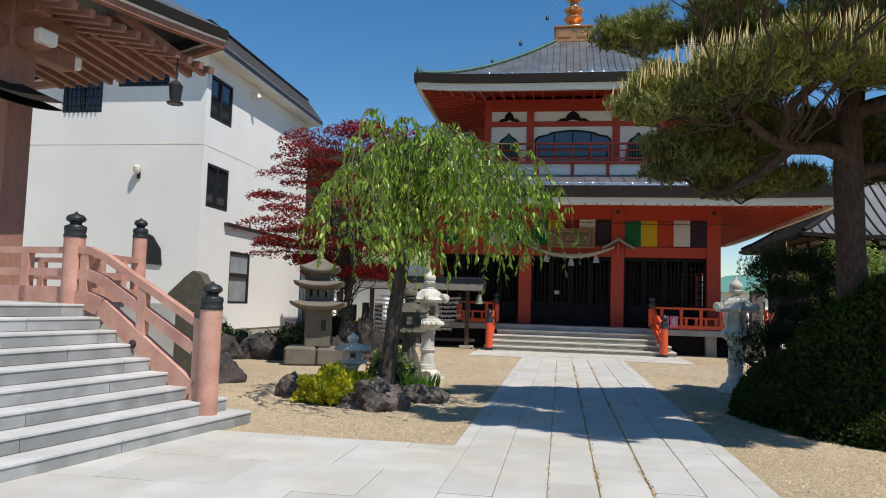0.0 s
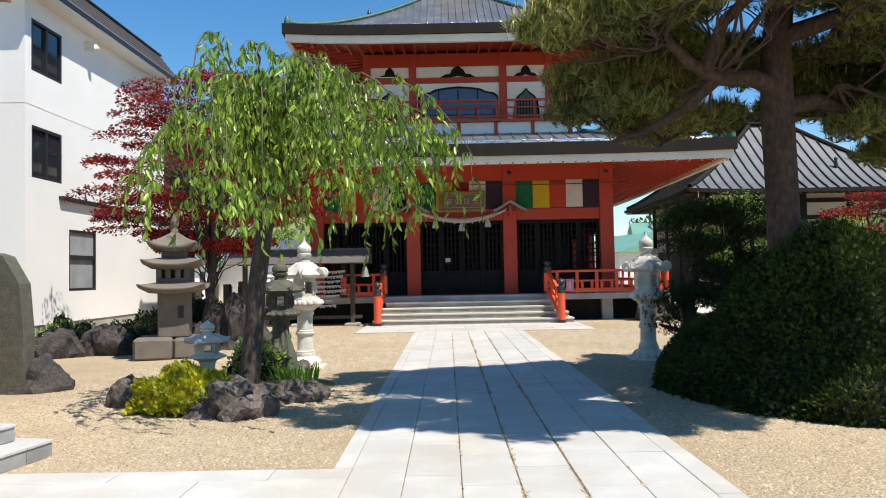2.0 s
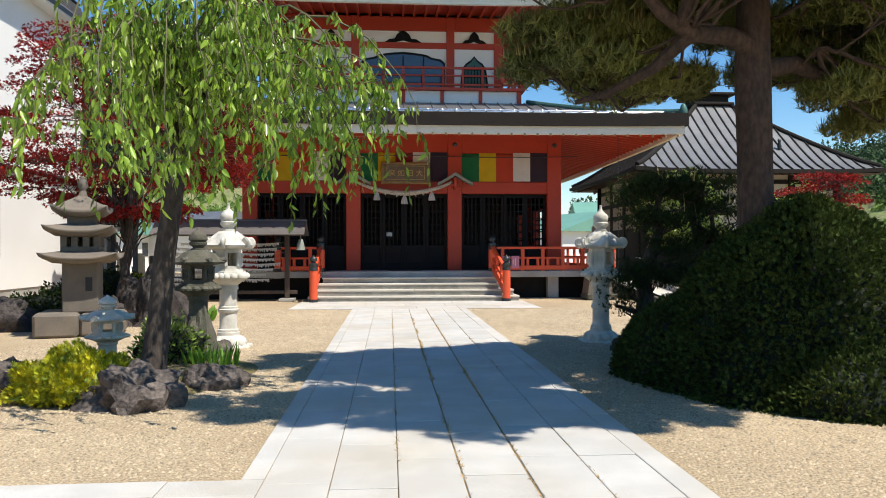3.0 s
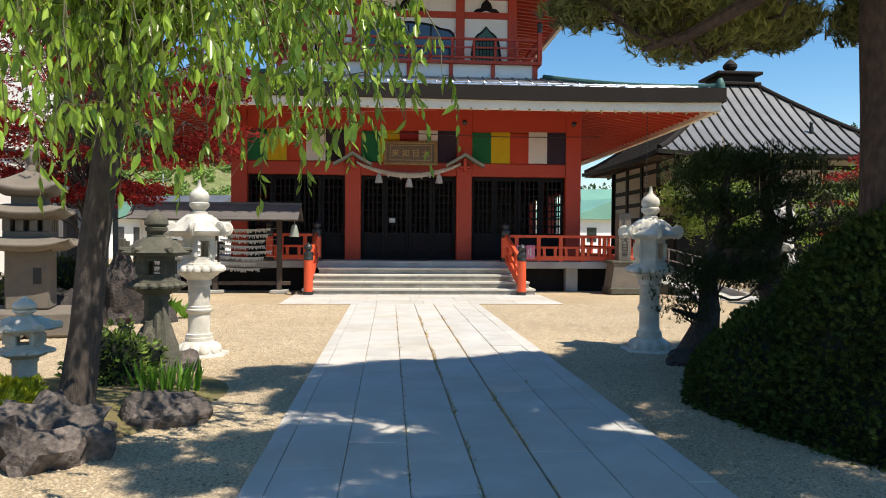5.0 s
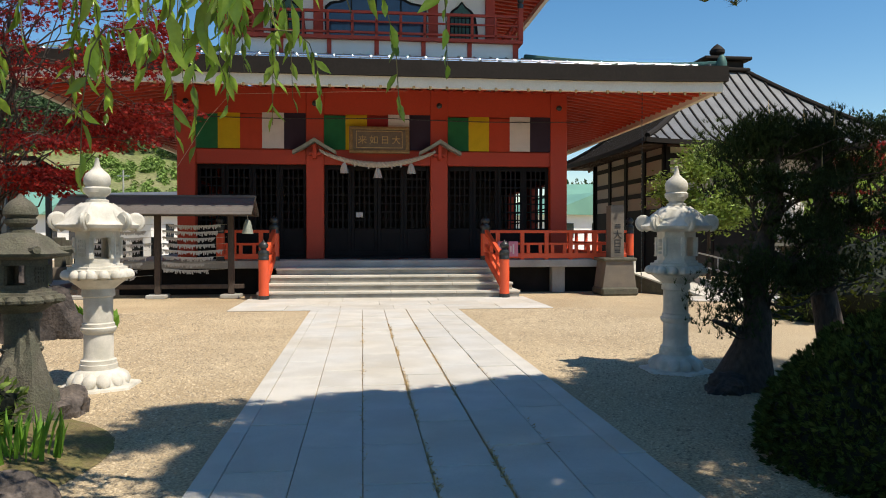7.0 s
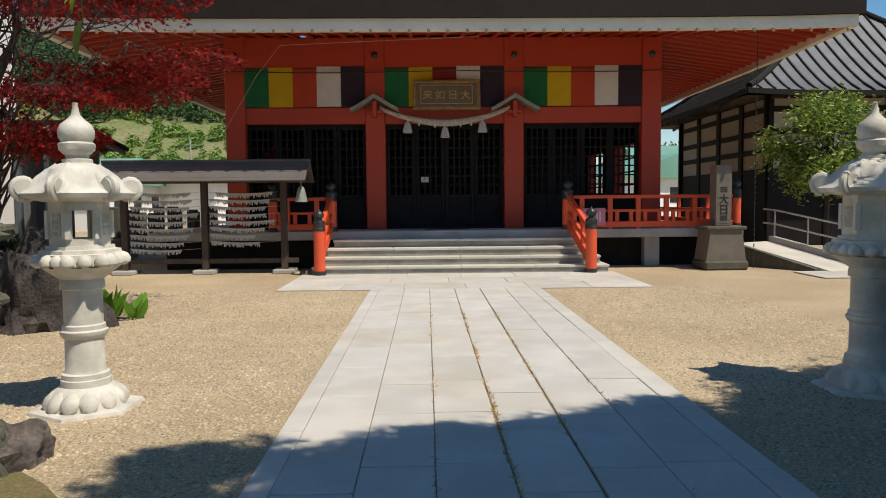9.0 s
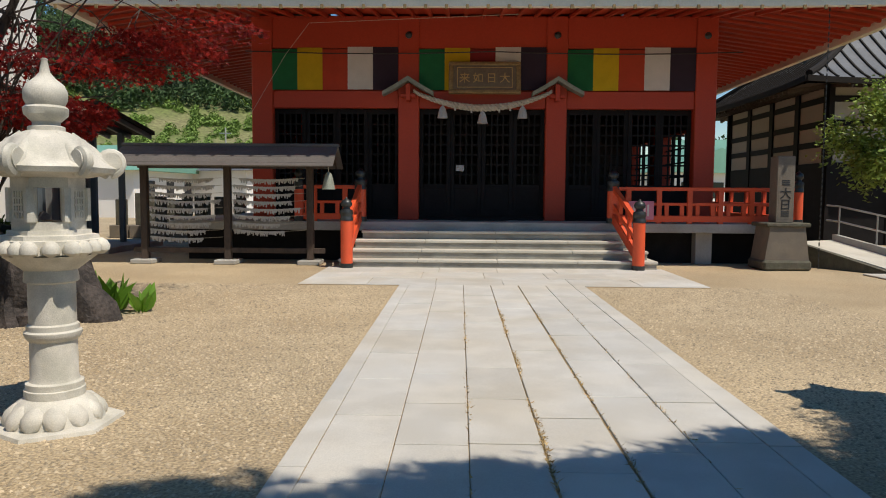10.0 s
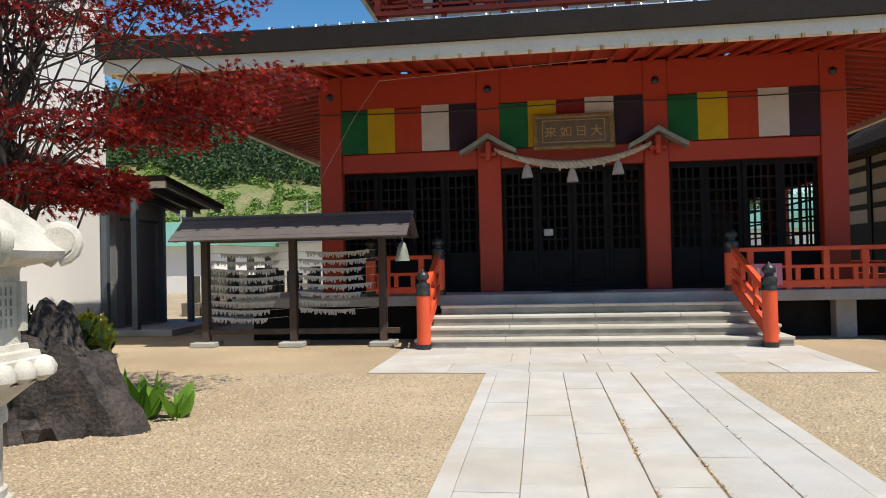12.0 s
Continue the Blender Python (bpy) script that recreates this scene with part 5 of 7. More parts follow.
    b = Shape().box(cx - 0.95, cx + 0.95, cy - 0.95, cy + 0.95, 8.05, 8.2, 0.04).box(cx - 0.75, cx + 0.75, cy - 0.75, cy + 0.75, 8.2, 8.5, 0.02).box(cx - 1.0, cx + 1.0, cy - 1.0, cy + 1.0, 8.5, 8.64, 0.04)
    part("finial_base", b, DARKFASCIA, h, "dark square finial base")
    part("finial", Shape().lathe((cx, cy, 8.64), [(0.35, 0), (0.3, 0.1), (0.15, 0.16), (0.2, 0.22), (0.3, 0.34), (0.3, 0.46), (0.18, 0.6), (0.02, 0.72)], 16), DARKFASCIA, h, "dark jewel finial")


build_right_hall()


# ---- stone lanterns ----
def hexring(c, r, n=6, turn=0.0):
    return [(c[0] + r * math.cos(2 * math.pi * i / n + turn), c[1] + r * math.sin(2 * math.pi * i / n + turn)) for i in range(n)]


def lantern(loc, mat, label, h=1.0, w=1.0, turn=0.0, scrolls=True, group="stone lanterns", plinth=True):
    t = thing("stone_lantern", loc, label, "stone lantern", group)
    x, y, z = loc
    P = lambda prof: [(r * w, k * h) for r, k in prof]
    if plinth:
        part("plinth", Shape().lathe(loc, P([(0.46, 0), (0.45, 0.022), (0.40, 0.03)]), 6, turn), mat, t, smooth=False)
    part("lotus_base", Shape().lathe(loc, P([(0.33, 0.02), (0.32, 0.09), (0.28, 0.14), (0.215, 0.175), (0.2, 0.185)]), 48,
                                     wave=lambda k, i, a: 1 - 0.05 * (k > 0)), mat, t, "carved lotus petal base")
    for k in range(12):
        a = 2 * math.pi * k / 12 + turn
        c = Vector((x + math.cos(a) * 0.265 * w, y + math.sin(a) * 0.29 * w, z + 0.085 * h))
        s = Shape().lathe((0, 0, 0), [(0.02, -0.075), (0.06, -0.05), (0.078, 0.0), (0.06, 0.05), (0.025, 0.08)], 10)
        part("base_petal", s.moved(Matrix.Translation(c) @ Matrix.Rotation(a, 4, 'Z') @ Matrix.Rotation(radians(-38), 4, 'Y') @ Matrix.Diagonal((0.75 * w, 1.05 * w, h, 1))), mat, t)
    part("shaft", Shape().lathe(loc, P([(0.20, 0.18), (0.20, 0.225), (0.19, 0.23), (0.19, 0.265), (0.168, 0.275), (0.158, 0.30), (0.155, 0.52), (0.172, 0.53), (0.188, 0.555), (0.19, 0.575), (0.172, 0.585), (0.172, 0.615), (0.155, 0.625), (0.155, 0.87), (0.178, 0.88), (0.178, 0.91), (0.17, 0.95)]), 24), mat, t, "round shaft with mouldings")
    part("bowl", Shape().lathe(loc, P([(0.17, 0.95), (0.24, 1.0), (0.30, 1.04)]), 36, wave=lambda k, i, a: 1 + 0.05 * abs(math.sin(6 * a))), mat, t, "petalled bowl")
    plat = part("platform", Shape().lathe(loc, P([(0.30, 1.04), (0.345, 1.05), (0.345, 1.13), (0.32, 1.135), (0.315, 1.16), (0.27, 1.165), (0.265, 1.19)]), 6, turn), mat, t, smooth=False)
    for k in range(6):
        for o in (-0.13, 0, 0.13):
            a = 2 * math.pi * (k + 0.5) / 6 + turn
            c = Vector((x + math.cos(a) * 0.3 * w - math.sin(a) * o * w, y + math.sin(a) * 0.3 * w + math.cos(a) * o * w, z + 1.05 * h))
            part("petal", Shape().lathe(tuple(c), [(0.015 * w, -0.012 * h), (0.058 * w, 0.012 * h), (0.062 * w, 0.04 * h), (0.04 * w, 0.072 * h), (0.01 * w, 0.085 * h)], 10), mat, plat)
    # fire box: six corner posts, four closed panels, two open
    box = part("fire_box", Shape().lathe(loc, P([(0.235, 1.19), (0.235, 1.24)]), 6, turn), mat, t, smooth=False)
    part("fire_box_head", Shape().lathe(loc, P([(0.235, 1.44), (0.235, 1.5)]), 6, turn), mat, box, smooth=False)
    ring = hexring((x, y), 0.225 * w, 6, turn)
    for k in range(6):
        px, py = ring[k]
        part("corner_post", Shape().lathe((px, py, z), [(0.04 * w, 1.24 * h), (0.04 * w, 1.44 * h)], 6, turn), mat, box, smooth=False)
        qx, qy = ring[(k + 1) % 6]
        if k not in (1, 4):
            s = Shape().beam((px, py, z + 1.34 * h), (qx, qy, z + 1.34 * h), 0.03, 0.2 * h)
            part("panel", s, mat, box, smooth=False)
            ox, oy = (px + qx) / 2 - x, (py + qy) / 2 - y
            nrm = Vector((ox, oy, 0)).normalized() * 0.017
            for j in range(1, 5):
                f = 0.15 + 0.7 * j / 5
                q = Vector((px + (qx - px) * f, py + (qy - py) * f, z + 1.26 * h)) + nrm
                part("relief_bar", Shape().beam(q, q + Vector((0, 0, 0.16 * h)), 0.012, 0.012, (nrm.x, nrm.y, 0.01)), mat, box, smooth=False)
            for j in range(1, 4):
                zz = z + (1.26 + 0.04 * j) * h
                part("relief_bar", Shape().beam(Vector((px + (qx - px) * 0.2, py + (qy - py) * 0.2, zz)) + nrm, Vector((px + (qx - px) * 0.8, py + (qy - py) * 0.8, zz)) + nrm, 0.012, 0.012), mat, box, smooth=False)
    cap = part("cap", Shape().lathe(loc, P([(0.24, 1.5), (0.40, 1.53), (0.415, 1.56), (0.34, 1.60), (0.29, 1.66), (0.24, 1.73), (0.13, 1.775)]), 36, turn,
                                    wave=lambda k, i, a: 1 + (0.085 * math.cos(6 * (a - turn)) if k < 5 else 0.02 * math.cos(6 * (a - turn)))), mat, t, "six-sided curved cap")
    for k in range(6):
        a = 2 * math.pi * k / 6 + turn
        d = Vector((math.cos(a), math.sin(a), 0))
        pts, rad = [], []
        if scrolls:
            for j in range(26):
                f = j / 25
                ang = -0.5 * math.pi + f * 3.6 * math.pi
                rr = 0.075 * (1 - 0.75 * f)
                pts.append(Vector((x, y, z + 1.60 * h)) + d * (0.40 * w + rr * math.cos(ang)) + Vector((0, 0, rr * math.sin(ang))))
                rad.append(0.030 * (1 - 0.45 * f))
            s = Shape().tube([Vector((x, y, z + 1.75 * h)) + d * 0.14 * w, Vector((x, y, z + 1.655 * h)) + d * 0.27 * w, Vector((x, y, z + 1.555 * h)) + d * 0.36 * w, pts[0]], [0.034, 0.046, 0.056, 0.042], 10)
            s.tube(pts, rad, 8)
            side = Vector((-d.y, d.x, 0)) * 0.035
            c = Vector((x, y, z + 1.60 * h)) + d * 0.40 * w
            s.tube([c - side, c + side], 0.06, 12)
        else:
            s = Shape().tube([Vector((x, y, z + 1.74 * h)) + d * 0.14 * w, Vector((x, y, z + 1.58 * h)) + d * 0.33 * w, Vector((x, y, z + 1.60 * h)) + d * 0.46 * w], [0.03, 0.045, 0.03], 8)
        part("scroll" if scrolls else "upturned_corner", s, mat, cap, "carved spiral corner" if scrolls else "")
    part("neck", Shape().lathe(loc, P([(0.12, 1.775), (0.12, 1.80), (0.09, 1.81), (0.09, 1.835)]), 20), mat, t)
    part("lotus_ring", Shape().lathe(loc, P([(0.09, 1.83), (0.135, 1.87), (0.14, 1.91), (0.12, 1.925)]), 40, wave=lambda k, i, a: 1 + 0.05 * abs(math.sin(7 * a))), mat, t)
    part("jewel", Shape().lathe(loc, P([(0.12, 1.925), (0.14, 1.96), (0.142, 2.01), (0.12, 2.05), (0.07, 2.085), (0.035, 2.12), (0.02, 2.19), (0.024, 2.2), (0.012, 2.205)] if scrolls else
                                       [(0.12, 1.925), (0.155, 1.96), (0.15, 2.02), (0.10, 2.09), (0.04, 2.14), (0.008, 2.18)]), 24), mat, t, "onion-shaped jewel")
    return t


white = lantern((-2.12, 14.88, 0), WHITESTONE, "white granite lantern with scrolled cap on the gravel", w=0.85, turn=radians(30))
copy_thing(white, pose(3.78, 15.08, 0))
lantern((-2.23, 13.55, 0.15), OLDSTONE, "weathered mossy stone lantern behind a pointed rock", h=0.75, w=0.8, turn=radians(10), scrolls=False, plinth=False)
lantern((-2.80, 11.9, 0.05), WHITESTONE, "small white stone lantern behind the golden shrub", h=0.425, w=0.62, turn=radians(20), scrolls=False, plinth=False)


def tower_lantern(x, y):
    t = thing("tower_lantern", (x, y, 0), "tall tan stone tower lantern with two roofs on a rough base", "stone lantern")
    m = Matrix.Translation((x, y, 0)) @ Matrix.Rotation(radians(14), 4, "Z")
    part("base_stone", Shape().box(-0.7, 0.0, -0.55, 0.5, 0, 0.42, 0.05, m), PALESTONE, t)
    part("base_stone", Shape().box(0.005, 0.68, -0.5, 0.52, 0, 0.40, 0.05, m), PALESTONE, t)
    part("shaft", Shape().box(-0.29, 0.29, -0.29, 0.29, 0.41, 1.33, 0.02, m), PALESTONE, t)
    part("shaft_window", Shape().box(0.08, 0.19, -0.297, -0.285, 0.78, 1.02, 0.0, m), FRAME, t, "dark slot window", smooth=False)

    def roof(z, r0, r1, hh):
        def at(u, v, k):
            r = r0 + (r1 - r0) * v
            return Vector(((2 * u - 1) * r, -r, z + hh * v ** 1.3 + 0.1 * abs(2 * u - 1) ** 3 * (1 - v)))
        s = Shape()
        for k in range(4):
            mm = m @ Matrix.Rotation(k * math.pi / 2, 4, "Z")
            s.grid(lambda u, v: mm @ at(u, v, k), 10, 5)
            s.grid(lambda u, v: mm @ (at(u, 0, k) * (1 - 0.5 * v) * 1 + Vector((0, 0, (z - 0.06) * 0.5 * v - 0.07 * (v > 0)))), 10, 2)
        return s
    part("roof", roof(1.35, 0.62, 0.34, 0.12), PALESTONE, t, "flared stone roof")
    for u in (-0.26, -0.09, 0.09, 0.26):
        for v in (-0.26, 0.26):
            part("chamber_post", Shape().box(u - 0.05, u + 0.05, v - 0.05, v + 0.05, 1.55, 1.72, 0.0, m), PALESTONE, t, smooth=False)
        if abs(u) < 0.2:
            for v in (-0.26, 0.26):
                part("chamber_post", Shape().box(v - 0.05, v + 0.05, u - 0.05, u + 0.05, 1.55, 1.72, 0.0, m), PALESTONE, t, smooth=False)
    part("chamber_floor", Shape().box(-0.31, 0.31, -0.31, 0.31, 1.44, 1.55, 0.01, m), PALESTONE, t, smooth=False)
    part("chamber_head", Shape().box(-0.31, 0.31, -0.31, 0.31, 1.72, 1.82, 0.01, m), PALESTONE, t, smooth=False)
    part("roof", roof(1.82, 0.56, 0.26, 0.13), PALESTONE, t, "flared stone roof")
    part("upper_chamber", Shape().box(-0.22, 0.22, -0.22, 0.22, 1.93, 2.16, 0.01, m), PALESTONE, t)
    part("roof", roof(2.16, 0.45, 0.05, 0.3), PALESTONE, t, "flared stone roof")
    part("finial", Shape().lathe((x, y, 2.44), [(0.08, 0), (0.05, 0.1), (0.09, 0.18), (0.07, 0.28), (0.01, 0.36)], 10), PALESTONE, t)


tower_lantern(-5.05, 16.75)


# ---- rocks ----
def rock(x, y, sx, sy, sz, seed, label, mat=ROCK, peak=0.0, z=0.0, rough=0.35):
    bm = bmesh.new()
    bmesh.ops.create_icosphere(bm, subdivisions=4, radius=1.0)
    o = Vector((seed * 3.1, seed * 1.7, seed * 0.9))
    s = Shape()
    vs = []
    for v in bm.verts:
        p = v.co.copy()
        n = noise.fractal(p * 1.3 + o, 0.9, 2.1, 4) * rough + abs(noise.noise(p * 2.6 + o)) * rough * 0.6
        p *= 1 + n
        if peak:
            f = max(0.0, p.z)
            p.x *= 1 - peak * min(f, 1.0)
            p.y *= 1 - peak * min(f, 1.0)
        vs.append((x + p.x * sx, y + p.y * sy, max(z - 0.03, z + p.z * sz)))
    s.add(vs, [tuple(v.index for v in f.verts) for f in bm.faces])
    bm.free()
    ob = solid("rock", s, mat, label, "rock", base=(x, y, z))
    return ob


bedrocks = "dark weathered rock edging the planting bed"
rock(-2.05, 10.55, 0.42, 0.30, 0.38, 1, bedrocks, BEDROCK, rough=0.5)
rock(-1.92, 10.82, 0.2, 0.2, 0.2, 2, bedrocks, BEDROCK, rough=0.5)
rock(-1.52, 11.5, 0.33, 0.24, 0.24, 3, bedrocks, BEDROCK)
rock(-3.55, 11.35, 0.24, 0.26, 0.33, 4, bedrocks, BEDROCK)
rock(-2.08, 13.72, 0.22, 0.24, 0.24, 5, "mossy rock at the foot of the white lantern", BEDROCK)
rock(-2.2, 13.45, 0.30, 0.24, 0.80, 6, "pointed grey rock standing before a lantern", OLDSTONE, peak=0.65)
rock(-2.35, 13.55, 0.34, 0.3, 0.4, 16, bedrocks)
outline = [(-6.36, 0), (-6.40, 0.9), (-6.33, 1.52), (-6.02, 1.82), (-5.88, 1.93), (-5.74, 1.88), (-5.52, 1.5), (-5.46, 0.8), (-5.48, 0)]
solid("standing_stone", Shape().prism(outline, "y", 12.34, 12.62), OLDSTONE, "tall brown standing stone with a gabled top", "stone", smooth=False)
rock(-5.45, 12.7, 0.42, 0.36, 0.4, 8, "rounded dark boulder beside the standing stone", ROCK, rough=0.3)
rock(-4.42, 18.4, 0.6, 0.48, 0.9, 9, "large dark rock under the red maple", rough=0.6, peak=0.15)
rock(-3.72, 18.5, 0.26, 0.26, 0.26, 10, "dark rock under the red maple")
rock(-5.2, 17.9, 0.5, 0.4, 0.55, 11, "dark rock under the red maple", rough=0.45)
rock(-7.6, 17.2, 0.55, 0.4, 0.5, 14, "dark boulder by the house wall")
rock(-6.6, 17.6, 0.6, 0.45, 0.55, 15, "dark boulder by the house wall")
rock(3.82, 14.0, 0.2, 0.2, 0.16, 17, "low rock at the foot of the trained pine")
solid("planting_bed", Shape().grid(lambda u, v: (-2.45 + 1.15 * v * math.cos(2 * math.pi * u) * (1 + 0.1 * math.sin(3 * 2 * math.pi * u)), 12.15 + 1.65 * v * math.sin(2 * math.pi * u), 0.005 + 0.11 * (1 - v ** 3)), 36, 8), MOSS,
      "low mossy earth planting bed round the cherry", "planting bed", "structure", base=(-2.45, 12.15, 0))


# ---- planting ----
RNG = np.random.default_rng(11)
STAR = [(0, 0, 0), (0.10, 0.22, 0.02), (0.42, 0.30, -0.03), (0.14, 0.42, 0.02), (0.30, 0.78, -0.04), (0.05, 0.55, 0.02), (0, 1.0, -0.05), (-0.05, 0.55, 0.02), (-0.30, 0.78, -0.04), (-0.14, 0.42, 0.02), (-0.42, 0.30, -0.03), (-0.10, 0.22, 0.02)]
STAR_FACES = [(0, 1, 2, 3), (0, 3, 4, 5), (0, 5, 6, 7), (0, 7, 8, 9), (0, 9, 10, 11)]


def limb(s, a, b, r0, r1, sag=0.0, wob=0.06, n=7, rnd=None):
    a, b = Vector(a), Vector(b)
    rnd = rnd or random
    pts, L = [], (b - a).length
    for i in range(n):
        f = i / (n - 1)
        p = a.lerp(b, f) + Vector((0, 0, sag * math.sin(math.pi * f)))
        if 0 < i < n - 1:
            p += Vector((rnd.uniform(-1, 1), rnd.uniform(-1, 1), rnd.uniform(-1, 1))) * wob * L
        pts.append(p)
    s.tube(pts, [r0 + (r1 - r0) * i / (n - 1) for i in range(n)], 8)
    return pts


SLIM_LEAF = [(0, 0, 0), (0.16, 0.3, 0.05), (0.14, 0.62, 0.03), (0, 1, -0.1), (-0.14, 0.62, 0.03), (-0.16, 0.3, 0.05)]


def weeping_cherry():
    base = (-2.1, 11.2, 0.08)
    t = thing("weeping_cherry", base, "young weeping cherry with fresh green hanging leaves", "tree")
    rnd = random.Random(3)
    s = Shape()
    s.tube([base, (-2.08, 11.2, 0.25), (-2.02, 11.22, 0.8), (-1.98, 11.25, 1.4), (-1.88, 11.25, 2.1), (-1.85, 11.3, 2.7), (-1.8, 11.3, 3.2)], [0.19, 0.135, 0.115, 0.108, 0.10, 0.08, 0.05], 14)
    part("trunk", s, BARK, t, "grey brown trunk")
    limbs, twigs = Shape(), Shape()
    pos, way = [], []
    for k in range(50):
        phi = 2 * math.pi * (k + rnd.random()) / 50
        R = rnd.choice((0.6, 1.2, 1.6, 1.8)) + rnd.uniform(-0.35, 0.32)
        z0 = rnd.uniform(2.3, 3.1)
        a = Vector((-1.86, 11.28, z0))
        peak = rnd.choice((3.2, 3.55, 3.9, 4.15)) + rnd.uniform(-0.28, 0.3) - 0.30 * max(0, R - 1.2)
        end = rnd.uniform(2.0, 2.7) + (0.35 if math.sin(phi) > 0.2 else 0.0)
        c = Vector((-1.16, 10.45, 0))
        pts = []
        n = 13
        for i in range(n):
            f = i / (n - 1)
            r = R * (1 - (1 - f) ** 1.8)
            z = z0 + (peak - z0) * math.sin(min(1.0, f / 0.45) * math.pi / 2) if f < 0.45 else peak - (peak - end) * ((f - 0.45) / 0.55) ** 1.6
            pts.append(Vector((a.x + (c.x - a.x) * f + r * math.cos(phi) + rnd.uniform(-0.05, 0.05), a.y + (c.y - a.y) * f + r * math.sin(phi) * 0.75 + rnd.uniform(-0.05, 0.05), z)))
        limbs.tube(pts, [0.021 * (1 - 0.88 * i / (n - 1)) for i in range(n)], 5)
        for j in range(2, n):
            for q in range(2):
                if rnd.random() < 0.26:
                    continue
                p = pts[j]
                d = Vector((rnd.uniform(-1, 1), rnd.uniform(-1, 1), 0))
                L = rnd.uniform(0.15, 0.6) * (0.6 + 0.5 * j / n)
                tw = [p + d * (0.28 * (1 - (1 - f) ** 2)) + Vector((0, 0, 0.08 * math.sin(3 * f) - L * f ** 1.5)) for f in (0, 0.25, 0.5, 0.75, 1.0)]
                if tw[-1].z < 1.62:
                    continue
                twigs.tube(tw, [0.004, 0.0035, 0.003, 0.0025, 0.002], 3, False)
                m = int(8 + 15 * L)
                for b in range(m):
                    f = (b + rnd.random()) / m
                    i0 = min(3, int(f * 4))
                    pos.append(tw[i0].lerp(tw[i0 + 1], f * 4 - i0))
                    way.append((rnd.uniform(-0.4, 0.4), rnd.uniform(-0.4, 0.4), -1.0))
    tagged(part("branching", limbs, TWIGGREEN, t), kind="stuff")
    tw = part("twig_spray", twigs, TWIGGREEN, t)
    pos, way = np.array(pos), np.array(way)
    fr = frames_of(pos - np.array(base), way, RNG.uniform(0.065, 0.138, len(pos)), RNG, 0.26)
    crown = scatter("crown", SLIM_LEAF, OVAL_FACES, fr, LEAF, t)
    tagged(crown, "fresh green drooping leaves", kind="stuff")
    tagged(tw, kind="stuff")


weeping_cherry()


def red_maple(base, centre, radii, count, layers, label, seed, leaf=0.1):
    t = thing("red_maple", base, label, "tree")
    rnd = random.Random(seed)
    rng = np.random.default_rng(seed)
    s, c = Shape(), Vector(centre)
    fork = Vector(base).lerp(Vector((c.x, c.y, c.z - radii[2])), 0.75)
    limb(s, base, fork, 0.12, 0.08, 0, 0.03, 6, rnd)
    limb(s, fork, c + Vector((0.3, 0, 0.6)), 0.075, 0.02, 0, 0.05, 6, rnd)
    limb(s, fork, c + Vector((-0.9, 0.3, 0.2)), 0.06, 0.02, 0, 0.05, 6, rnd)
    part("trunk", s, BARK, t, "dark slender trunk")
    limbs, pos, way = Shape(), [], []
    for k in range(layers):
        phi, h = rnd.uniform(0, 2 * math.pi), rnd.uniform(-1, 1)
        rr = math.sqrt(max(0.05, 1 - h * h)) * rnd.uniform(0.45, 1.0)
        e = c + Vector((radii[0] * rr * math.cos(phi), radii[1] * rr * math.sin(phi), radii[2] * h))
        pts = limb(limbs, fork.lerp(c, rnd.uniform(-0.3, 0.95)), e, 0.015, 0.004, 0.2, 0.05, 7, rnd)
        pad = rnd.uniform(0.45, 0.85)
        m = count // layers
        r = pad * np.sqrt(rng.random(m))
        a = rng.uniform(0, 2 * math.pi, m)
        px, py = r * np.cos(a), r * np.sin(a)
        out = Vector((e.x - c.x, e.y - c.y, 0))
        drop = -0.25 * r ** 2 + rng.normal(0, 0.035, m)
        q = np.stack([e.x + px, e.y + py, e.z + drop], 1)
        pos.append(q)
        way.append(np.stack([px + 0.4 * out.x, py + 0.4 * out.y, np.full(m, -0.25)], 1))
        for _ in range(5):
            aa = rnd.uniform(0, 2 * math.pi)
            limb(limbs, pts[-2], e + Vector((math.cos(aa) * pad * 0.8, math.sin(aa) * pad * 0.8, -0.1)), 0.009, 0.003, 0.02, 0.04, 4, rnd)
    part("branching", limbs, BARK, t, "dark thin branches")
    pos, way = np.concatenate(pos), np.concatenate(way)
    way /= np.linalg.norm(way, axis=1)[:, None]
    fr = frames_of(pos - np.array(base), way, rng.uniform(0.7, 1.2, len(pos)) * leaf, rng, 0.35)
    tagged(scatter("crown", STAR, STAR_FACES, fr, REDLEAF, t), "dark red palmate leaves", kind="stuff")


red_maple((-5.0, 18.25, 0), (-4.85, 18.6, 4.15), (2.95, 2.1, 1.95), 32000, 96, "dark red Japanese maple with layered spreading branches", 21, 0.084)
red_maple((11.2, 21.5, 0), (11.2, 21.5, 2.6), (1.3, 1.3, 0.9), 3200, 18, "small red maple beside the square hall", 22)


def needle_tuft(n, seed):
    r = random.Random(seed)
    v, f = [], []
    for i in range(n):
        a, e = r.uniform(0, 2 * math.pi), r.uniform(-0.1, 1.4)
        d = Vector((math.cos(a) * math.cos(e), math.sin(a) * math.cos(e), math.sin(e)))
        s = d.cross(Vector((0.3, 0.2, 1))).normalized() * 0.055
        k = len(v)
        v += [tuple(-s), tuple(s), tuple(d * r.uniform(0.75, 1.1))]
        f.append((k, k + 1, k + 2))
    return v, f


TUFT_V, TUFT_F = needle_tuft(12, 5)
CANDLE_V = [(-0.03, 0, -0.03), (0.03, 0, -0.03), (0, 0, 0.035), (0, 1, 0)]
CANDLE_F = [(0, 1, 3), (1, 2, 3), (2, 0, 3)]


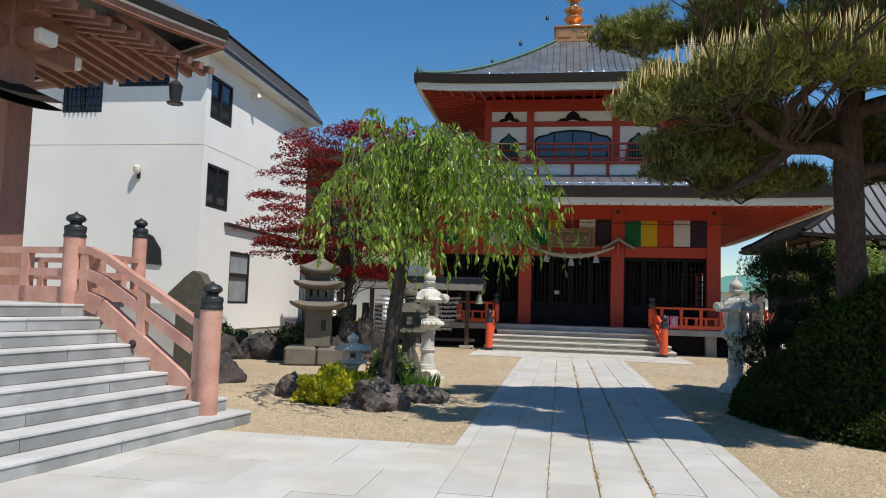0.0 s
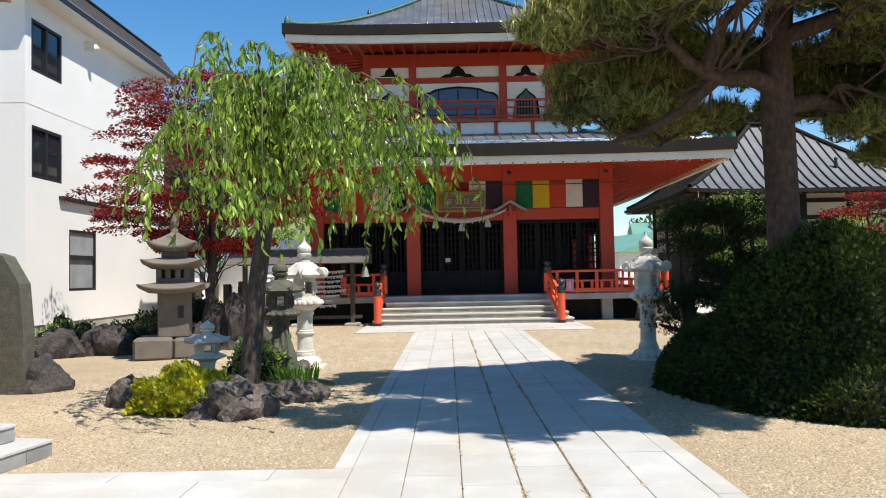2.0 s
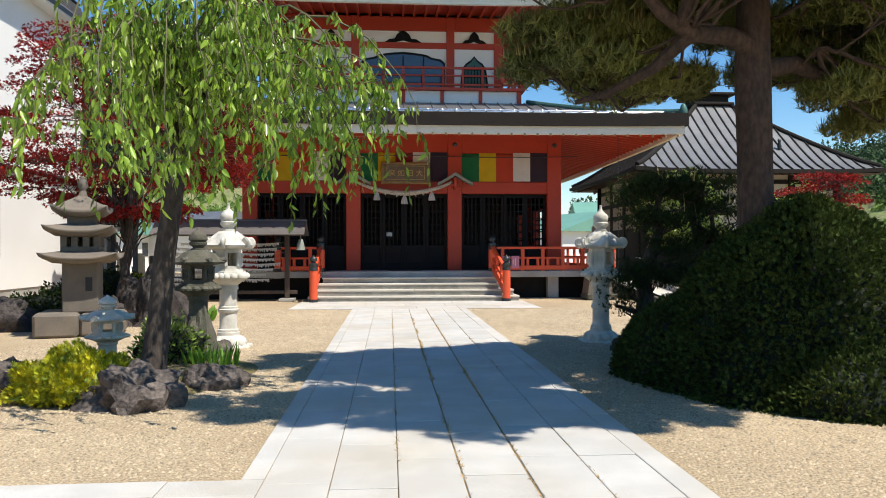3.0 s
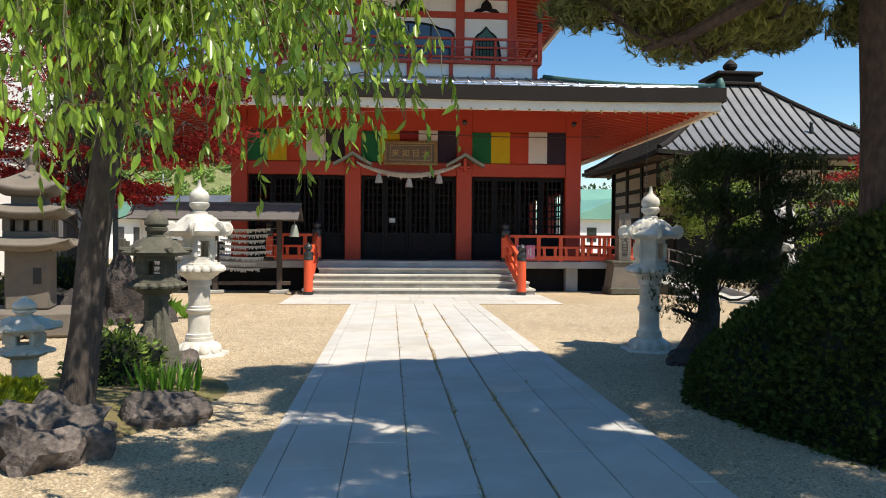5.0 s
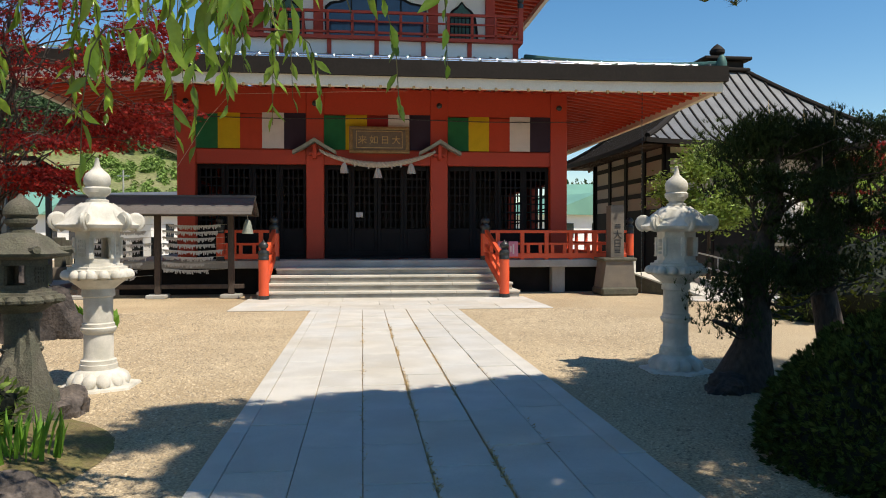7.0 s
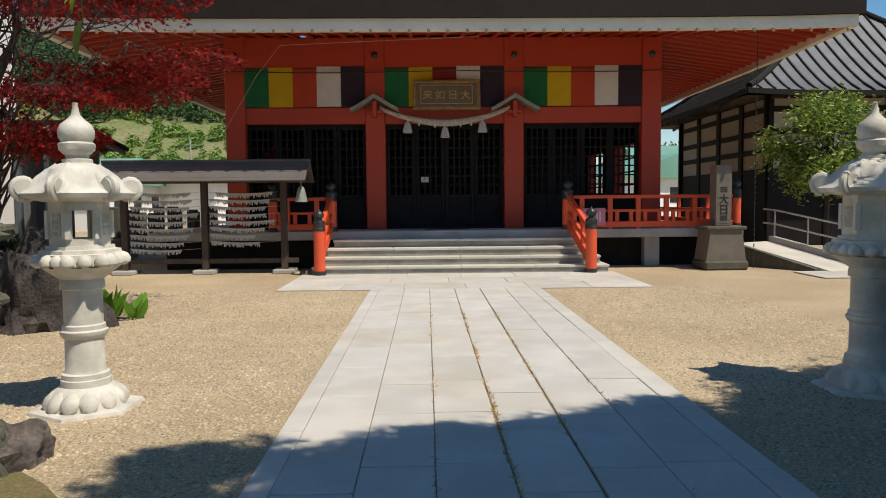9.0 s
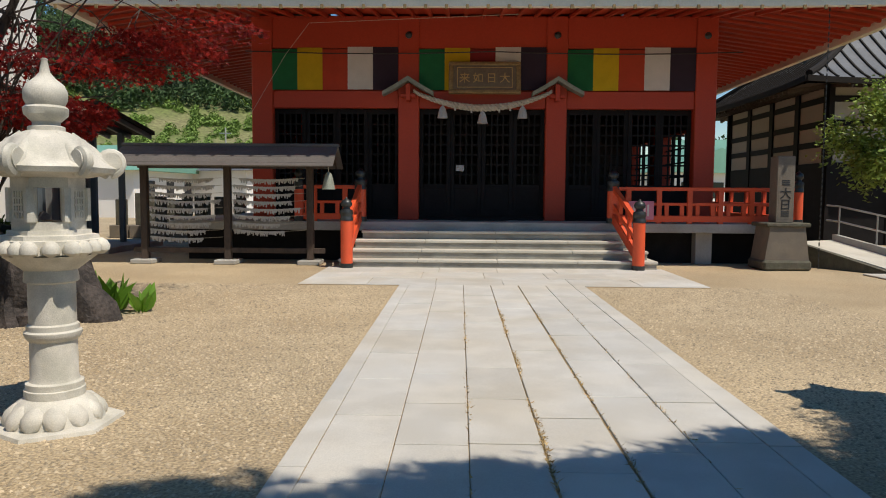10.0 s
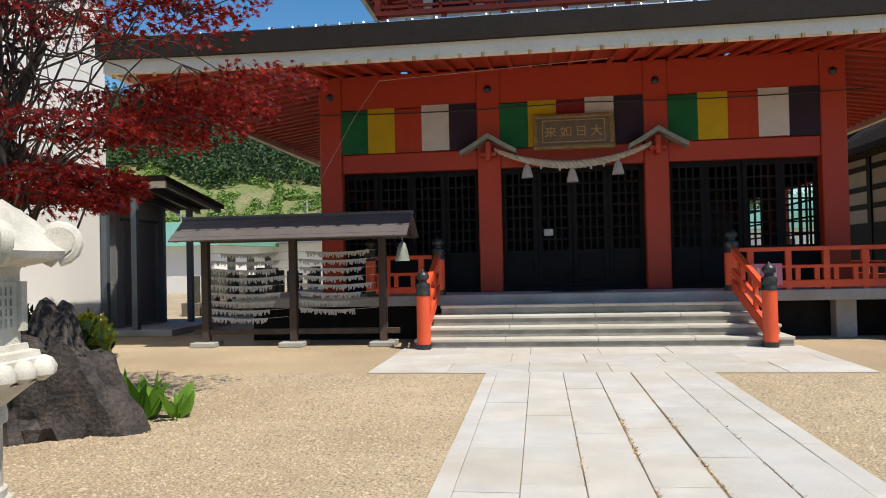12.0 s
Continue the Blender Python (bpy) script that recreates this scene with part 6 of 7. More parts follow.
def pine_pads(t, base, pads, per, size, seed, candles=0, forks=None, bark=PINEBARK, needle=NEEDLE):
    """Cloud-like pads of needle tufts on twigs; each pad (x, y, z, rx, ry, rz)."""
    rng, rnd = np.random.default_rng(seed), random.Random(seed)
    limbs, P, Wd, CP, CW = Shape(), [], [], [], []
    for (x, y, z, rx, ry, rz) in pads:
        fork = forks(x, y, z)
        e = Vector((x, y, z - rz * 0.6))
        pts = limb(limbs, fork, e, 0.017 * (rx + 0.6), 0.01, -0.15, 0.05, 8, rnd)
        for _ in range(int(6 + 5 * rx)):
            a, q = rnd.uniform(0, 2 * math.pi), rnd.uniform(0.5, 0.95)
            limb(limbs, pts[rnd.choice((-3, -2, -1))], (x + rx * q * math.cos(a), y + ry * q * math.sin(a), z - rz * 0.2), 0.011, 0.004, 0.05, 0.07, 5, rnd)
        # The unseen front pads get more tufts, for a denser cast shadow.
        m = int(per * rx * ry * (1.6 if z > 5.15 and y < 9.5 else 1.0))
        # lumpy clusters inside the pad, with gaps
        k = max(6, int(18 * rx * ry))
        ca, cr = rng.uniform(0, 2 * math.pi, k), np.sqrt(rng.random(k)) * 0.92
        cc = np.stack([cr * np.cos(ca) * rx, cr * np.sin(ca) * ry, rng.uniform(-0.5, 0.5, k) * rz + (1 - cr ** 2) * rz * 0.4], 1)
        pick = rng.integers(0, k, m)
        d = rng.normal(0, 1, (m, 3))
        d /= np.linalg.norm(d, axis=1)[:, None]
        d *= rng.random(m)[:, None] ** 0.5 * rng.uniform(0.24, 0.42, k)[pick][:, None]
        d[:, 2] *= 0.6
        q = cc[pick] + d + np.array([x, y, z])
        P.append(q)
        Wd.append(np.stack([d[:, 0], d[:, 1], np.full(m, 0.15)], 1))
        if candles and z < 5.1:
            n = int(candles * rx * ry)
            a, r = rng.uniform(0, 2 * math.pi, n), np.sqrt(rng.random(n))
            CP.append(np.stack([x + r * rx * np.cos(a), y + r * ry * np.sin(a), z + rz * (0.35 + 0.6 * (1 - r ** 2)) + rng.uniform(-0.1, 0.05, n)], 1))
            CW.append(np.tile([0.0, 0.0, 1.0], (n, 1)))
    part("branching", limbs, bark, t, "twisting red brown limbs")
    P, Wd = np.concatenate(P), np.concatenate(Wd)
    r = rng.normal(0, 0.25, (len(P), 3))
    up = np.array([0, 0, 1.0]) + r
    up /= np.linalg.norm(up, axis=1)[:, None]
    s1 = np.cross(up, rng.normal(0, 1, up.shape))
    s1 /= np.linalg.norm(s1, axis=1)[:, None]
    s2 = np.cross(up, s1)
    sz = rng.uniform(0.75, 1.2, len(P))[:, None] * size
    fr = np.stack([s1 * sz, s2 * sz, up * sz, P - np.array(base)], axis=2)
    tagged(scatter("crown", TUFT_V, TUFT_F, fr, needle, t), "dark green needle tufts in flat pads", kind="stuff")
    if candles:
        CP, CW = np.concatenate(CP), np.concatenate(CW)
        fr = frames_of(CP - np.array(base), CW, rng.uniform(0.14, 0.34, len(CP)), rng, 0.12)
        tagged(scatter("shoot_spray", CANDLE_V, CANDLE_F, fr, CANDLE, t), "pale upright new pine shoots", kind="stuff")


def big_pine():
    base = (4.5, 11.45, 0)
    t = thing("black_pine", base, "large garden pine with spreading limbs above a clipped mound", "tree")
    s = Shape().tube([(4.5, 11.45, 0), (4.5, 11.45, 1.8), (4.49, 11.45, 2.6), (4.47, 11.45, 3.4), (4.5, 11.5, 4.2), (4.6, 11.5, 5.1), (4.62, 11.5, 6.0), (4.6, 11.5, 6.9)],
                     [0.23, 0.195, 0.19, 0.195, 0.18, 0.15, 0.12, 0.06], 16)
    s.tube([(4.48, 11.45, 3.75), (4.1, 11.3, 3.85), (3.6, 11.1, 3.8), (3.2, 10.9, 3.95), (2.8, 10.7, 4.25)], [0.13, 0.105, 0.09, 0.07, 0.045], 10)
    s.tube([(3.6, 11.1, 3.8), (3.3, 11.4, 3.5), (2.9, 11.8, 3.3), (2.6, 12.1, 3.25)], [0.09, 0.07, 0.05, 0.03], 8)
    s.tube([(4.5, 11.45, 3.5), (5.1, 11.7, 3.65), (5.6, 11.8, 3.5), (6.3, 12.0, 3.35)], [0.13, 0.1, 0.08, 0.05], 10)
    s.tube([(4.55, 11.5, 4.4), (5.1, 11.0, 4.5), (5.8, 10.6, 4.6)], [0.12, 0.1, 0.06], 10)
    s.tube([(3.45, 11.0, 3.87), (3.5, 10.6, 4.3), (3.8, 10.2, 4.6)], [0.09, 0.07, 0.05], 8)
    part("trunk", s, PINEBARK, t, "thick red brown scaly trunk")
    # unseen front pads added high up to shade the path, the main layer, its lit front edge, dark lower layers, top
    # layers
    pads = [(1.75, 8.7, 5.25, 0.8, 0.6, 0.25), (2.8, 8.3, 5.25, 0.9, 0.7, 0.28), (3.9, 8.2, 5.3, 0.9, 0.7, 0.28), (5.0, 8.3, 5.4, 0.9, 0.7, 0.28), 
            (2.3, 8.8, 5.4, 0.7, 0.5, 0.22), (3.2, 8.8, 5.4, 0.7, 0.5, 0.22), (4.1, 8.8, 5.4, 0.7, 0.5, 0.22), (5.0, 8.8, 5.4, 0.7, 0.5, 0.22), 
            (3.4, 7.85, 5.4, 0.8, 0.5, 0.25), (4.5, 7.9, 5.5, 0.8, 0.5, 0.25), (5.8, 8.6, 5.4, 0.8, 0.6, 0.25), (5.7, 9.3, 5.2, 0.7, 0.5, 0.25),
            (2.05, 11.0, 4.45, 0.8, 0.8, 0.34), (2.55, 10.9, 4.7, 0.85, 0.8, 0.42), (3.4, 10.8, 4.85, 0.9, 0.8, 0.45), (4.3, 10.7, 4.9, 0.9, 0.8, 0.45), (5.2, 10.8, 4.9, 0.9, 0.8, 0.45), (6.0, 11.2, 4.75, 0.9, 0.9, 0.42),
            (1.55, 10.75, 4.22, 0.5, 0.5, 0.28), (2.0, 10.35, 4.32, 0.6, 0.5, 0.34), (2.55, 10.15, 4.4, 0.62, 0.5, 0.36), (3.25, 10.05, 4.45, 0.62, 0.5, 0.36), (3.95, 10.0, 4.45, 0.62, 0.5, 0.36), (4.65, 10.05, 4.4, 0.62, 0.5, 0.36), (5.35, 10.3, 4.3, 0.6, 0.5, 0.34), (5.6, 10.9, 4.15, 0.6, 0.5, 0.3),
            (2.35, 12.2, 3.72, 0.62, 0.6, 0.22), (2.9, 12.25, 3.62, 0.7, 0.65, 0.22), (2.5, 12.0, 4.0, 0.6, 0.6, 0.24), (3.0, 12.0, 3.95, 0.62, 0.6, 0.22), (3.45, 12.5, 3.52, 0.75, 0.65, 0.22), (3.9, 12.7, 3.55, 0.6, 0.6, 0.2), (3.4, 12.3, 4.3, 0.9, 0.9, 0.24),
            (7.5, 12.0, 4.9, 1.1, 1.1, 0.4), (7.6, 10.8, 5.6, 1.1, 1.1, 0.4), (6.2, 12.2, 5.3, 1.1, 1.0, 0.35), (8.3, 11.6, 4.3, 0.9, 1.0, 0.3), (6.0, 12.6, 3.9, 0.9, 0.8, 0.26), (7.0, 12.8, 4.3, 0.9, 0.8, 0.26), (6.8, 11.2, 3.75, 0.8, 0.8, 0.24), (7.9, 12.2, 3.6, 0.9, 0.9, 0.25),
            (6.3, 12.0, 3.35, 0.9, 0.9, 0.24), (7.1, 11.4, 4.0, 1.0, 1.0, 0.26), (5.7, 12.5, 4.2, 0.9, 0.9, 0.25), (5.2, 12.6, 3.7, 0.6, 0.6, 0.2), (4.4, 12.6, 4.3, 0.8, 0.7, 0.24), (6.9, 12.4, 3.1, 0.7, 0.7, 0.2), (8.2, 11.2, 5.0, 0.9, 0.9, 0.3),
            (5.3, 13.2, 4.5, 0.7, 0.55, 0.25), (6.1, 13.4, 4.5, 0.8, 0.6, 0.25), (1.4, 11.1, 5.4, 0.45, 0.4, 0.24), (2.1, 11.5, 5.65, 0.75, 0.7, 0.3), (2.9, 11.5, 5.65, 0.75, 0.7, 0.3), (3.8, 11.5, 5.65, 0.75, 0.7, 0.3), (4.8, 11.5, 5.70, 0.75, 0.7, 0.3), (5.8, 11.5, 5.60, 0.75, 0.7, 0.3), (5.0, 11.2, 6.1, 1.2, 1.0, 0.35), (6.4, 11.4, 6.0, 1.1, 1.2, 0.35), (4.7, 11.2, 6.8, 1.0, 0.8, 0.4)]

    def fork(x, y, z):
        if z > 5.5:
            return Vector((4.6, 11.5, min(6.6, z - 0.5)))
        if x < 3.2 and z > 4.2:
            return Vector((2.9, 10.75, 4.15))
        if x < 3.6 and z < 3.8:
            return Vector((2.9, 11.8, 3.3))
        if x < 4.4:
            return Vector((3.6, 11.05, 3.85))
        return Vector((5.2, 11.4, 3.75 if z < 4.3 else 4.5))
    pine_pads(t, base, pads, 3000, 0.14, 31, 260, fork)


big_pine()


def trained_pine():
    base = (3.9, 13.85, 0.0)
    t = thing("trained_pine", base, "small trained pine with a flared dark trunk and flat needle pads", "tree")
    s = Shape().tube([(3.9, 13.85, 0.0), (3.92, 13.85, 0.14), (3.97, 13.85, 0.36), (4.05, 13.87, 0.66), (4.02, 13.9, 1.0), (4.12, 13.92, 1.35), (4.28, 13.95, 1.75), (4.24, 13.95, 2.1), (4.32, 13.95, 2.4)],
                     [0.33, 0.26, 0.185, 0.125, 0.115, 0.10, 0.075, 0.055, 0.03], 14)
    s.tube([(4.0, 13.87, 0.52), (3.8, 13.8, 0.56), (3.62, 13.72, 0.62), (3.5, 13.68, 0.66)], [0.05, 0.04, 0.03, 0.02], 8)
    s.tube([(4.1, 13.92, 1.3), (4.55, 14.0, 1.15), (4.95, 14.05, 1.3), (5.2, 14.1, 1.75), (5.15, 14.1, 2.2)], [0.07, 0.055, 0.045, 0.04, 0.025], 8)
    part("trunk", s, BARK, t, "dark flared bent trunk")
    pads = [(4.35, 13.95, 2.42, 0.66, 0.5, 0.13), (3.85, 13.9, 2.22, 0.30, 0.30, 0.10), (4.85, 14.0, 2.35, 0.5, 0.45, 0.15), (5.2, 14.1, 2.1, 0.4, 0.4, 0.13), (3.66, 13.68, 0.68, 0.22, 0.22, 0.05),
            (3.74, 13.72, 0.95, 0.28, 0.28, 0.13), (3.82, 13.8, 1.15, 0.26, 0.26, 0.12), (4.1, 13.7, 1.02, 0.34, 0.34, 0.13), (4.4, 13.8, 1.45, 0.45, 0.4, 0.13), (3.95, 13.85, 1.85, 0.26, 0.28, 0.1), (4.35, 13.8, 1.92, 0.45, 0.4, 0.12),
            (4.95, 14.0, 1.08, 0.45, 0.42, 0.14), (5.1, 14.1, 1.6, 0.42, 0.4, 0.13)]
    pine_pads(t, base, pads, 3800, 0.072, 33, 12, lambda x, y, z: Vector((4.1, 13.9, max(0.55, z - 0.25))), BARK, NEEDLE2)
    t.location.x, t.location.y = 4.08, 14.2
    # a second, plainer pine behind it
    base = (6.15, 16.6, 0.0)
    t = thing("garden_pine", base, "slim dark garden pine with a twisted trunk", "tree")
    s = Shape().tube([base, (6.13, 16.6, 0.3), (6.0, 16.6, 0.9), (6.08, 16.6, 1.5), (5.95, 16.6, 2.0), (6.1, 16.6, 2.5)], [0.19, 0.15, 0.125, 0.11, 0.08, 0.04], 12)
    s.tube([(6.05, 16.6, 1.5), (6.6, 16.5, 1.7), (7.1, 16.5, 1.75)], [0.06, 0.045, 0.025], 8)
    part("trunk", s, BARK, t, "dark twisted trunk")
    pine_pads(t, base, [(6.1, 16.6, 2.5, 0.5, 0.42, 0.14), (6.7, 16.5, 2.1, 0.5, 0.42, 0.13), (7.05, 16.5, 1.75, 0.45, 0.4, 0.12)],
              2200, 0.075, 34, 12, lambda x, y, z: Vector((6.05, 16.6, max(0.8, z - 0.25))), BARK, NEEDLE2)
    t.location.x, t.location.y = 5.4, 14.75


trained_pine()


def mound(loc, radii, mat, label, n, size, seed, name="clipped_shrub", core=None, template=None, lump=0.06, flare=0.0, category="shrub"):
    """A clipped shrub: a core, by default near-black for inner shade, with many small leaf sprays standing out of it.
    """
    x, y, z = loc
    t = thing(name, loc, label, category)
    rng = np.random.default_rng(seed)

    def surf(d):
        q = 1 + lump * noise.fractal(Vector(d) * 2.2 + Vector((seed, 0, 0)), 0.8, 2.0, 3)
        return q
    bm = bmesh.new()
    bmesh.ops.create_icosphere(bm, subdivisions=4, radius=1.0)
    s = Shape()
    w = lambda h: 1 + flare * (0.35 - h)
    s.add([(x + v.co.x * radii[0] * 0.95 * surf(v.co) * w(v.co.z), y + v.co.y * radii[1] * 0.95 * surf(v.co) * w(v.co.z), max(z, z + v.co.z * radii[2] * 0.95 * surf(v.co))) for v in bm.verts], [tuple(v.index for v in f.verts) for f in bm.faces])
    bm.free()
    part("core", s, core or CORESHADE, t, "solid core behind the leaf sprays")
    d = rng.normal(0, 1, (n, 3))
    d[:, 2] = np.abs(d[:, 2]) * 0.95 - 0.05
    d /= np.linalg.norm(d, axis=1)[:, None]
    q = np.array([surf(v) for v in d])
    p = d * q[:, None] * np.array(radii) * rng.uniform(0.93, 1.03, n)[:, None]
    p[:, :2] *= (1 + flare * (0.35 - d[:, 2]))[:, None]
    p[:, 2] = np.maximum(p[:, 2], 0.0)
    nrm = d / np.array(radii)
    nrm /= np.linalg.norm(nrm, axis=1)[:, None]
    fr = frames_of(p, nrm + np.array([0, 0, 0.25]), rng.uniform(0.7, 1.3, n) * size, rng, 0.55)
    v, f = template or (SPRAY, SPRAY_F)
    tagged(scatter("foliage", v, f, fr, mat, t), kind="stuff")
    return t


SPRAY, SPRAY_F = [], []
for i, (a, e) in enumerate(((0, 0.9), (0.7, 0.5), (-0.7, 0.5), (0.35, 0.8), (-0.35, 0.8), (1.2, 0.25), (-1.2, 0.25))):
    dx, dy = math.sin(a), math.cos(a)
    bx = 0.0
    SPRAY += [(bx, 0.0, 0.0), (dx * 0.45 + dy * 0.11, dy * 0.5 + 0.1, 0.08 * (i % 3 - 1)), (dx * e, dy * e + 0.2, 0.12 * (i % 2)), (dx * 0.45 - dy * 0.11, dy * 0.5 + 0.1, 0.08 * (i % 3 - 1))]
    SPRAY_F.append((4 * i, 4 * i + 1, 4 * i + 2, 4 * i + 3))
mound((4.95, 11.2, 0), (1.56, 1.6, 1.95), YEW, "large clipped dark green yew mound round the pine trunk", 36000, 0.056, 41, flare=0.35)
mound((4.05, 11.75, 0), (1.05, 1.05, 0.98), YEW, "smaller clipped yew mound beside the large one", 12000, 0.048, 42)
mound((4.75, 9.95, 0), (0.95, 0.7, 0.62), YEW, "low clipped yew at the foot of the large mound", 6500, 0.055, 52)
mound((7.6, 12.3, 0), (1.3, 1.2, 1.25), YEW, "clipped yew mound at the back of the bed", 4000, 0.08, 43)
mound((-2.72, 11.0, 0.05), (0.62, 0.5, 0.40), GOLDLEAF, "golden yellow leaved low shrub among rocks", 5200, 0.06, 44, "golden_shrub", SHRUBLEAF, lump=0.25)
LEAFLET = (OVAL_LEAF, OVAL_FACES)
mound((-2.38, 12.75, 0.1), (0.36, 0.36, 0.48), SHRUBLEAF, "loose green leafy shrub by the cherry trunk", 1500, 0.065, 45, "leafy_shrub", None, LEAFLET, 0.5)
mound((-8.0, 18.2, 0.0), (0.6, 0.45, 0.7), SHRUBLEAF, "sparse shrub against the white house", 900, 0.08, 46, "leafy_shrub", None, LEAFLET, 0.5)
mound((-5.0, 19.8, 0.45), (0.36, 0.3, 0.5), GOLDLEAF, "yellow green shrub behind the dark rocks", 700, 0.09, 47, "leafy_shrub", SHRUBLEAF, LEAFLET, 0.5)
mound((-5.6, 19.3, 0.0), (1.3, 1.0, 1.0), YEW, "dark undergrowth beneath the maple", 3500, 0.09, 48, "undergrowth", None, LEAFLET, 0.35)
mound((-6.3, 17.9, 0.0), (0.8, 0.5, 0.6), YEW, "dark undergrowth beneath the maple", 1600, 0.09, 49, "undergrowth", None, LEAFLET, 0.35)
mound((9.6, 19.5, 0.0), (2.0, 1.6, 1.3), YEW, "dark shrubs before the square hall", 5000, 0.10, 50, "undergrowth", None, LEAFLET, 0.35)
mound((12.6, 17.0, 0.0), (2.6, 2.4, 2.3), YEW, "tall dark shrubs at the court's edge", 6000, 0.12, 51, "undergrowth", None, LEAFLET, 0.35)


def round_tree(x, y, z0, r, rz, label, mat, n, seed, leaf=0.11, trunk=0.07):
    base = (x, y, 0)
    t = thing("leafy_tree", base, label, "tree")
    rnd, rng = random.Random(seed), np.random.default_rng(seed)
    s, limbs = Shape(), Shape()
    limb(s, base, (x, y, z0 + rz * 0.2), trunk, trunk * 0.6, 0, 0.03, 6, rnd)
    part("trunk", s, BARK, t)
    pos = []
    for k in range(26):
        a, h, q = rnd.uniform(0, 2 * math.pi), rnd.uniform(-0.8, 1), rnd.uniform(0.4, 1)
        w = math.sqrt(1 - min(0.99, h * h)) * q
        e = Vector((x + r * w * math.cos(a), y + r * w * math.sin(a), z0 + rz * (0.8 + h)))
        limb(limbs, (x, y, z0), e, trunk * 0.4, 0.006, 0.05, 0.05, 5, rnd)
        pos.append(np.array(e) + rng.normal(0, 0.17 * r, (n // 26, 3)))
    part("branching", limbs, BARK, t)
    pos = np.concatenate(pos)
    fr = frames_of(pos - np.array(base), rng.normal(0, 1, pos.shape) * [1, 1, 0.4] + [0, 0, -0.4], rng.uniform(0.7, 1.2, len(pos)) * leaf, rng, 0.2)
    tagged(scatter("crown", OVAL_LEAF, OVAL_FACES, fr, mat, t), kind="stuff")


round_tree(10.2, 27.2, 1.95, 1.3, 0.95, "small bright green leafy tree behind the ramp", SHRUBLEAF, 9000, 61, 0.13)
round_tree(13.0, 25.5, 1.5, 1.3, 1.0, "small green tree before the square hall", LEAF, 2600, 62)


def leaf_parts(t, name, verts, faces, fr):
    """Leaves one by one, as parts that share one mesh."""
    me = bpy.data.meshes.new(name)
    me.from_pydata(verts, [], faces)
    me.materials.append(BLADE)
    for f in fr:
        ob = new(name, me)
        ob.parent = t
        ob.matrix_basis = Matrix(np.vstack([f, [0, 0, 0, 1]]).tolist())


def blades(x, y, z, n, h, r, seed, label):
    rng = np.random.default_rng(seed)
    a, q = rng.uniform(0, 2 * math.pi, n), np.sqrt(rng.random(n)) * r
    pos = np.stack([q * np.cos(a) * 1.4, q * np.sin(a), np.zeros(n)], 1)
    fr = frames_of(pos, np.tile([0, 0, 1.0], (n, 1)) + np.stack([np.cos(a), np.sin(a), 0 * a], 1) * 0.25, rng.uniform(0.6, 1.1, n) * h, rng, 0.12)
    t = thing("iris_clump", (x, y, z), label, "plant")
    leaf_parts(t, "blade", [(-0.05, 0, 0), (0.05, 0, 0), (0.06, 0.55, 0.02), (0, 1, 0.12), (-0.06, 0.55, 0.02)], [(0, 1, 2, 3, 4)], fr)


blades(-1.75, 12.35, 0.08, 55, 0.30, 0.22, 71, "clump of bright green iris blades")


def broad_plant(x, y, n, h, seed):
    rng = np.random.default_rng(seed)
    a = rng.uniform(0, 2 * math.pi, n)
    pos = np.stack([0.05 * np.cos(a), 0.05 * np.sin(a), np.zeros(n)], 1)
    fr = frames_of(pos, np.stack([np.cos(a) * 0.5, np.sin(a) * 0.5, np.ones(n)], 1), rng.uniform(0.6, 1.1, n) * h, rng, 0.1)
    t = thing("broad_leaf_plant", (x, y, 0), "broad leaved green plant beside the rocks", "plant", "broad leaved plants")
    leaf_parts(t, "leaf", OVAL_LEAF, OVAL_FACES, fr)


broad_plant(-3.75, 18.95, 14, 0.5, 72)
broad_plant(-3.42, 19.0, 16, 0.36, 73)


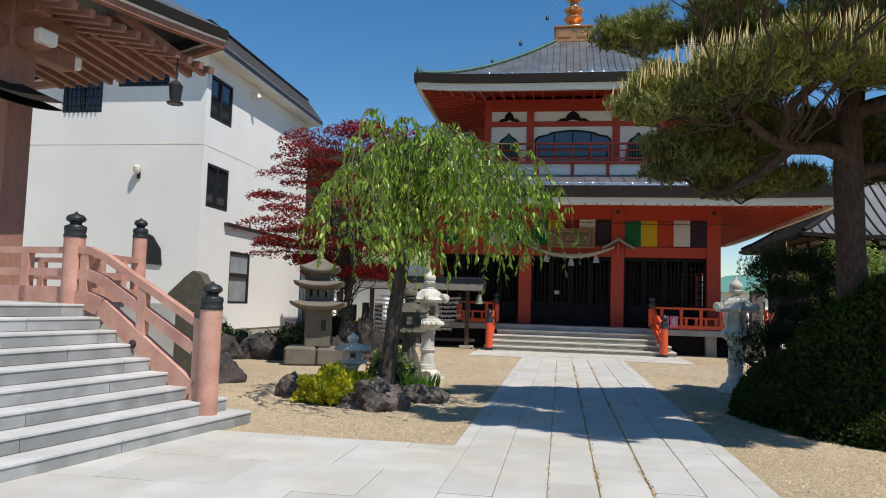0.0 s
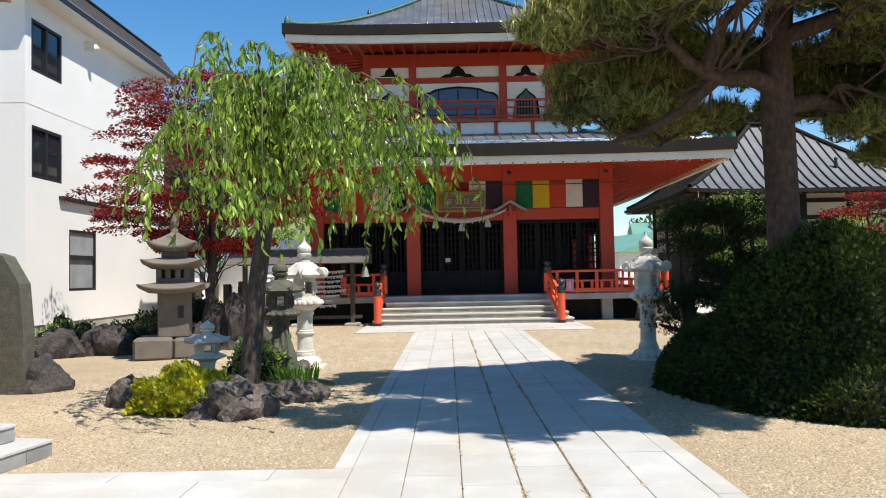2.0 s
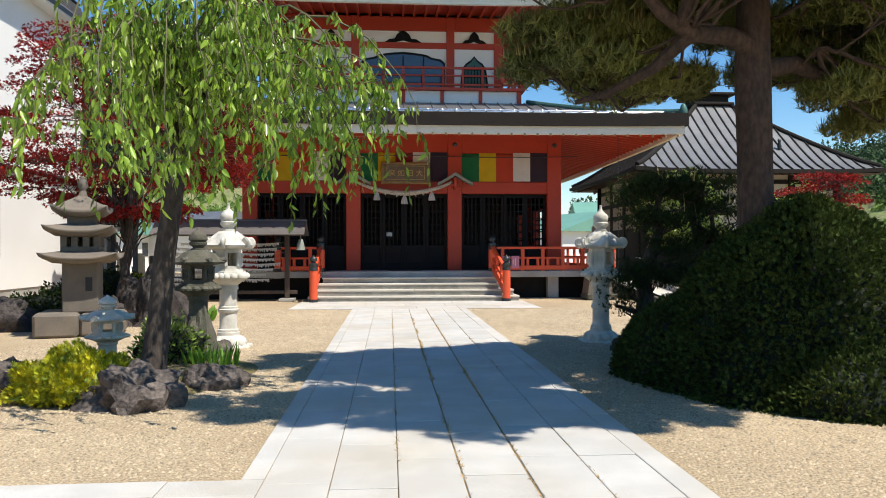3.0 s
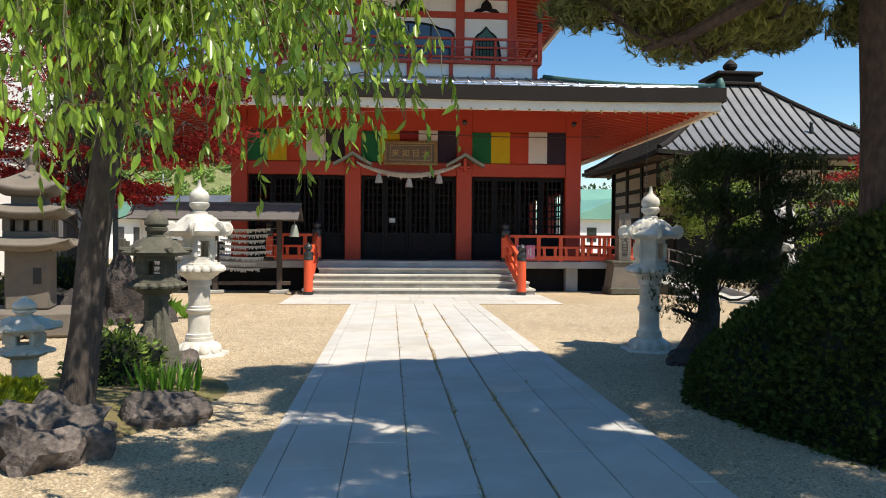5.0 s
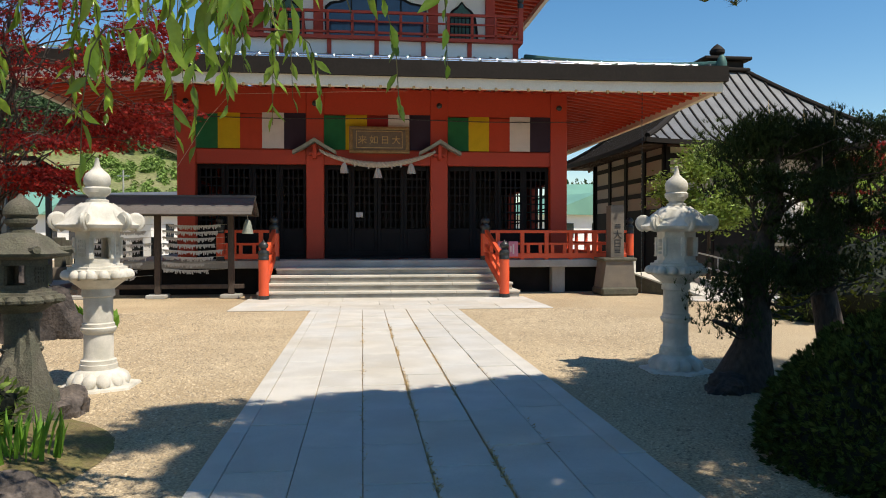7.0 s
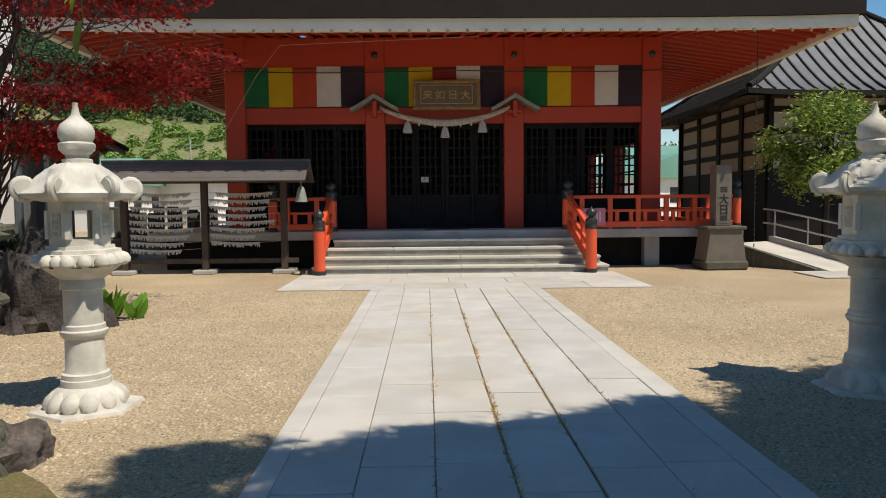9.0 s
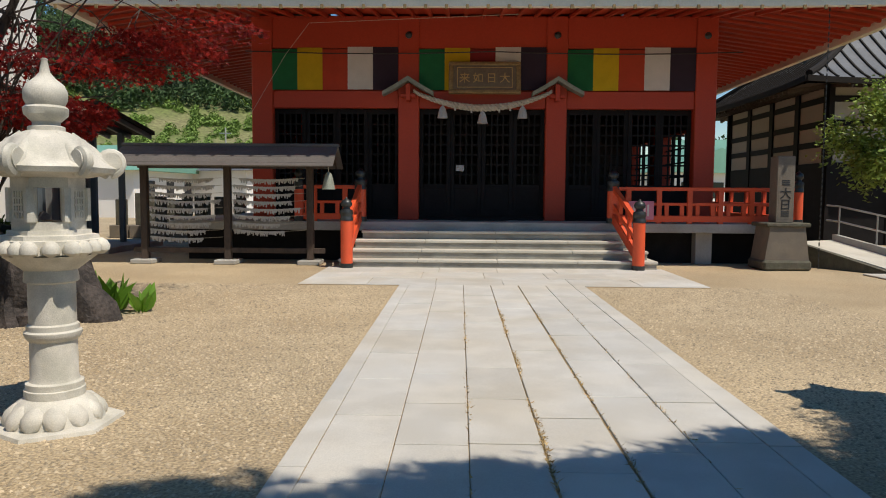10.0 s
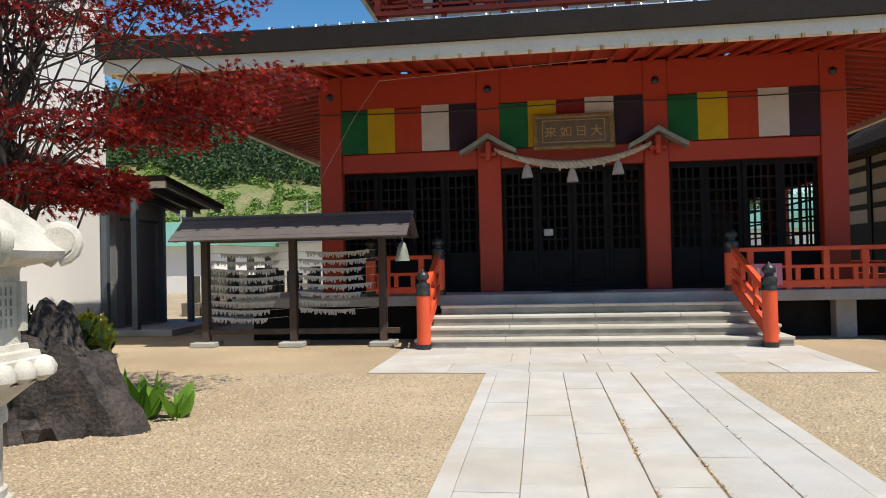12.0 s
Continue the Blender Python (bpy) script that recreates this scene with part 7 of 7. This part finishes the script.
# ---- paper-slip rack ----
def fortune_rack():
    t = thing("fortune_slip_rack", (-4.3, 25.0, 0), "roofed wooden rack tied with rows of white paper slips", "rack")
    for x in (-2.64, -4.30, -5.98):
        p = part("post", Shape().box(x - 0.065, x + 0.065, 24.93, 25.07, 0.08, 2.05, 0.008), DARKWOOD, t, "dark wooden post")
        part("footing", Shape().box(x - 0.22, x + 0.22, 24.75, 25.25, 0.0, 0.09, 0.015), CONCRETE, p, "stone footing")
    for z, h in ((2.0, 0.12), (0.27, 0.10)):
        part("cross_beam", Shape().box(-6.2, -2.35, 24.96, 25.04, z - h / 2, z + h / 2, 0.006), DARKWOOD, t)
    for sy in (-1, 1):
        m = 7
        for i in range(m):
            f = (i + 0.56) / m
            p = (25.0 + sy * 0.62 * f, 2.36 - 0.42 * f + 0.004 * (i % 2))
            part("roof_board", Shape().beam((-6.38, *p), (-2.08, *p), 0.62 / m * 1.3, 0.028, (0, sy * 0.42, 0.62)), TILEROOF, t, "lapped brown grey roof board", smooth=False)
    part("ridge", Shape().box(-6.4, -2.06, 24.93, 25.07, 2.34, 2.4, 0.01), TILEROOF, t)
    for x in (-6.28, -2.2):
        part("gable_board", Shape().prism([(24.42, 1.92), (25.0, 2.33), (25.58, 1.92), (25.5, 1.92), (25.0, 2.26), (24.5, 1.92)], "x", x - 0.02, x + 0.02), DARKWOOD, t, smooth=False)
    rnd = random.Random(12)
    for a, b, rows in ((-5.88, -4.40, 9), (-4.20, -2.74, 8)):
        for r in range(rows):
            z = 1.72 - 0.148 * r
            part("string", Shape().tube([(a, 24.99, z), ((a + b) / 2, 24.99, z - 0.045), (b, 24.99, z)], 0.004, 4), ROPE, t)
            s = Shape()
            fill = rnd.uniform(0.78, 1.0) if r < rows - 2 else rnd.uniform(0.5, 0.85)
            x = a + 0.03 + (0.3 * rnd.random() if r == 0 else 0)
            while x < a + (b - a) * fill - 0.03:
                l = rnd.uniform(0.035, 0.095)
                y = 24.985 + rnd.uniform(-0.012, 0.012)
                zz = z - 0.045 * math.sin(math.pi * (x - a) / (b - a))
                s.box(-0.011, 0.011, -0.005, 0.005, -l, 0.012, 0.0, pose(x, y, zz, rnd.uniform(-12, 12), rnd.uniform(-25, 25), rnd.uniform(-30, 30)))
                s.box(-0.02, 0.02, -0.012, 0.012, -0.02, 0.016, 0.0, pose(x, y, zz, 0, rnd.uniform(-20, 20), 0))
                x += rnd.uniform(0.014, 0.034)
            tagged(part("slip_row", s, PAPER, t, "row of tied white paper slips", smooth=False), kind="stuff")
    b = thing("wind_bell", (-2.2, 24.6, 1.5), "pale verdigris bell hung from the rack roof", "bell")
    part("bell", Shape().lathe((-2.2, 24.6, 1.5), [(0.13, 0), (0.12, 0.05), (0.09, 0.2), (0.06, 0.3), (0.02, 0.33)], 14), GREYGREEN, b)
    part("cord", Shape().tube([(-2.2, 24.6, 1.82), (-2.2, 24.6, 1.98)], 0.008, 5), ROPE, b)


fortune_rack()
solid("door_mat", Shape().box(0.35, 1.35, 26.05, 26.5, 0.852, 0.868, 0.004), FRAME, "dark rubber mat before the middle doors", "mat")


# ---- inscribed pillar, ramp, shed, figure ----
def inscribed_pillar():
    x, y = 6.62, 24.9
    t = thing("inscribed_pillar", (x, y, 0), "square stone pillar with a carved inscription on a stepped base", "stone pillar")
    part("rough_base", Shape().box(x - 0.46, x + 0.46, y - 0.4, y + 0.4, 0, 0.2, 0.04), OLDSTONE, t)
    b = [(-0.42, 0.2), (0.42, 0.2), (0.34, 0.78), (0.34, 0.84), (-0.34, 0.84), (-0.34, 0.78)]
    part("pedestal", Shape().prism([(x + p, q) for p, q in b], "y", y - 0.34, y + 0.34), PALESTONE, t, smooth=False)
    part("coping", Shape().box(x - 0.42, x + 0.42, y - 0.38, y + 0.38, 0.84, 0.92, 0.02), OLDSTONE, t)
    part("shaft", Shape().box(x - 0.17, x + 0.17, y - 0.17, y + 0.17, 0.92, 2.2, 0.012), PALESTONE, t)
    part("inset", Shape().box(x - 0.13, x + 0.13, y - 0.174, y - 0.168, 0.98, 1.78), PALESTONE, t, "dressed inscription face", smooth=False)
    for k, ch in enumerate("\u5927\u65e5"):
        letter(ch, 0.23, FRAME, t, pose(0, -0.178, 1.40 - 0.215 * k, 90, 0, 0))
    for z in (1.64, 1.04):
        for dz in (0.0, 0.04, 0.08):
            part("worn_letter", Shape().box(x - 0.075, x + 0.075, y - 0.18, y - 0.174, z + dz, z + dz + 0.018), FRAME, t, "illegible worn letter", smooth=False)


inscribed_pillar()


def ramp():
    t = thing("access_ramp", (9.5, 25.3, 0), "concrete access ramp with galvanised handrails", "ramp")
    # it leaves the veranda corner and comes down along the court's edge
    m = Matrix.Translation((7.35, 25.75, 0)) @ Matrix.Rotation(radians(-62), 4, "Z")
    part("slope", Shape().prism([(0, 0), (2.3, 0), (2.3, 0.02), (0, 0.5)], "y", 0.0, 1.1).moved(m), STEPBEIGE, t, "pale concrete slope", smooth=False)
    part("kerb", Shape().prism([(0, 0), (2.0, 0), (2.0, 0.06), (0.05, 0.5), (0, 0.5)], "y", -0.14, -0.002).moved(m), OLDSTONE, t, "dark kerb", smooth=False)
    part("kerb", Shape().prism([(0, 0), (2.7, 0), (2.7, 0.1), (0.05, 0.62), (0, 0.62)], "y", 1.102, 1.24).moved(m), CONCRETE, t, smooth=False)
    part("end_block", Shape().box(-0.1, 0.12, -0.16, 0.08, 0, 0.85, 0.02, m), WHITESTONE, t, "pale end block")
    for dz in (0.62, 0.3):
        part("handrail", Shape().tube([m @ Vector((-0.2, 1.17, 0.62 + dz)), m @ Vector((0.1, 1.17, 0.6 + dz)), m @ Vector((2.7, 1.17, 0.12 + dz))], 0.02, 8), GALV, t, "galvanised pipe handrail")
    for i in range(4):
        f = 0.1 + 2.5 * i / 3
        part("rail_post", Shape().tube([m @ Vector((f, 1.17, 0.55 - 0.19 * f)), m @ Vector((f, 1.17, 1.22 - 0.185 * f))], 0.018, 8), GALV, t)


ramp()
solid("stone_plate", Shape().box(7.7, 11.0, 22.75, 23.9, 0.004, 0.03, 0.01), SLAB, "flat pale stone plate at the ramp's foot", "paving", "structure")


def garden_shed():
    t = thing("garden_shed", (-8.6, 28.2, 0), "grey clad lean-to shed with a dark sloping roof on steel posts", "shed")
    part("plinth", Shape().box(-9.7, -7.7, 26.95, 30.0, 0, 0.14, 0.01), CONCRETE, t, "concrete plinth", smooth=False)
    part("wall", Shape().box(-9.45, -9.2, 27.32, 29.3, 0.14, 3.05), GREYWALL, t, "grey cladding", smooth=False)
    door = part("door", Shape().box(-9.199, -9.185, 27.62, 28.95, 0.2, 2.55), SHEDDOOR, t, "dark grey sliding door", smooth=False)
    part("door_head", Shape().box(-9.199, -9.17, 27.5, 29.05, 2.55, 2.63), FRAME, door, smooth=False)
    part("roof", Shape().prism([(26.85, 3.36), (29.75, 2.93), (29.75, 3.03), (26.85, 3.46)], "x", -9.75, -7.75), DARKFASCIA, t, "dark sloping sheet roof", smooth=False)
    for i in range(4):
        x = -9.5 + 0.55 * i
        part("rafter", Shape().beam((x, 26.95, 3.29), (x, 29.7, 2.88), 0.07, 0.11), SLATEPOST, t, smooth=False)
    part("front_beam", Shape().box(-9.42, -7.8, 26.93, 27.01, 3.2, 3.35, 0.005), WHITEPAINT, t, "pale front beam", smooth=False)
    for x, y, z in ((-9.28, 27.05, 3.2), (-8.55, 27.0, 3.2), (-9.08, 29.1, 2.93), (-8.36, 29.1, 2.93)):
        part("steel_post", Shape().box(x - 0.065, x + 0.065, y - 0.065, y + 0.065, 0.14, z, 0.006), SLATEPOST, t, "blue grey steel post", smooth=False)


garden_shed()


def figure(x, y):
    s = Shape().box(x - 0.6, x + 0.6, y - 0.6, y + 0.6, 0, 0.5, 0.04).box(x - 0.45, x + 0.45, y - 0.45, y + 0.45, 0.5, 0.8, 0.03)
    s.lathe((x, y, 0.8), [(0.42, 0), (0.46, 0.12), (0.34, 0.2), (0.3, 0.35), (0.27, 0.7), (0.3, 1.05), (0.33, 1.35), (0.24, 1.5), (0.1, 1.58), (0.09, 1.62), (0.14, 1.72), (0.15, 1.84), (0.1, 1.95), (0.04, 2.02)], 20)
    n0 = len(s.v)
    pts = [(0.3 * math.cos(2 * math.pi * i / 24), 0, 0.3 * math.sin(2 * math.pi * i / 24)) for i in range(25)]
    s.tube([(x + p[0], y + 0.1, 2.72 + p[2]) for p in pts], 0.025, 8)
    solid("statue", s, WHITESTONE, "white stone garden statue with a ring on a stepped plinth", "statue")


figure(10.75, 24.2)
lantern((9.3, 21.8, 0), OLDSTONE, "weathered stone lantern among the shrubs", h=0.8, w=0.95, scrolls=False, plinth=False)


# ---- distance: houses, hillside ----
def far_house(x, y, w, d, h, rh, mat, label, turn=0.0):
    t = thing("far_house", (x, y, 0), label, "house", "far houses", turn=turn)
    m = BASE[t.name]
    part("wall", Shape().box(-w / 2, w / 2, -d / 2, d / 2, 0, h, 0.0, m), PLASTER, t, smooth=False)
    part("roof", Shape().prism([(-w / 2 - 0.5, h - 0.15), (w / 2 + 0.5, h - 0.15), (0, h + rh)], "y", -d / 2 - 0.5, d / 2 + 0.5).moved(m), mat, t, smooth=False)
    for i in range(3):
        part("window", Shape().box(-w / 2 + w * (i + 0.6) / 3.4, -w / 2 + w * (i + 0.6) / 3.4 + 0.9, -d / 2 - 0.03, -d / 2 + 0.02, h * 0.4, h * 0.75, 0.0, m), GLASS, t, smooth=False)


far_house(17, 66, 9, 8, 3.2, 1.6, GREENROOF, "distant house with a pale green roof", 20)
far_house(24, 78, 9, 8, 4.8, 1.8, GREENROOF, "distant house with a pale green roof", 80)
far_house(-15, 62, 9, 7, 3.0, 1.6, HALLROOF, "distant white house with a grey roof", 70)
far_house(-21, 55, 8, 7, 2.8, 1.5, GREENROOF, "distant house with a green roof", 85)
far_house(-10, 74, 12, 7, 2.8, 1.5, GREENROOF, "distant house with a green roof", 0)
for i in range(14):
    x, y = -6.5 - 0.62 * (i % 7), 33.0 + 2.2 * (i // 7)
    g = thing("grave_stone", (x, y, 0), "grey upright grave stone behind the shed", "grave stone", "grave stones")
    part("base", Shape().box(x - 0.28, x + 0.28, y - 0.28, y + 0.28, 0, 0.4, 0.02), PALESTONE, g)
    part("stone", Shape().box(x - 0.14, x + 0.14, y - 0.14, y + 0.14, 0.4, 1.2 + 0.1 * (i % 3), 0.02), OLDSTONE, g)

ELEV = ((-180, 4), (-70, 9), (-40, 11), (-25, 11.5), (-14, 10.5), (-4, 8), (4, 5), (10, 2.5), (20, 2.5), (27, 5), (36, 7), (60, 8), (90, 5), (180, 4))


def elev(b):
    return float(np.interp(b, [e[0] for e in ELEV], [e[1] for e in ELEV]))


def hill_z(b, f):
    """Height at bearing b, f from 0 (foot, 85 m out) to 1 (crest, 260 m out)."""
    x, y = math.sin(radians(b)), math.cos(radians(b))
    top = 260 * math.tan(radians(elev(b)))
    return top * (0.30 * min(1, f / 0.45) + 0.70 * max(0.0, (f - 0.3) / 0.7) ** 1.1) * (1 + 0.10 * noise.noise(Vector((x * 7, y * 7, f * 3)))) - 0.3


def hillside():
    s = Shape().grid(lambda u, v: (lambda b, r: (r * math.sin(radians(b)), r * math.cos(radians(b)), hill_z(b, v) if v > 0 else -1.0))(-180 + 360 * u, 85 + 175 * v), 180, 18)
    solid("backdrop_hill", s, MEADOW, "green meadow hillside behind the temple", "hill", "structure", base=(0, 0, 0))
    rnd, rng = random.Random(81), np.random.default_rng(81)
    def cluster(n, inside):
        v, f = [], []
        for _ in range(n):
            c = inside()
            d = [Vector((rnd.gauss(0, 1), rnd.gauss(0, 1), rnd.gauss(0, 0.7))).normalized() * rnd.uniform(0.22, 0.42) for _ in range(3)]
            k = len(v)
            v += [tuple(c + p) for p in d]
            f.append((k, k + 1, k + 2))
        return v, f

    def in_ball():
        d = Vector((rnd.gauss(0, 1), rnd.gauss(0, 1), rnd.gauss(0, 1))).normalized() * rnd.random() ** 0.4 * 0.85
        return Vector((d.x, d.y, d.z * 0.75 + 0.55))

    def in_cone():
        h = rnd.random() ** 1.4
        a, r = rnd.uniform(0, 2 * math.pi), (1 - h) * math.sqrt(rnd.random()) * 0.95
        return Vector((r * math.cos(a), r * math.sin(a), 0.3 + 3.6 * h))
    ball, bf = cluster(34, in_ball)
    cone, cf = cluster(44, in_cone)
    for name, want, v, f, mat, label in (("hillside_conifers", 11000, cone, cf, WOODS, "dense dark conifers on the hillside"), ("hillside_bushes", 12000, ball, bf, BUSHES, "light green bushes on the hill meadow")):
        pos, size = [], []
        wood = mat is WOODS
        while len(pos) < want:
            b, h = rnd.choice((rnd.uniform(-36, -3), rnd.uniform(-36, -3), rnd.uniform(14, 42))), rnd.random()
            x, y = math.sin(radians(b)), math.cos(radians(b))
            edge = 0.40 + 0.10 * noise.noise(Vector((x * 9, y * 9, 0)))
            if (wood and h < edge) or (not wood and h > edge + 0.06) or (not wood and noise.noise(Vector((x * 85, y * 85, h * 26))) < 0.12):
                continue
            r = 85 + 175 * h
            pos.append((r * x, r * y, hill_z(b, h)))
            size.append(rnd.uniform(0.9, 1.8) if wood else rnd.uniform(0.35, 0.9) * (0.7 + h))
        pos, size = np.array(pos), np.array(size)
        a, z = rng.uniform(0, 2 * math.pi, len(pos)), np.zeros(len(pos))
        fr = np.stack([np.stack([np.cos(a), np.sin(a), z], 1) * size[:, None], np.stack([-np.sin(a), np.cos(a), z], 1) * size[:, None], np.stack([z, z, z + rng.uniform(0.8, 1.4, len(pos))], 1) * size[:, None], pos], axis=2)
        tagged(scatter(name, v, f, fr, mat), label, "woods", "", "stuff")


hillside()
for x, y in ((-27, 95), (-48, 105)):
    p = thing("utility_pole", (x, y, 0), "grey utility pole below the hill", "pole", "utility poles")
    part("pole", Shape().tube([(x, y, 0), (x, y, 9)], [0.13, 0.09], 8), CONCRETE, p)
    part("cross_arm", Shape().box(x - 0.7, x + 0.7, y - 0.05, y + 0.05, 8.3, 8.4), GALV, p, smooth=False)
pebbles()
